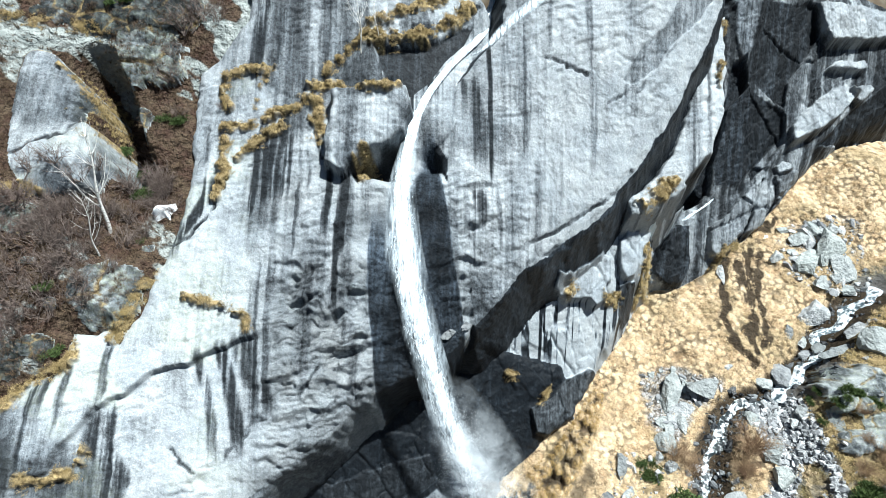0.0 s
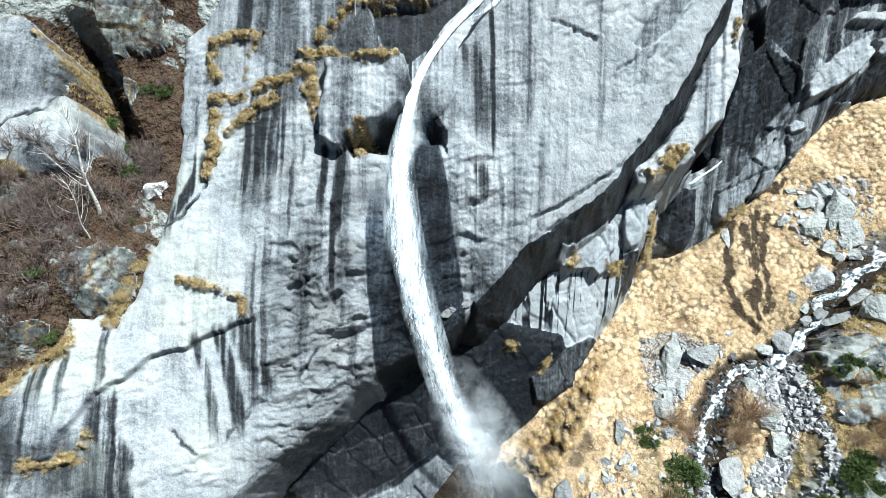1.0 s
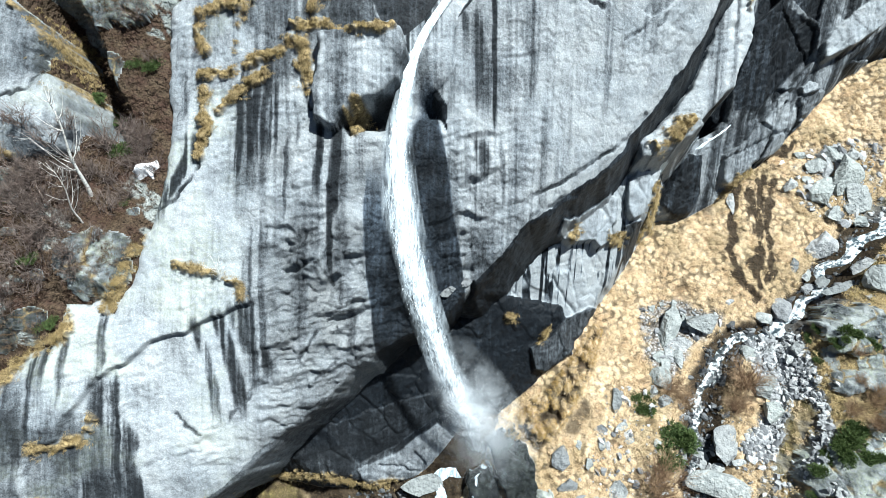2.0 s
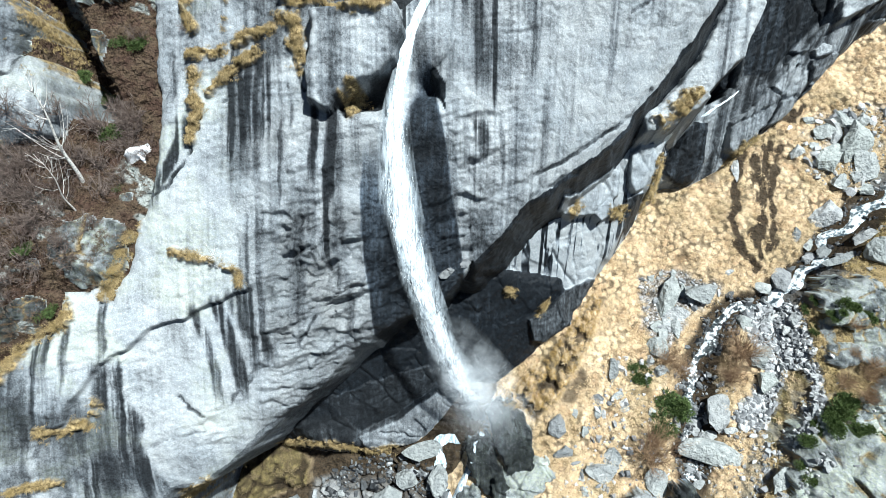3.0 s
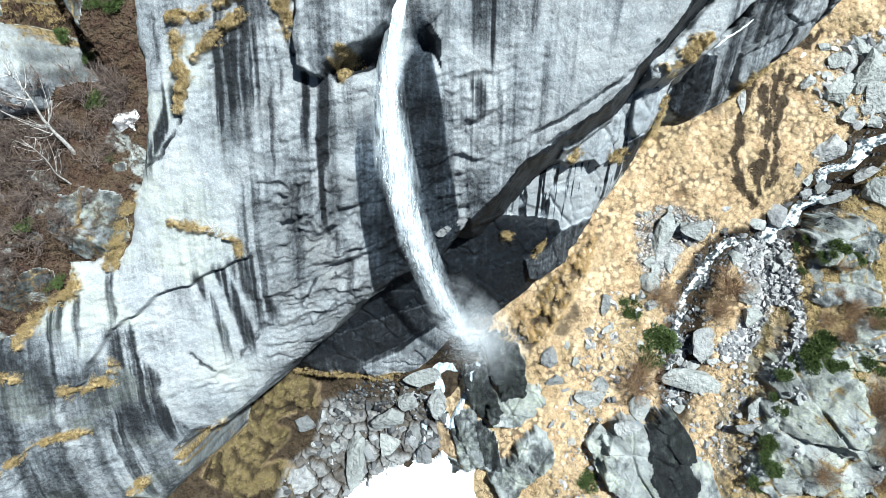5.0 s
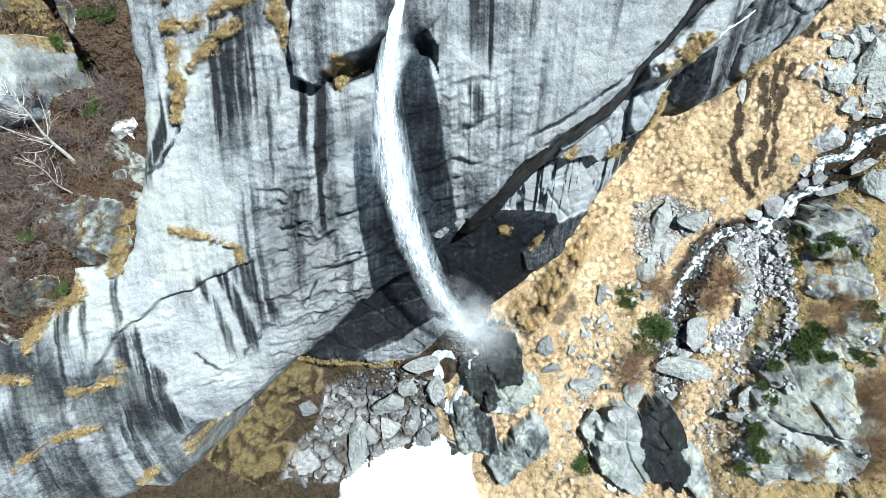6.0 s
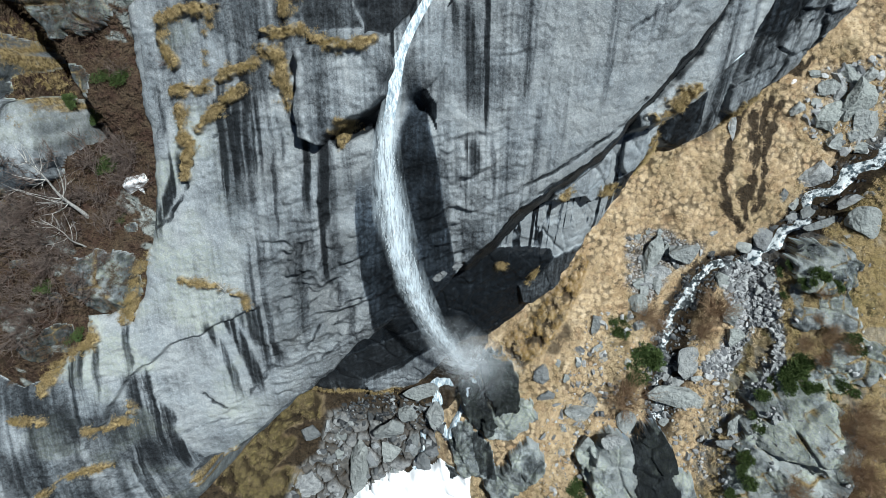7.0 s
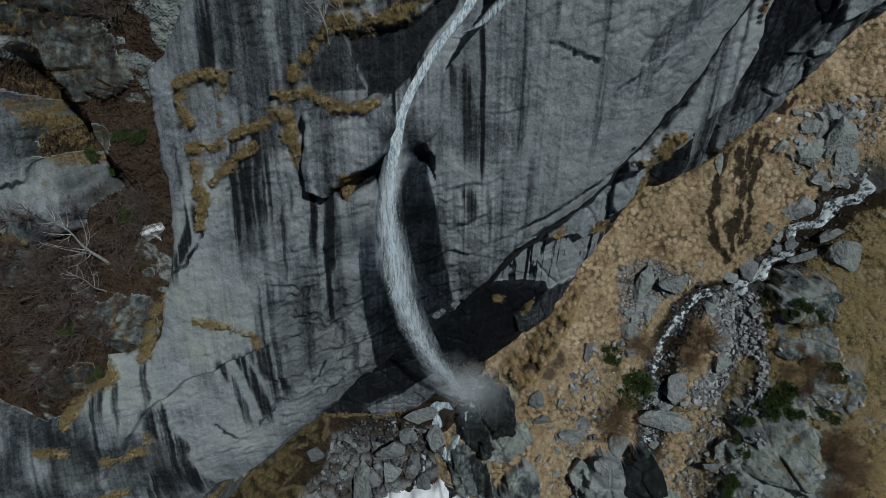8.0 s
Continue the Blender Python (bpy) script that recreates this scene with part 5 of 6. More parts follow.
open_ground = own["G"] | own["V"] | own["RB"]
trickle = np.zeros(gu.shape)
for pts in MUD_RUNS:
    run = line_distance(gu + 0.9 * fbm(gu * 0.7, gv * 0.7, 4, 95), gv + 0.9 * fbm(gu * 0.7, gv * 0.7, 4, 93), pts)
    trickle = np.maximum(trickle, smooth(0.6, 0.3, run + 0.5 * fbm(gu * 2.2, gv * 0.9, 3, 94)))
mud_shade = np.maximum(trickle, zone["foot"] * 0.9)
mud_shade = np.maximum(mud_shade, smooth(1.9, 1.1, stream_d + edge))
mud_shade = np.maximum(mud_shade, own["V"] * np.maximum(1 - zone["hump"], smooth(0.55, 0.35, combed)))
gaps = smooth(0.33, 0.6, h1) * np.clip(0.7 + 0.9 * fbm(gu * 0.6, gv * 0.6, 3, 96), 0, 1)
# shade between hummocks, in the gaps of the matted grass and in OLD_SHADOW, painted
mud_shade = np.maximum(mud_shade, 0.8 * gaps)
mud_shade = np.maximum(mud_shade, np.maximum(zone["old"], zone["hump"]) * 0.95 * smooth(0.8, 0.55, combed))
mud_shade = np.maximum(mud_shade, 0.85 * smooth(-0.3, 0.3, inside(gu, gv, OLD_SHADOW) + edge))
gravel = np.maximum(zone["bed"], 0.55 * zone["scree"] * smooth(-0.1, 0.2, edge))
gravel = np.maximum(gravel, 0.8 * zone["bank"])
bare = np.maximum(0.25 * zone["dark"], own["V"] * paved * smooth(0.05, 0.13, k2 - k1) * (0.15 + 0.7 * kn) * (0.12 + 0.88 * smooth(-16.2, -18.6, gv + 0.25 * (gu + 5))))
bare = np.maximum(bare, own["RB"] * smooth(0.16, 0.24, fbm(gu * 0.3, gv * 0.3, 4, 99)) * 0.25)
moss = np.clip(own["RB"] * 0.6 + smooth(0.1, 0.35, fbm(gu * 0.3, gv * 0.3, 4, 101)) * 0.4 + zone["hump"] * 0.95, 0, 0.92)
for i, m in enumerate((gravel, moss, mud_shade, bare)):
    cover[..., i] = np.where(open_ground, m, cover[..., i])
hill_rock = smooth(0.32, 0.38, fbm(gu * 0.4, gv * 0.55 + 0.25 * gu, 4, 103) + 0.34 * smooth(15, 19, gv))
for i, m in enumerate((0 * gu, smooth(0.0, 0.3, fbm(gu * 0.5, gv * 0.5, 3, 105)), 0 * gu, hill_rock)):
    cover[..., i] = np.where(own["L"], m, cover[..., i])
ledge = np.zeros(gu.shape)
clumpy = fbm(gu * 1.1, gv * 1.1, 4, 107) + 0.12
for w, pts in LEDGES:
    ledge = np.maximum(ledge, smooth(0.5 * w, 0.25 * w, line_distance(gu, gv, pts) + 0.9 * w * clumpy))
cover[..., 3] = np.where(rock, ledge, cover[..., 3])
gn = gn + np.where(rock, ledge * (0.1 + 0.5 * np.sqrt(np.clip(1 - h1 * 1.15, 0, 1)) * (0.3 + hn)), 0)

cover[..., 0] = np.where(on_patch, np.clip(patch_tone + np.where(own["L"], 0.12, 0.0) + 0.4 * fbm(gu * 0.8, gv * 0.8, 3, 141) + 0.35 * fbm(gu * 3.0, gv * 3.0, 3, 142), 0, 1), cover[..., 0])
cover[..., 1] = np.where(on_patch, 0.35 + 0.65 * smooth(-0.2, 0.2, fbm(gu * 0.7, gv * 0.7, 3, 143)), cover[..., 1])
cover[..., 2] = np.where(on_patch, 0.0, cover[..., 2])
cover[..., 3] = np.where(on_patch, seams, cover[..., 3])


rugged = np.where(own["SL"], 0.24 + 0.3 * grey_side * smooth(14, 8, gv) + 0.35 * extra["wet"], 0.25)
rugged = np.where(own["SR"], 0.3 + 0.35 * np.clip(fbm(gu * 0.3, gv * 0.3, 3, 145) + 0.1, 0, 1), rugged)
rugged = np.clip(rugged + 0.6 * scallop_zone + np.where(own["W"] | on_patch, 0.4, 0), 0, 1)
rugged = rugged * (0.7 + 0.9 * np.clip(fbm(gu * 0.7, gv * 0.7, 3, 147) + 0.3, 0, 1))


def grid_mesh(name, mask, material, parent=None):
    """The quads of the relief inside the mask, as one mesh."""
    rows, cols = gu.shape
    quad = mask[:-1, :-1]
    r, c = np.nonzero(quad)
    base = r * cols + c
    faces = np.stack([base, base + 1, base + cols + 1, base + cols], 1)
    used, index = np.unique(faces, return_inverse=True)
    uu, vv, nn = gu.ravel()[used], gv.ravel()[used], gn.ravel()[used]
    xyz = np.stack([ORIGIN.x + uu, ORIGIN.y + vv * ALONG_V.y + nn * ALONG_N.y, ORIGIN.z + vv * ALONG_V.z + nn * ALONG_N.z], 1)
    me = bpy.data.meshes.new(name)
    me.vertices.add(len(xyz))
    me.vertices.foreach_set("co", xyz.astype(np.float32).ravel())
    me.loops.add(index.size)
    me.loops.foreach_set("vertex_index", index.ravel().astype(np.int32))
    me.polygons.add(len(faces))
    me.polygons.foreach_set("loop_start", np.arange(0, index.size, 4, dtype=np.int32))
    me.polygons.foreach_set("use_smooth", np.ones(len(faces), bool))
    me.update(calc_edges=True)
    attr = me.attributes.new("cover", "FLOAT_COLOR", "POINT")
    attr.data.foreach_set("color", cover.reshape(-1, 4)[used].ravel())
    attr = me.attributes.new("rugged", "FLOAT", "POINT")
    attr.data.foreach_set("value", rugged.ravel()[used].astype(np.float32))
    me.materials.append(material)
    ob = new(name, me)
    ob.parent = parent
    return ob


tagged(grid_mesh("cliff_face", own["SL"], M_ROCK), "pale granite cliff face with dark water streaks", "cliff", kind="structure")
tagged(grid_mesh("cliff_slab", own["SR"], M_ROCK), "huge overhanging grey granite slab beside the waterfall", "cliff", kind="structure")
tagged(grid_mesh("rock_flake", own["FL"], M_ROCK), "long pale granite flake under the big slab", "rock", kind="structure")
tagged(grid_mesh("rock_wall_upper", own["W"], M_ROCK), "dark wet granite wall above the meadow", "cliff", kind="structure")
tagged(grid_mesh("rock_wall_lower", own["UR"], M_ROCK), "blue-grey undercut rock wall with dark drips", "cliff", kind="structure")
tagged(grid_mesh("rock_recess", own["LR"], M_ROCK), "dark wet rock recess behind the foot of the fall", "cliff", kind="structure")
tagged(grid_mesh("boulder", own["BL"], M_ROCK), "huge pale rounded granite boulder on the wooded slope", "boulder")
tagged(grid_mesh("rock_block", own["BK"], M_ROCK), "angular grey granite block wedged in the cliff", "boulder")
tagged(grid_mesh("hillside", own["L"] & ~on_patch, M_SLOPE), "brown leaf-strewn hillside beside the cliff", "hillside", kind="structure")
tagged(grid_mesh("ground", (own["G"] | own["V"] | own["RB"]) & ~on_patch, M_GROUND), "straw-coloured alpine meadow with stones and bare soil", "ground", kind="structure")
for index, (pname, plabel, pgroup, _, _) in enumerate(PATCHES):
    if (patch_id == index).sum() > 12:
        tagged(grid_mesh(pname, patch_id == index, M_ROCK), plabel, "rock", pgroup)

# ---- helpers for things ----
rows_n, cols_n = gu.shape


def height(u, v):
    """Height of the relief at one place."""
    x = min(max((u + 34) / STEP, 0), cols_n - 1.001)
    y = min(max((v + 31) / STEP, 0), rows_n - 1.001)
    i, j = int(y), int(x)
    a, b = x - j, y - i
    return float((gn[i, j] * (1 - a) + gn[i, j + 1] * a) * (1 - b) + (gn[i + 1, j] * (1 - a) + gn[i + 1, j + 1] * a) * b)


def on(u, v, lift=0.0):
    return place(u, v, height(u, v) + lift)


def owner_at(u, v):
    i, j = int(np.clip(round((v + 31) / STEP), 0, rows_n - 1)), int(np.clip(round((u + 34) / STEP), 0, cols_n - 1))
    return keys[owner[i, j]]


def mesh_of(name, verts, faces, material, flat=True):
    me = bpy.data.meshes.new(name)
    me.from_pydata([tuple(p) for p in verts], [], faces)
    me.materials.append(material)
    if not flat:
        me.polygons.foreach_set("use_smooth", np.ones(len(me.polygons), bool))
    me.update()
    return me


FRAME = Matrix(((1, 0, 0), tuple((0, ALONG_V.y, ALONG_N.y)), tuple((0, ALONG_V.z, ALONG_N.z)))).to_4x4()   # plane axes to world


# ---- boulders, slabs and outcrops ----
def boulder_mesh(rnd, cuts, subdiv=2):
    """A stone of unit size: a ball with flats struck off it and worn edges."""
    bm = bmesh.new()
    bmesh.ops.create_icosphere(bm, subdivisions=subdiv, radius=0.62)
    planes = []
    for _ in range(cuts):
        w = Vector((rnd.gauss(0, 1), rnd.gauss(0, 1), rnd.gauss(0, 1))).normalized()
        planes.append((w, rnd.uniform(0.22, 0.38)))
    planes.append((Vector((0, 0, 1)), rnd.uniform(0.3, 0.42)))
    shift = Vector((rnd.uniform(0, 50), rnd.uniform(0, 50), rnd.uniform(0, 50)))
    for p in bm.verts:
        for w, d in planes:
            over = p.co.dot(w) - d
            if over > 0:
                p.co -= w * over
        p.co += p.co.normalized() * (0.035 * noise.noise(p.co * 2.2 + shift) + 0.03 * noise.noise(p.co * 6 + shift) + 0.02 * noise.noise(p.co * 13 + shift))
    me = bpy.data.meshes.new("boulder")
    bm.to_mesh(me)
    bm.free()
    me.materials.append(M_STONE)
    return me


rnd = random.Random(4)
STONE_MESHES = [boulder_mesh(rnd, rnd.randint(9, 15), 3) for _ in range(12)]


def put_stones(rows, name, label, category, group, thick=0.7, sink=0.22):
    for u, v, w, h, rot, tone in rows:
        ob = new(name, rnd.choice(STONE_MESHES))
        d = thick * min(w, h) ** 0.8 * max(w, h) ** 0.2
        turn = Matrix.Rotation(radians(rot), 4, "Z")
        flip = Matrix.Rotation(rnd.choice((0, math.pi)), 4, "Z")
        n = height(u, v)
        ob.matrix_world = Matrix.Translation(place(u, v, n + d * (0.5 - sink) * 0.55)) @ FRAME @ turn @ Matrix.Diagonal((w * 1.08, h * 1.08, d, 1)) @ flip
        ob.color = (tone, tone, tone, 1)
        tagged(ob, label, category, group)


put_stones(STONES_SCREE, "boulder", "pale angular granite boulder lying in dry grass", "boulder", "boulders of the upper scree")
put_stones(STONES_MID, "boulder", "grey-green rounded granite boulder in a stony bank", "boulder", "boulders in the meadow bank")
put_stones(STONES_POOL, "boulder", "grey granite boulder beside the mountain stream", "boulder", "boulders along the stream")
put_stones(STONES_BED, "boulder", "pale grey boulder at the edge of the stream bed", "boulder", "boulders along the stream", 0.42)
put_stones(STONES_MEADOW, "boulder", "weathered grey boulder sunk in straw-coloured grass", "boulder", "boulders of the lower meadow", 0.5)
put_stones(LEDGE_STONES, "rock_ledge", "rounded pale rock nose beside the falling water", "rock", "noses beside the fall", 0.6)
put_stones([(u, v, w, h, rot, min(1.0, tone + 0.12)) for u, v, w, h, rot, tone in STONES_TALUS], "boulder", "broken grey boulder under the waterfall", "boulder", "boulders under the fall", 0.6, 0.2)


# ---- loose stones ----
def scatter(count, outline, seed, keep=None):
    r = random.Random(seed)
    us, vs = [p[0] for p in outline], [p[1] for p in outline]
    out, tries = [], 0
    while len(out) < count and tries < count * 30:
        tries += 1
        u, v = r.uniform(min(us), max(us)), r.uniform(min(vs), max(vs))
        if inside(np.array([u]), np.array([v]), outline)[0] > 0 and (keep is None or keep(u, v)):
            out.append((u, v))
    return out


PHI = (1 + 5 ** 0.5) / 2
ICO_V = [Vector(p).normalized() for p in ((-1, PHI, 0), (1, PHI, 0), (-1, -PHI, 0), (1, -PHI, 0), (0, -1, PHI), (0, 1, PHI), (0, -1, -PHI), (0, 1, -PHI), (PHI, 0, -1), (PHI, 0, 1), (-PHI, 0, -1), (-PHI, 0, 1))]
ICO_F = ((0, 11, 5), (0, 5, 1), (0, 1, 7), (0, 7, 10), (0, 10, 11), (1, 5, 9), (5, 11, 4), (11, 10, 2), (10, 7, 6), (7, 1, 8), (3, 9, 4), (3, 4, 2), (3, 2, 6), (3, 6, 8), (3, 8, 9), (4, 9, 5), (2, 4, 11), (6, 2, 10), (8, 6, 7), (9, 8, 1))


CUBE_V = [Vector((x, y, z)) for z in (-1, 1) for y in (-1, 1) for x in (-1, 1)]
CUBE_F = ((0, 2, 3, 1), (4, 5, 7, 6), (0, 1, 5, 4), (1, 3, 7, 5), (3, 2, 6, 7), (2, 0, 4, 6))


def gravel_heap(name, spots, small, large, label, seed, material=None):
    """Broken blocks and rounder stones strewn over the ground."""
    r = random.Random(seed)
    verts, faces = [], []
    for u, v in spots:
        s = small * (large / small) ** (r.random() ** 2.4)
        a, b, c = s * r.uniform(0.8, 1.6), s * r.uniform(0.5, 1.0), s * r.uniform(0.35, 0.75)
        m = Matrix.Translation(on(u, v, c * 0.22)) @ FRAME @ Euler((r.gauss(0, 0.35), r.gauss(0, 0.35), r.uniform(0, 6.3))).to_matrix().to_4x4() @ Matrix.Diagonal((a * 0.5, b * 0.5, c * 0.5, 1))
        k = len(verts)
        if r.random() < 0.45:
            verts += [m @ Vector((p.x * r.uniform(0.55, 1.05) * (0.62 if p.z > 0 else 1), p.y * r.uniform(0.55, 1.05) * (0.62 if p.z > 0 else 1), p.z * r.uniform(0.6, 1.2))) for p in CUBE_V]
            faces += [tuple(x + k for x in q) for q in CUBE_F]
        else:
            verts += [m @ (p * r.uniform(0.7, 1.2)) for p in ICO_V]
            faces += [(x + k, y + k, z + k) for x, y, z in ICO_F]
    tagged(new(name, mesh_of(name, verts, faces, material or M_GRAVEL)), label, "gravel", kind="stuff")


gravel_heap("gravel_bed", scatter(2700, GRAVEL_BED, 1), 0.16, 0.7, "pale grey stones of a stream bed", 11)
gravel_heap("scree_stones", scatter(260, SCREE, 2), 0.2, 1.1, "pale broken stones among dry grass", 12)
gravel_heap("bank_stones", scatter(170, STONY_BANK, 3), 0.2, 0.8, "grey stones heaped in a grassy bank", 13)
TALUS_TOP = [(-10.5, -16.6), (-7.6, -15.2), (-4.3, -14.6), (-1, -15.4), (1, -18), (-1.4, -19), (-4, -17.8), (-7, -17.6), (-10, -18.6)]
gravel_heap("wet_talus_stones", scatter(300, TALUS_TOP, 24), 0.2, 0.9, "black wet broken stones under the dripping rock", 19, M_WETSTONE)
gravel_heap("talus_stones", scatter(300, TALUS, 4), 0.2, 1.1, "dark and grey broken stones below the cliff", 14, M_RUBBLE)
gravel_heap("meadow_stones", scatter(800, [(8, -20), (14, -6), (24, -8), (27, -14), (24, -24), (10, -24)], 5, lambda u, v: not on_patch[int((v + 31) / STEP), int((u + 34) / STEP)]), 0.14, 0.8, "small grey stones scattered in the meadow", 15)
gravel_heap("bank_rubble", scatter(240, OUT_RB, 6), 0.15, 0.7, "grey stones on the far bank", 16)


def along(line, count, seed, spread):
    """Places strewn to both sides of a line."""
    r = random.Random(seed)
    out = []
    for _ in range(count):
        i = r.randrange(len(line) - 1)
        f = r.random()
        (a, b), (c, d) = line[i], line[i + 1]
        s = r.choice((-1, 1)) * (0.35 + abs(r.gauss(0, spread)))
        ln = math.hypot(c - a, d - b)
        out.append((a + (c - a) * f - (d - b) / ln * s, b + (d - b) * f + (c - a) / ln * s))
    return out


gravel_heap("stream_stones", along(STREAM_UPPER, 130, 61, 0.5) + along(STREAM_MIDDLE, 60, 62, 0.5) + along(STREAM_LOWER, 420, 63, 0.55), 0.18, 0.8, "wet dark stones along the brook", 17, M_WETSTONE)
gravel_heap("channel_stones", along(STREAM_SIDE, 220, 64, 0.45), 0.15, 0.7, "pale stones of a dry side channel", 18)


# ---- water ----
def ribbon(name, pts, widths, lift, material, label, parent=None, across=5, level=0.0):
    """A stream that lies on the relief along a line; level evens out the stones under it over so many metres."""
    verts, faces, k = [], [], 0
    line = []
    for (a, b), (c, d) in zip(pts[:-1], pts[1:]):
        steps = max(2, int(math.hypot(c - a, d - b) / 0.25))
        line += [(a + (c - a) * i / steps, b + (d - b) * i / steps) for i in range(steps)]
    line.append(pts[-1])
    for i, (u, v) in enumerate(line):
        p, q = line[max(i - 2, 0)], line[min(i + 2, len(line) - 1)]
        t = Vector((q[0] - p[0], q[1] - p[1])).normalized()
        w = np.interp(i / len(line), np.linspace(0, 1, len(widths)), widths) * (1 + 0.6 * noise.noise(Vector((i * 0.23, pts[0][0], 3))))
        o = 0.7 * noise.noise(Vector((i * 0.13, pts[0][1], 8)))
        for j in range(across):
            s = (j / (across - 1) - 0.5) * w + o
            uu, vv = u - t.y * s, v + t.x * s
            mid = 1 - (2 * j / (across - 1) - 1) ** 2
            bed = max(height(uu, vv) - 0.3, sum(height(uu + level * x, vv + level * y) for x, y in ((0, 0), (1, 0), (-1, 0), (0, 1), (0, -1))) / 5)
            verts.append(place(uu, vv, bed + lift * mid - 0.05 + 0.08 * noise.noise(Vector((uu * 3, vv * 3, 1)))))
        if i:
            for j in range(across - 1):
                a = (i - 1) * across + j
                faces.append((a, a + 1, a + across + 1, a + across))
    ob = new(name, mesh_of(name, verts, faces, material, False))
    ob.parent = parent
    return tagged(ob, label, "" if parent else "stream", kind="" if parent else "structure")


ribbon("stream_upper", STREAM_UPPER, (1.0, 0.9, 0.75, 0.7), 0.3, M_TORRENT, "foaming mountain stream between dark rocks")
ribbon("stream_middle", STREAM_MIDDLE, (0.5, 0.8, 0.9, 1.0), 0.4, M_TORRENT, "white cascade running into a dark pool")
ribbon("stream_lower", STREAM_LOWER, (0.9, 1.2, 1.1, 0.9, 1.1, 0.9, 1.0), 0.22, M_RAPID, "foaming brook winding round the gravel bed")
ribbon("rill_left", RILL_A, (1.1, 1.0, 0.8), 0.3, M_CORE, "thin white water below the fall", level=0.7)
ribbon("rill_right", RILL_B, (0.5, 0.45, 0.5), 0.3, M_CORE, "thin white water below the fall", level=0.7)
ribbon("rill_low", RILL_C, (0.4, 0.45, 0.5), 0.3, M_CORE, "thin white water between boulders", level=0.7)

# the fall: it slides down the chute, leaves the lip and arcs to the foot of the cliff
FALL = [(-2.0, 14.2, 4.9), (-2.6, 11.3, 4.6), (-2.8, 8.5, 4.1), (-2.55, 5.5, 3.3), (-1.95, 2.5, 2.8), (-1.15, -0.5, 1.4), (-0.1, -3.5, -0.9), (1.05, -6.5, -4.0), (2.1, -9.4, -7.6), (2.9, -11.4, -10.9)]
FALL_W = [0.9, 1.7, 2.5, 2.9, 2.9, 2.8, 2.7, 2.8, 2.9, 2.5]


def spline(rows, t):
    x = t * (len(rows) - 1)
    i = min(int(x), len(rows) - 2)
    f = x - i
    p = [np.array(rows[max(0, min(len(rows) - 1, i + k))], float) for k in (-1, 0, 1, 2)]
    return 0.5 * (2 * p[1] + (p[2] - p[0]) * f + (2 * p[0] - 5 * p[1] + 4 * p[2] - p[3]) * f * f + (3 * p[1] - p[0] - 3 * p[2] + p[3]) * f ** 3)


def with_density(me, values):
    a = me.attributes.new("water_amount", "FLOAT", "POINT")
    a.data.foreach_set("value", np.array(values, np.float32))
    return me


def water_sheet(name, rows, widths, depth, wide, material, parent, dense, nu=14, nt=90, seed=0):
    """A curved curtain of water round the line of the fall."""
    verts, faces, den = [], [], []
    for i in range(nt + 1):
        t = i / nt
        c = spline(rows, t)
        w = float(np.interp(t, np.linspace(0, 1, len(widths)), widths)) * wide
        for j in range(nu + 1):
            s = 2 * j / nu - 1
            wob = 0.12 * noise.noise(Vector((s * 2, t * 14, seed))) + 0.06 * noise.noise(Vector((s * 7, t * 30, seed)))
            n = depth * (1 - s * s) + wob
            verts.append(place(c[0] + s * w * 0.5 + 0.15 * wob, c[1], c[2] + n))
            # tongues of water leave the edge ragged, most so low down
            e = min(1.0, abs(s) + (0.2 + 0.3 * t) * noise.noise(Vector((s * 1.6, t * 8, seed + 20))) + 0.2 * noise.noise(Vector((s * 4, t * 22, seed + 30))))
            edge_fade = 1 - max(0.0, e) ** 2
            den.append(max(0.0, edge_fade) * dense(t))
        if i:
            for j in range(nu):
                a = (i - 1) * (nu + 1) + j
                faces.append((a, a + 1, a + nu + 2, a + nu + 1))
    ob = new(name, with_density(mesh_of(name, verts, faces, material, False), den))
    ob.parent = parent
    return ob


def water_flecks(name, rows, widths, count, parent, seed, wide, t0, t1, long, thin, out):
    """Thousands of drawn-out drops along the fall."""
    r = random.Random(seed)
    verts, faces = [], []
    table = [spline(rows, i / 200) for i in range(201)]
    for _ in range(count):
        t = r.uniform(t0, t1)
        i = min(int(t * 200), 198)
        c, way = table[i] + (t * 200 - i) * (table[i + 1] - table[i]), table[i + 2] - table[i]
        way = way / np.linalg.norm(way)
        w = float(np.interp(t, np.linspace(0, 1, len(widths)), widths)) * wide
        s = max(-0.95, min(0.95, r.gauss(0, 0.36)))
        # drops bunch in wavering tongues
        s += 0.22 * noise.noise(Vector((t * 9, s * 1.5, seed))) + 0.1 * noise.noise(Vector((t * 25, s * 4, seed)))
        p = np.array(c) + np.array((s * w * 0.5, 0, abs(r.gauss(0, out)) * (1.1 - min(abs(s), 1)) + 0.05))
        ln, wd = long * r.uniform(0.4, 1.4) * (0.5 + 0.8 * t), thin * r.uniform(0.5, 1.5)
        q = p + way * ln
        side = np.array((wd * 0.5, 0, 0))
        k = len(verts)
        verts += [place(*(p - side)), place(*(p + side)), place(*q)]
        faces.append((k, k + 1, k + 2))
    ob = new(name, mesh_of(name, verts, faces, M_DROPS))
    ob.parent = parent
    return ob


waterfall = tagged(new("waterfall"), "tall white waterfall dropping over a granite cliff", "waterfall")
waterfall.matrix_world = Matrix.Translation(on(2.9, -11.4))
pw = waterfall.matrix_world.inverted()
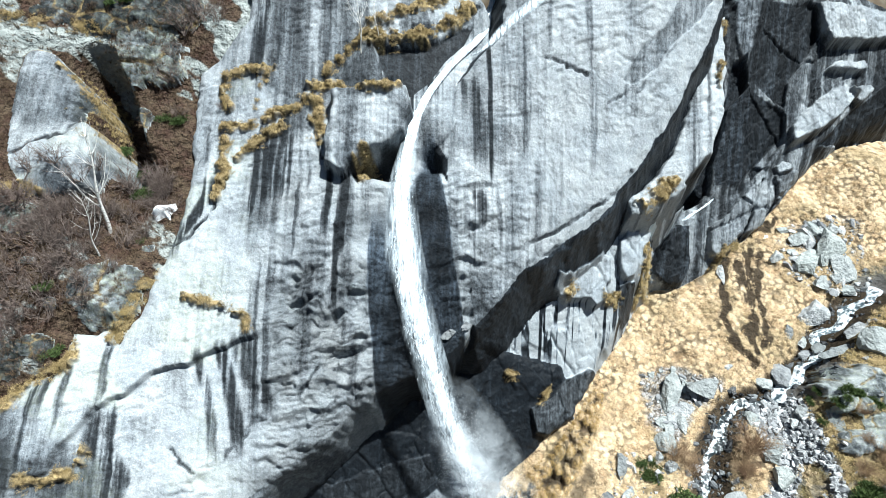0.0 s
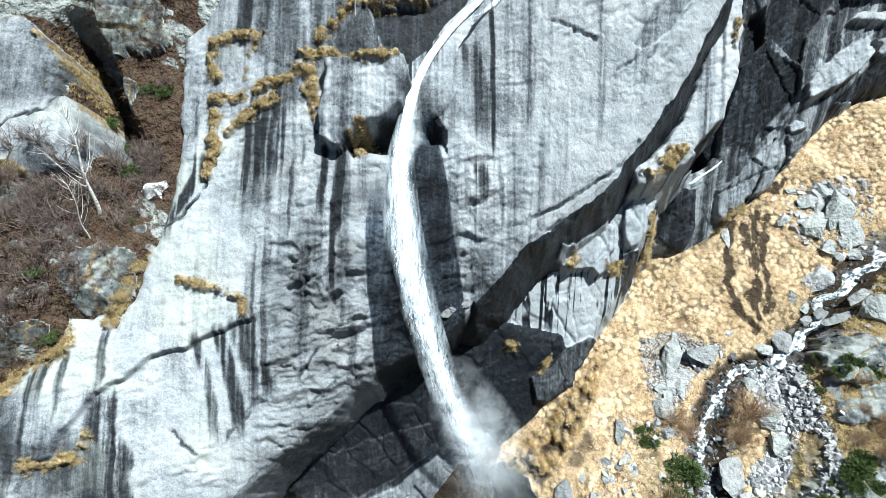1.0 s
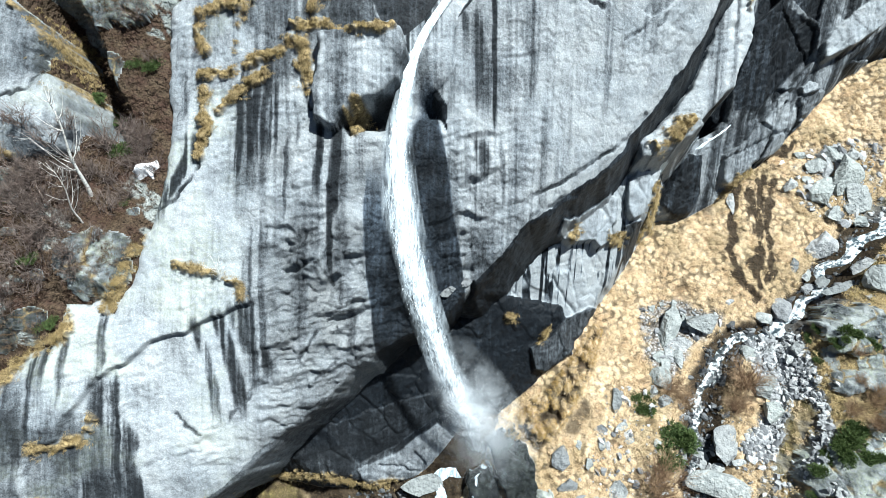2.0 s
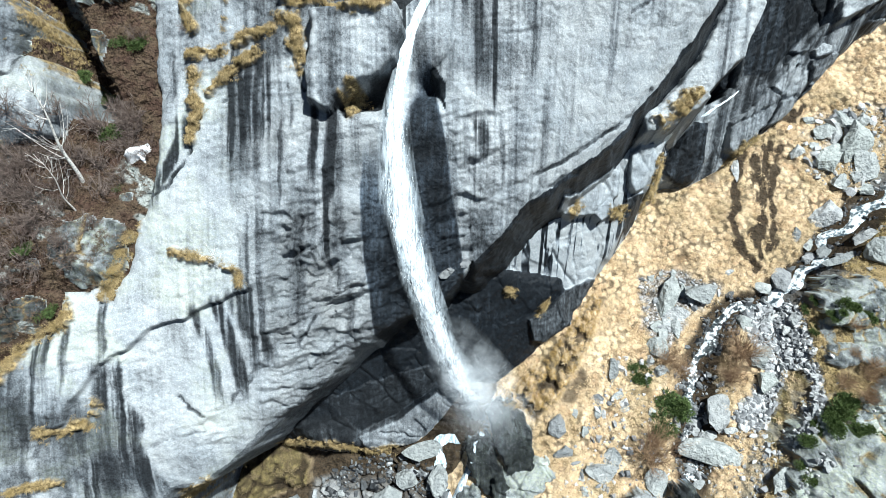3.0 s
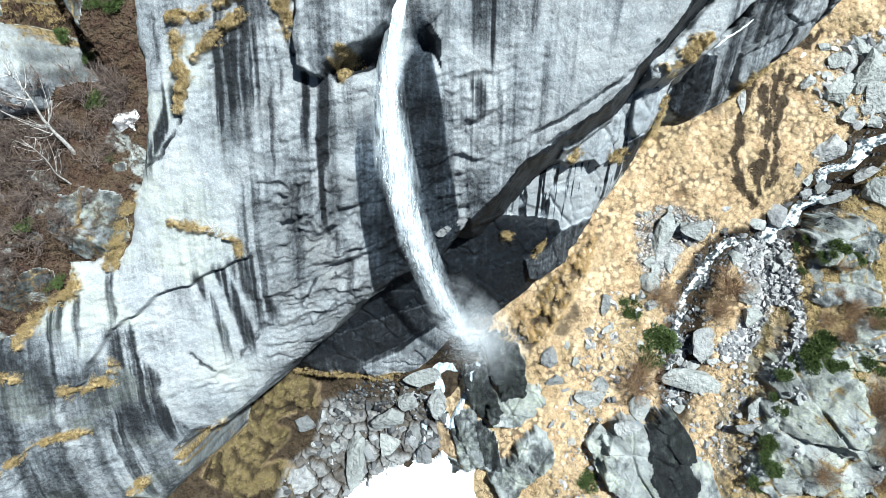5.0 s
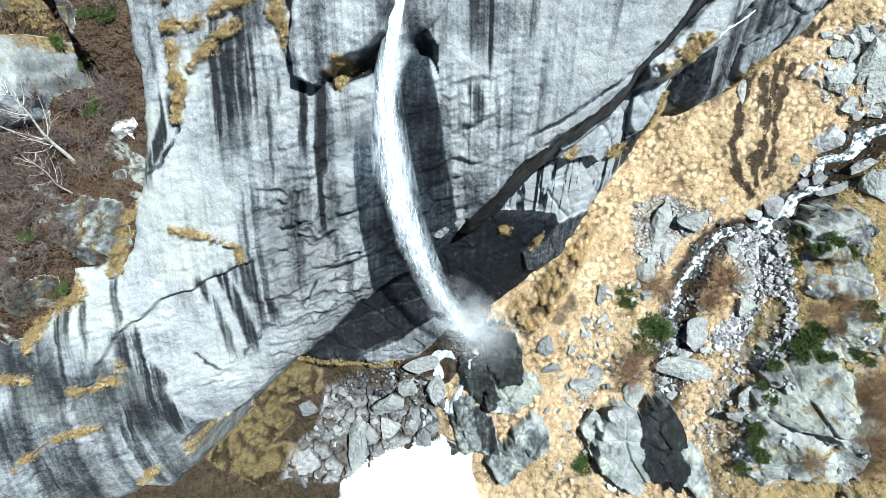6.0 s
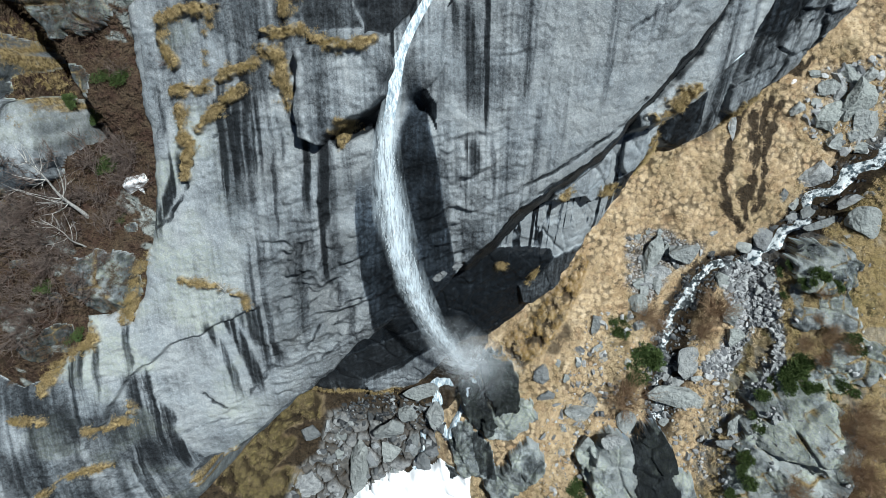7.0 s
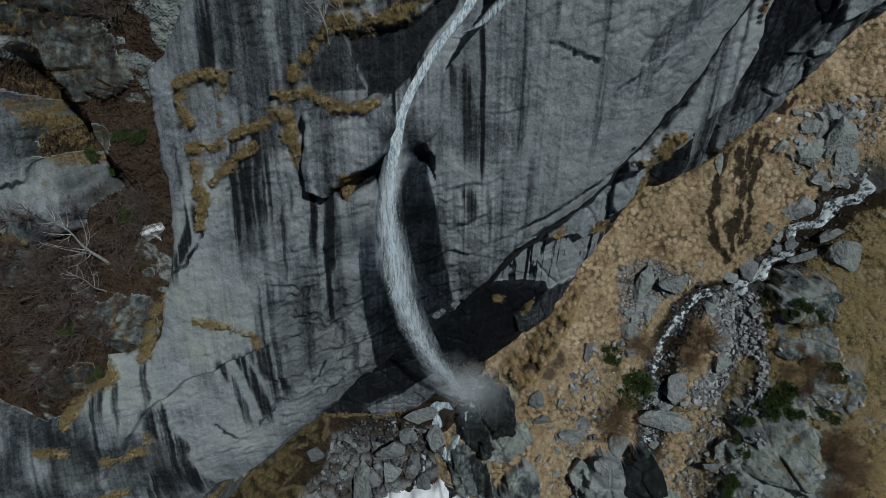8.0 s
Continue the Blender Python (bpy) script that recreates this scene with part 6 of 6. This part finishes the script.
fall_parts = [
    water_sheet("main_stream", FALL, FALL_W, 0.3, 0.55, M_FALL, waterfall, lambda t: (1.35 - 0.75 * t) * min(1.0, 5 * (1 - t)), 20, 120, seed=1),
    water_sheet("outer_veil", FALL, FALL_W, 0.1, 0.9, M_FALL, waterfall, lambda t: 0.55 - 0.15 * t, seed=2),
    water_flecks("white_core", FALL, FALL_W, 9000, waterfall, 5, 0.55, 0.0, 0.97, 0.5, 0.013, 0.2),
    water_flecks("loose_veil", FALL, FALL_W, 2600, waterfall, 6, 0.8, 0.08, 0.97, 0.22, 0.009, 0.25),
]
chute = [(u, v, height(u, v) + 0.12) for u, v in CHUTE[:-1]] + [(-2.0, 14.2, 5.1), (-2.6, 11.3, 4.7)]
side = [(u, v, height(u, v) + 0.12) for u, v in CHUTE_SIDE]
fall_parts.append(water_sheet("chute_water", chute, [1.0, 0.8, 0.65, 0.6, 0.6, 0.65, 0.75, 0.6], 0.15, 1.0, M_CORE, waterfall, lambda t: 1.0, 8, 60, 3))
fall_parts.append(water_sheet("side_water", side, [0.8, 1.4, 1.0, 0.6, 0.3], 0.08, 1.0, M_FALL, waterfall, lambda t: 0.9, 8, 40, 4))


def spray_cloud(name, parent, seed, count):
    """Drifting spray at the foot: a haze of fine drops, thinning outwards."""
    r = random.Random(seed)
    verts, faces = [], []
    for _ in range(count):
        t = 1 - abs(r.gauss(0, 0.33))
        t = max(t, 0.0)
        c = spline(FALL, 0.62 + 0.38 * t)
        grow = 0.25 + 1.1 * t
        p = place(c[0] + 0.6 * t + r.gauss(0.5, 1.15) * grow, c[1] + r.gauss(0.2, 1.0) * grow, c[2] + abs(r.gauss(0, 0.9)) * grow)
        d = 0.009 * r.uniform(0.6, 1.6)
        k = len(verts)
        verts += [p + Vector((r.uniform(-d, d), r.uniform(-d, d), r.uniform(-d, d))) for _ in range(3)]
        faces.append((k, k + 1, k + 2))
    ob = new(name, mesh_of(name, verts, faces, M_DROPS))
    ob.parent = parent
    return ob


MIST = [(-0.8, -2.6, 0.2), (0.4, -5.2, -1.6), (1.5, -7.6, -3.8), (2.3, -9.4, -6.2), (2.8, -10.8, -8.6), (3.0, -11.8, -9.8)]
fall_parts.append(water_sheet("spray_veil", MIST, [1.5, 3.0, 4.2, 4.6, 4.2, 3.0], 0.8, 1.0, M_MIST, waterfall, lambda t: 0.4 * math.sin(math.pi * min(1.0, 1.15 * t)) ** 0.8, 16, 60, 7))
fall_parts.append(water_sheet("drifting_spray", [(u + 1.5, v + 0.6, n - 0.6) for u, v, n in MIST], [2.0, 4.5, 6.0, 6.0, 4.5, 3.0], 1.0, 1.0, M_MIST, waterfall, lambda t: 0.27 * math.sin(math.pi * t), 16, 60, 8))
fall_parts.append(spray_cloud("spray", waterfall, 9, 200000))
for ob in fall_parts:
    ob.matrix_parent_inverse = pw


# ---- snow ----
def snow_patch(name, outline, thick, label, cell=0.18, material=None, category="snow"):
    us, vs = [p[0] for p in outline], [p[1] for p in outline]
    uu, vv = np.meshgrid(np.arange(min(us) - 0.5, max(us) + 0.5, cell), np.arange(min(vs) - 0.5, max(vs) + 0.5, cell))
    d = inside(uu + 0.2 * fbm(uu * 1.5, vv * 1.5, 3, 5), vv + 0.2 * fbm(uu * 1.5, vv * 1.5, 3, 6), outline)
    verts, faces, index = [], [], {}
    for i in range(uu.shape[0]):
        for j in range(uu.shape[1]):
            if d[i, j] > -0.12:
                index[i, j] = len(verts)
                h = thick * smooth(-0.12, 0.5, d[i, j]) - 0.15
                verts.append(on(float(uu[i, j]), float(vv[i, j]), float(h)))
    for i, j in index:
        q = [(i, j), (i, j + 1), (i + 1, j + 1), (i + 1, j)]
        if all(x in index for x in q):
            faces.append(tuple(index[x] for x in q))
    tagged(new(name, mesh_of(name, verts, faces, material or M_SNOW, False)), label, category)


snow_patch("snow_field", SNOW_FIELD, 0.9, "thick bright old snow with a ragged edge between rocks")
snow_patch("snow_patch", SNOW_LEFT, 0.9, "small white snow patch on brown leaves", 0.08)
snow_patch("snow_patch", SNOW_RIGHT, 0.4, "small white snow patch at the foot of the wall", 0.08)
snow_patch("ice_patch", ICE_A, 0.3, "pale blue ice hanging under the slab", 0.08, M_ICE, "ice")
snow_patch("ice_patch", ICE_B, 0.25, "pale blue ice along a rock ledge", 0.08, M_ICE, "ice")


# ---- grass, bushes and trees ----
DOWN = Vector((0, 0, -1))


def tufts(name, spots, material, blades_each, length, width, label, seed, spread=0.16, droop=0.5, category="grass"):
    r = random.Random(seed)
    verts, faces = [], []
    for u, v in spots:
        base = on(u, v, -0.05)
        scale = r.uniform(0.65, 1.35)
        lean = Vector((r.gauss(0, 0.25), r.gauss(-0.25, 0.25), 0))
        for _ in range(blades_each):
            a = r.uniform(0, math.tau)
            out = Vector((math.cos(a), math.sin(a), 0))
            ln, wd = length * scale * r.uniform(0.6, 1.2), width * r.uniform(0.7, 1.3)
            p = base + out * spread * scale * r.random()
            rise = (Vector((0, 0, 1)) + out * r.uniform(0.1, 0.7) + lean).normalized()
            mid = p + rise * ln * 0.6
            tip = mid + (rise * 0.5 + out * 0.4 + lean * 0.5 + DOWN * droop).normalized() * ln * 0.55
            sidev = out.cross(Vector((0, 0, 1))) * wd * 0.5
            k = len(verts)
            verts += [p - sidev, p + sidev, mid + sidev * 0.8, mid - sidev * 0.8, tip]
            faces += [(k, k + 1, k + 2, k + 3), (k + 3, k + 2, k + 4)]
    return tagged(new(name, mesh_of(name, verts, faces, material)), label, category, kind="stuff")


def clear_meadow(u, v):
    i, j = int(np.clip(round((v + 31) / STEP), 0, rows_n - 1)), int(np.clip(round((u + 34) / STEP), 0, cols_n - 1))
    if on_patch[i, j] or not (own["G"][i, j] or own["RB"][i, j]):
        return False
    bad = max(cover[i, j, 0], cover[i, j, 2], 0.8 * cover[i, j, 3])
    tuft_patch = noise.noise(Vector((u * 0.5, v * 0.5, 7))) + 0.5 * noise.noise(Vector((u * 1.4, v * 1.4, 3)))
    return random.random() > bad * 1.05 and tuft_patch > -0.12


def on_hummock(u, v):
    i, j = int(np.clip(round((v + 31) / STEP), 0, rows_n - 1)), int(np.clip(round((u + 34) / STEP), 0, cols_n - 1))
    return cover[i, j, 2] < 0.5


random.seed(21)
MEADOW = [(5, -8), (9, -5), (13.5, 1), (16, 6), (19, 8), (25, 9), (33, 18), (42, 24), (44, 4), (33, 2), (30, -3), (29, -9), (23, -25), (4, -26), (2, -18)]
tufts("meadow_grass", scatter(5200, MEADOW, 31, clear_meadow), M_STRAW, 18, 0.3, 0.024, "dry straw-coloured alpine grass", 41)
tufts("bank_grass", scatter(5200, OUT_RB, 32, clear_meadow), M_TUFT, 18, 0.3, 0.022, "olive and straw-coloured grass on the far bank", 42)
tufts("old_grass", scatter(1100, OLD_GRASS, 33, on_hummock), M_OLDGRASS, 14, 0.18, 0.02, "long combed-down ochre grass on a steep bank", 43, 0.18, 1.0)
tufts("hump_grass", scatter(1500, HUMP_GRASS, 34, on_hummock), M_HUMPGRASS, 14, 0.2, 0.02, "matted ochre grass on a hump below the cliff", 44)
HILL = [(-34, -8), (-25, -3.5), (-20, 0), (-17.5, 5), (-17, 14), (-17, 20), (-14, 26), (-34, 30)]
tufts("hill_grass", scatter(3800, HILL, 35, lambda u, v: owner_at(u, v) == "L"), M_HILLGRASS, 18, 0.38, 0.018, "withered brown grass and leaves on the hillside", 45)
for w, pts in LEDGES:
    total = sum(math.hypot(c - a, d - b) for (a, b), (c, d) in zip(pts[:-1], pts[1:]))
    r = random.Random(int(total * 100))
    spots = []
    for _ in range(int(60 + total * w * 100)):
        x = r.random() * (len(pts) - 1)
        i = int(x)
        f = x - i
        (a, b), (c, d) = pts[i], pts[i + 1]
        u, v = a + (c - a) * f + r.gauss(0, 0.24) * w, b + (d - b) * f + r.gauss(0, 0.24) * w
        if noise.noise(Vector((u * 1.5, v * 1.5, 5))) + 0.6 * noise.noise(Vector((u * 4, v * 4, 9))) > 0.03:
            spots.append((u, v))
    tufts("ledge_grass", spots, M_LEDGE, 22, 0.27, 0.016, "tufts of yellow-brown grass hanging from a rock ledge", int(total * 77), 0.14, 1.1)


def twig_mesh(name, r, count, material, spreadz, thin):
    """A bare bush of unit size: forking twigs from one root."""
    verts, faces = [], []

    def twig(p, way, ln, wd, depth):
        q = p + way * ln
        s = way.cross(Vector((r.gauss(0, 1), r.gauss(0, 1), r.gauss(0, 1)))).normalized() * wd
        s2 = way.cross(s).normalized() * wd
        k = len(verts)
        verts.extend((p + s, p - s * 0.5 + s2, p - s * 0.5 - s2, q))
        faces.extend(((k, k + 1, k + 3), (k + 1, k + 2, k + 3), (k + 2, k, k + 3)))
        if depth:
            for _ in range(r.randint(2, 3)):
                f = r.uniform(0.35, 0.95)
                w = (way + Vector((r.gauss(0, 0.5), r.gauss(0, 0.5), r.gauss(0.05, 0.4)))).normalized()
                twig(p + way * ln * f, w, ln * r.uniform(0.4, 0.7), wd * 0.6, depth - 1)

    for _ in range(count):
        a = r.uniform(0, math.tau)
        way = Vector((math.cos(a) * r.uniform(0.2, 1.0), math.sin(a) * r.uniform(0.2, 1.0), spreadz)).normalized()
        twig(Vector((r.gauss(0, 0.08), r.gauss(0, 0.08), 0)), way, r.uniform(0.3, 0.55), thin, 3)
    return mesh_of(name, verts, faces, material)


def needle_mesh(name, r, count):
    """A low juniper of unit width: sprays of short needles over domed boughs."""
    verts, faces = [], []
    lobes = [(r.uniform(-0.3, 0.3), r.uniform(-0.3, 0.3), r.uniform(0.12, 0.3)) for _ in range(7)]
    for _ in range(count):
        x, y, s = r.choice(lobes)
        a, e = r.uniform(0, math.tau), math.asin(r.uniform(0.05, 1))
        way = Vector((math.cos(a) * math.cos(e), math.sin(a) * math.cos(e), math.sin(e)))
        p = Vector((x, y, 0.02)) + way * s * r.uniform(0.45, 1.0)
        for _ in range(4):
            w = (way + Vector((r.gauss(0, 0.6), r.gauss(0, 0.6), r.gauss(0.2, 0.5)))).normalized()
            sd = w.cross(Vector((r.gauss(0, 1), r.gauss(0, 1), r.gauss(0, 1)))).normalized() * 0.016
            k = len(verts)
            verts.extend((p - sd, p + sd, p + w * r.uniform(0.06, 0.12)))
            faces.append((k, k + 1, k + 2))
    return mesh_of(name, verts, faces, M_NEEDLES)


r7 = random.Random(7)
BUSHES = [twig_mesh("bare_shrub", r7, 18, M_TWIGS, 0.8, 0.013) for _ in range(4)]
BROWN = [twig_mesh("brown_bush", r7, 90, M_BUSH, 0.8, 0.007) for _ in range(3)]
GREEN = [needle_mesh("juniper_bush", r7, 1100) for _ in range(4)]


def put_bushes(rows, meshes, name, label, category, group, tall=1.0):
    for u, v, s in rows:
        ob = new(name, r7.choice(meshes))
        ob.matrix_world = Matrix.Translation(on(u, v, -0.08)) @ Matrix.Rotation(r7.uniform(0, 6.28), 4, "Z") @ Matrix.Diagonal((s, s, s * tall, 1))
        tagged(ob, label, category, group)


put_bushes(HILL_BUSHES, BUSHES, "bare_shrub", "leafless grey-brown shrub on the wooded hillside", "shrub", "bare shrubs of the hillside")
put_bushes(BROWN_BUSHES, BROWN, "brown_bush", "leafless brown bush among stones and grass", "bush", "brown bushes by the stream")
put_bushes(JUNIPERS, GREEN, "juniper_bush", "low dark green juniper bush", "bush", "junipers of the meadow", 0.9)
put_bushes(HILL_GREEN, GREEN, "juniper_bush", "small dark green juniper on the hillside", "bush", "junipers of the hillside", 0.8)
more = [(u, v, r7.uniform(1.4, 2.8)) for u, v in scatter(110, [(-31, -2), (-24, -1), (-20.5, 3), (-18.5, 8), (-18.5, 12), (-22, 8), (-31, 8)], 51, lambda u, v: owner_at(u, v) == "L")]
put_bushes(more, BUSHES, "bare_shrub", "leafless grey-brown shrub on the wooded hillside", "shrub", "bare shrubs of the hillside")


def tube(verts, faces, pts, radii, sides=7):
    for i, (p, rad) in enumerate(zip(pts, radii)):
        way = (pts[min(i + 1, len(pts) - 1)] - pts[max(i - 1, 0)]).normalized()
        a = way.orthogonal().normalized()
        b = way.cross(a)
        for s in range(sides):
            t = math.tau * s / sides
            verts.append(p + (a * math.cos(t) + b * math.sin(t)) * rad)
        if i:
            k = len(verts) - 2 * sides
            for s in range(sides):
                faces.append((k + s, k + (s + 1) % sides, k + sides + (s + 1) % sides, k + sides + s))


def birch(u, v, tall, girth, seed):
    r = random.Random(seed)
    tree = tagged(new("birch_tree"), "slender leafless birch with white bark", "tree", "birches on the rocks")
    root = on(u, v, -0.1)
    tree.matrix_world = Matrix.Translation(root)
    bend = Vector((r.gauss(0, 0.05), r.gauss(0, 0.05), 1)).normalized()
    pts = [bend * tall * i / 10 + Vector((0.08 * math.sin(i * 0.9 + seed), 0.06 * math.cos(i * 0.7), 0)) for i in range(11)]
    verts, faces = [], []
    tube(verts, faces, pts, [girth * (1 - 0.088 * i) for i in range(11)])
    trunk = new("trunk", mesh_of("trunk", verts, faces, M_BARK, False))
    verts, faces = [], []
    for i in range(int(4 + tall * 2.2)):
        f = r.uniform(0.25, 1.0)
        a = r.uniform(0, math.tau)
        start = bend * tall * f
        way = Vector((math.cos(a), math.sin(a), r.uniform(0.3, 1.0))).normalized()
        ln = tall * 0.28 * (1.15 - f) + 0.25
        limb = [start + way * ln * s / 4 + Vector((0, 0, 0.05 * s * s * ln)) for s in range(5)]
        tube(verts, faces, limb, [girth * 0.2 * (1 - 0.2 * s) + 0.003 for s in range(5)], 4)
        for _ in range(4):
            p = limb[r.randint(1, 4)]
            w = (way + Vector((r.gauss(0, 0.6), r.gauss(0, 0.6), r.gauss(0.2, 0.5)))).normalized()
            tube(verts, faces, [p, p + w * ln * 0.25, p + w * ln * 0.45 + Vector((0, 0, 0.05))], [0.007, 0.005, 0.002], 3)
    crown = new("crown", mesh_of("crown", verts, faces, M_BARK, False))
    for ob in (trunk, crown):
        ob.parent = tree


for (u, v), tall, girth, seed in zip(BIRCHES, (6.6, 4.4, 2.0, 4.5), (0.13, 0.06, 0.03, 0.06), (1, 2, 3, 4)):
    birch(u, v, tall, girth, seed)
birch(BIRCHES[3][0] + 1.2, BIRCHES[3][1] + 0.6, 4.0, 0.05, 5)


# ---- the mountain beyond what is close ----
def far_hill():
    """Coarse slopes that go on round the place, above and below it."""
    uu, vv = np.meshgrid(np.linspace(-400, 400, 81), np.linspace(-300, 400, 71))
    base = np.where(uu < -20, 4.0, 4.0 - 0.42 * np.minimum(uu + 20, 60)) - 4.5
    base = np.where((uu > -14) & (vv < 0), -17.0, base)
    out = np.maximum(np.maximum(-34 - uu, uu - 54), np.maximum(-31 - vv, vv - 37))
    nn = base + np.where(out > 0, 12 * fbm(uu * 0.02, vv * 0.02, 4, 121) * smooth(0, 60, out), -16.0) - 2.0
    nn = np.where(out < 6, np.minimum(nn, -22.0), nn)
    verts = [place(float(a), float(b), float(c)) for a, b, c in zip(uu.ravel(), vv.ravel(), nn.ravel())]
    faces = [(i * 81 + j, i * 81 + j + 1, (i + 1) * 81 + j + 1, (i + 1) * 81 + j) for i in range(70) for j in range(80)]
    tagged(new("backdrop", mesh_of("backdrop", verts, faces, M_FAR, False)), "rough mountain slopes round the waterfall", "mountain", kind="structure")


far_hill()
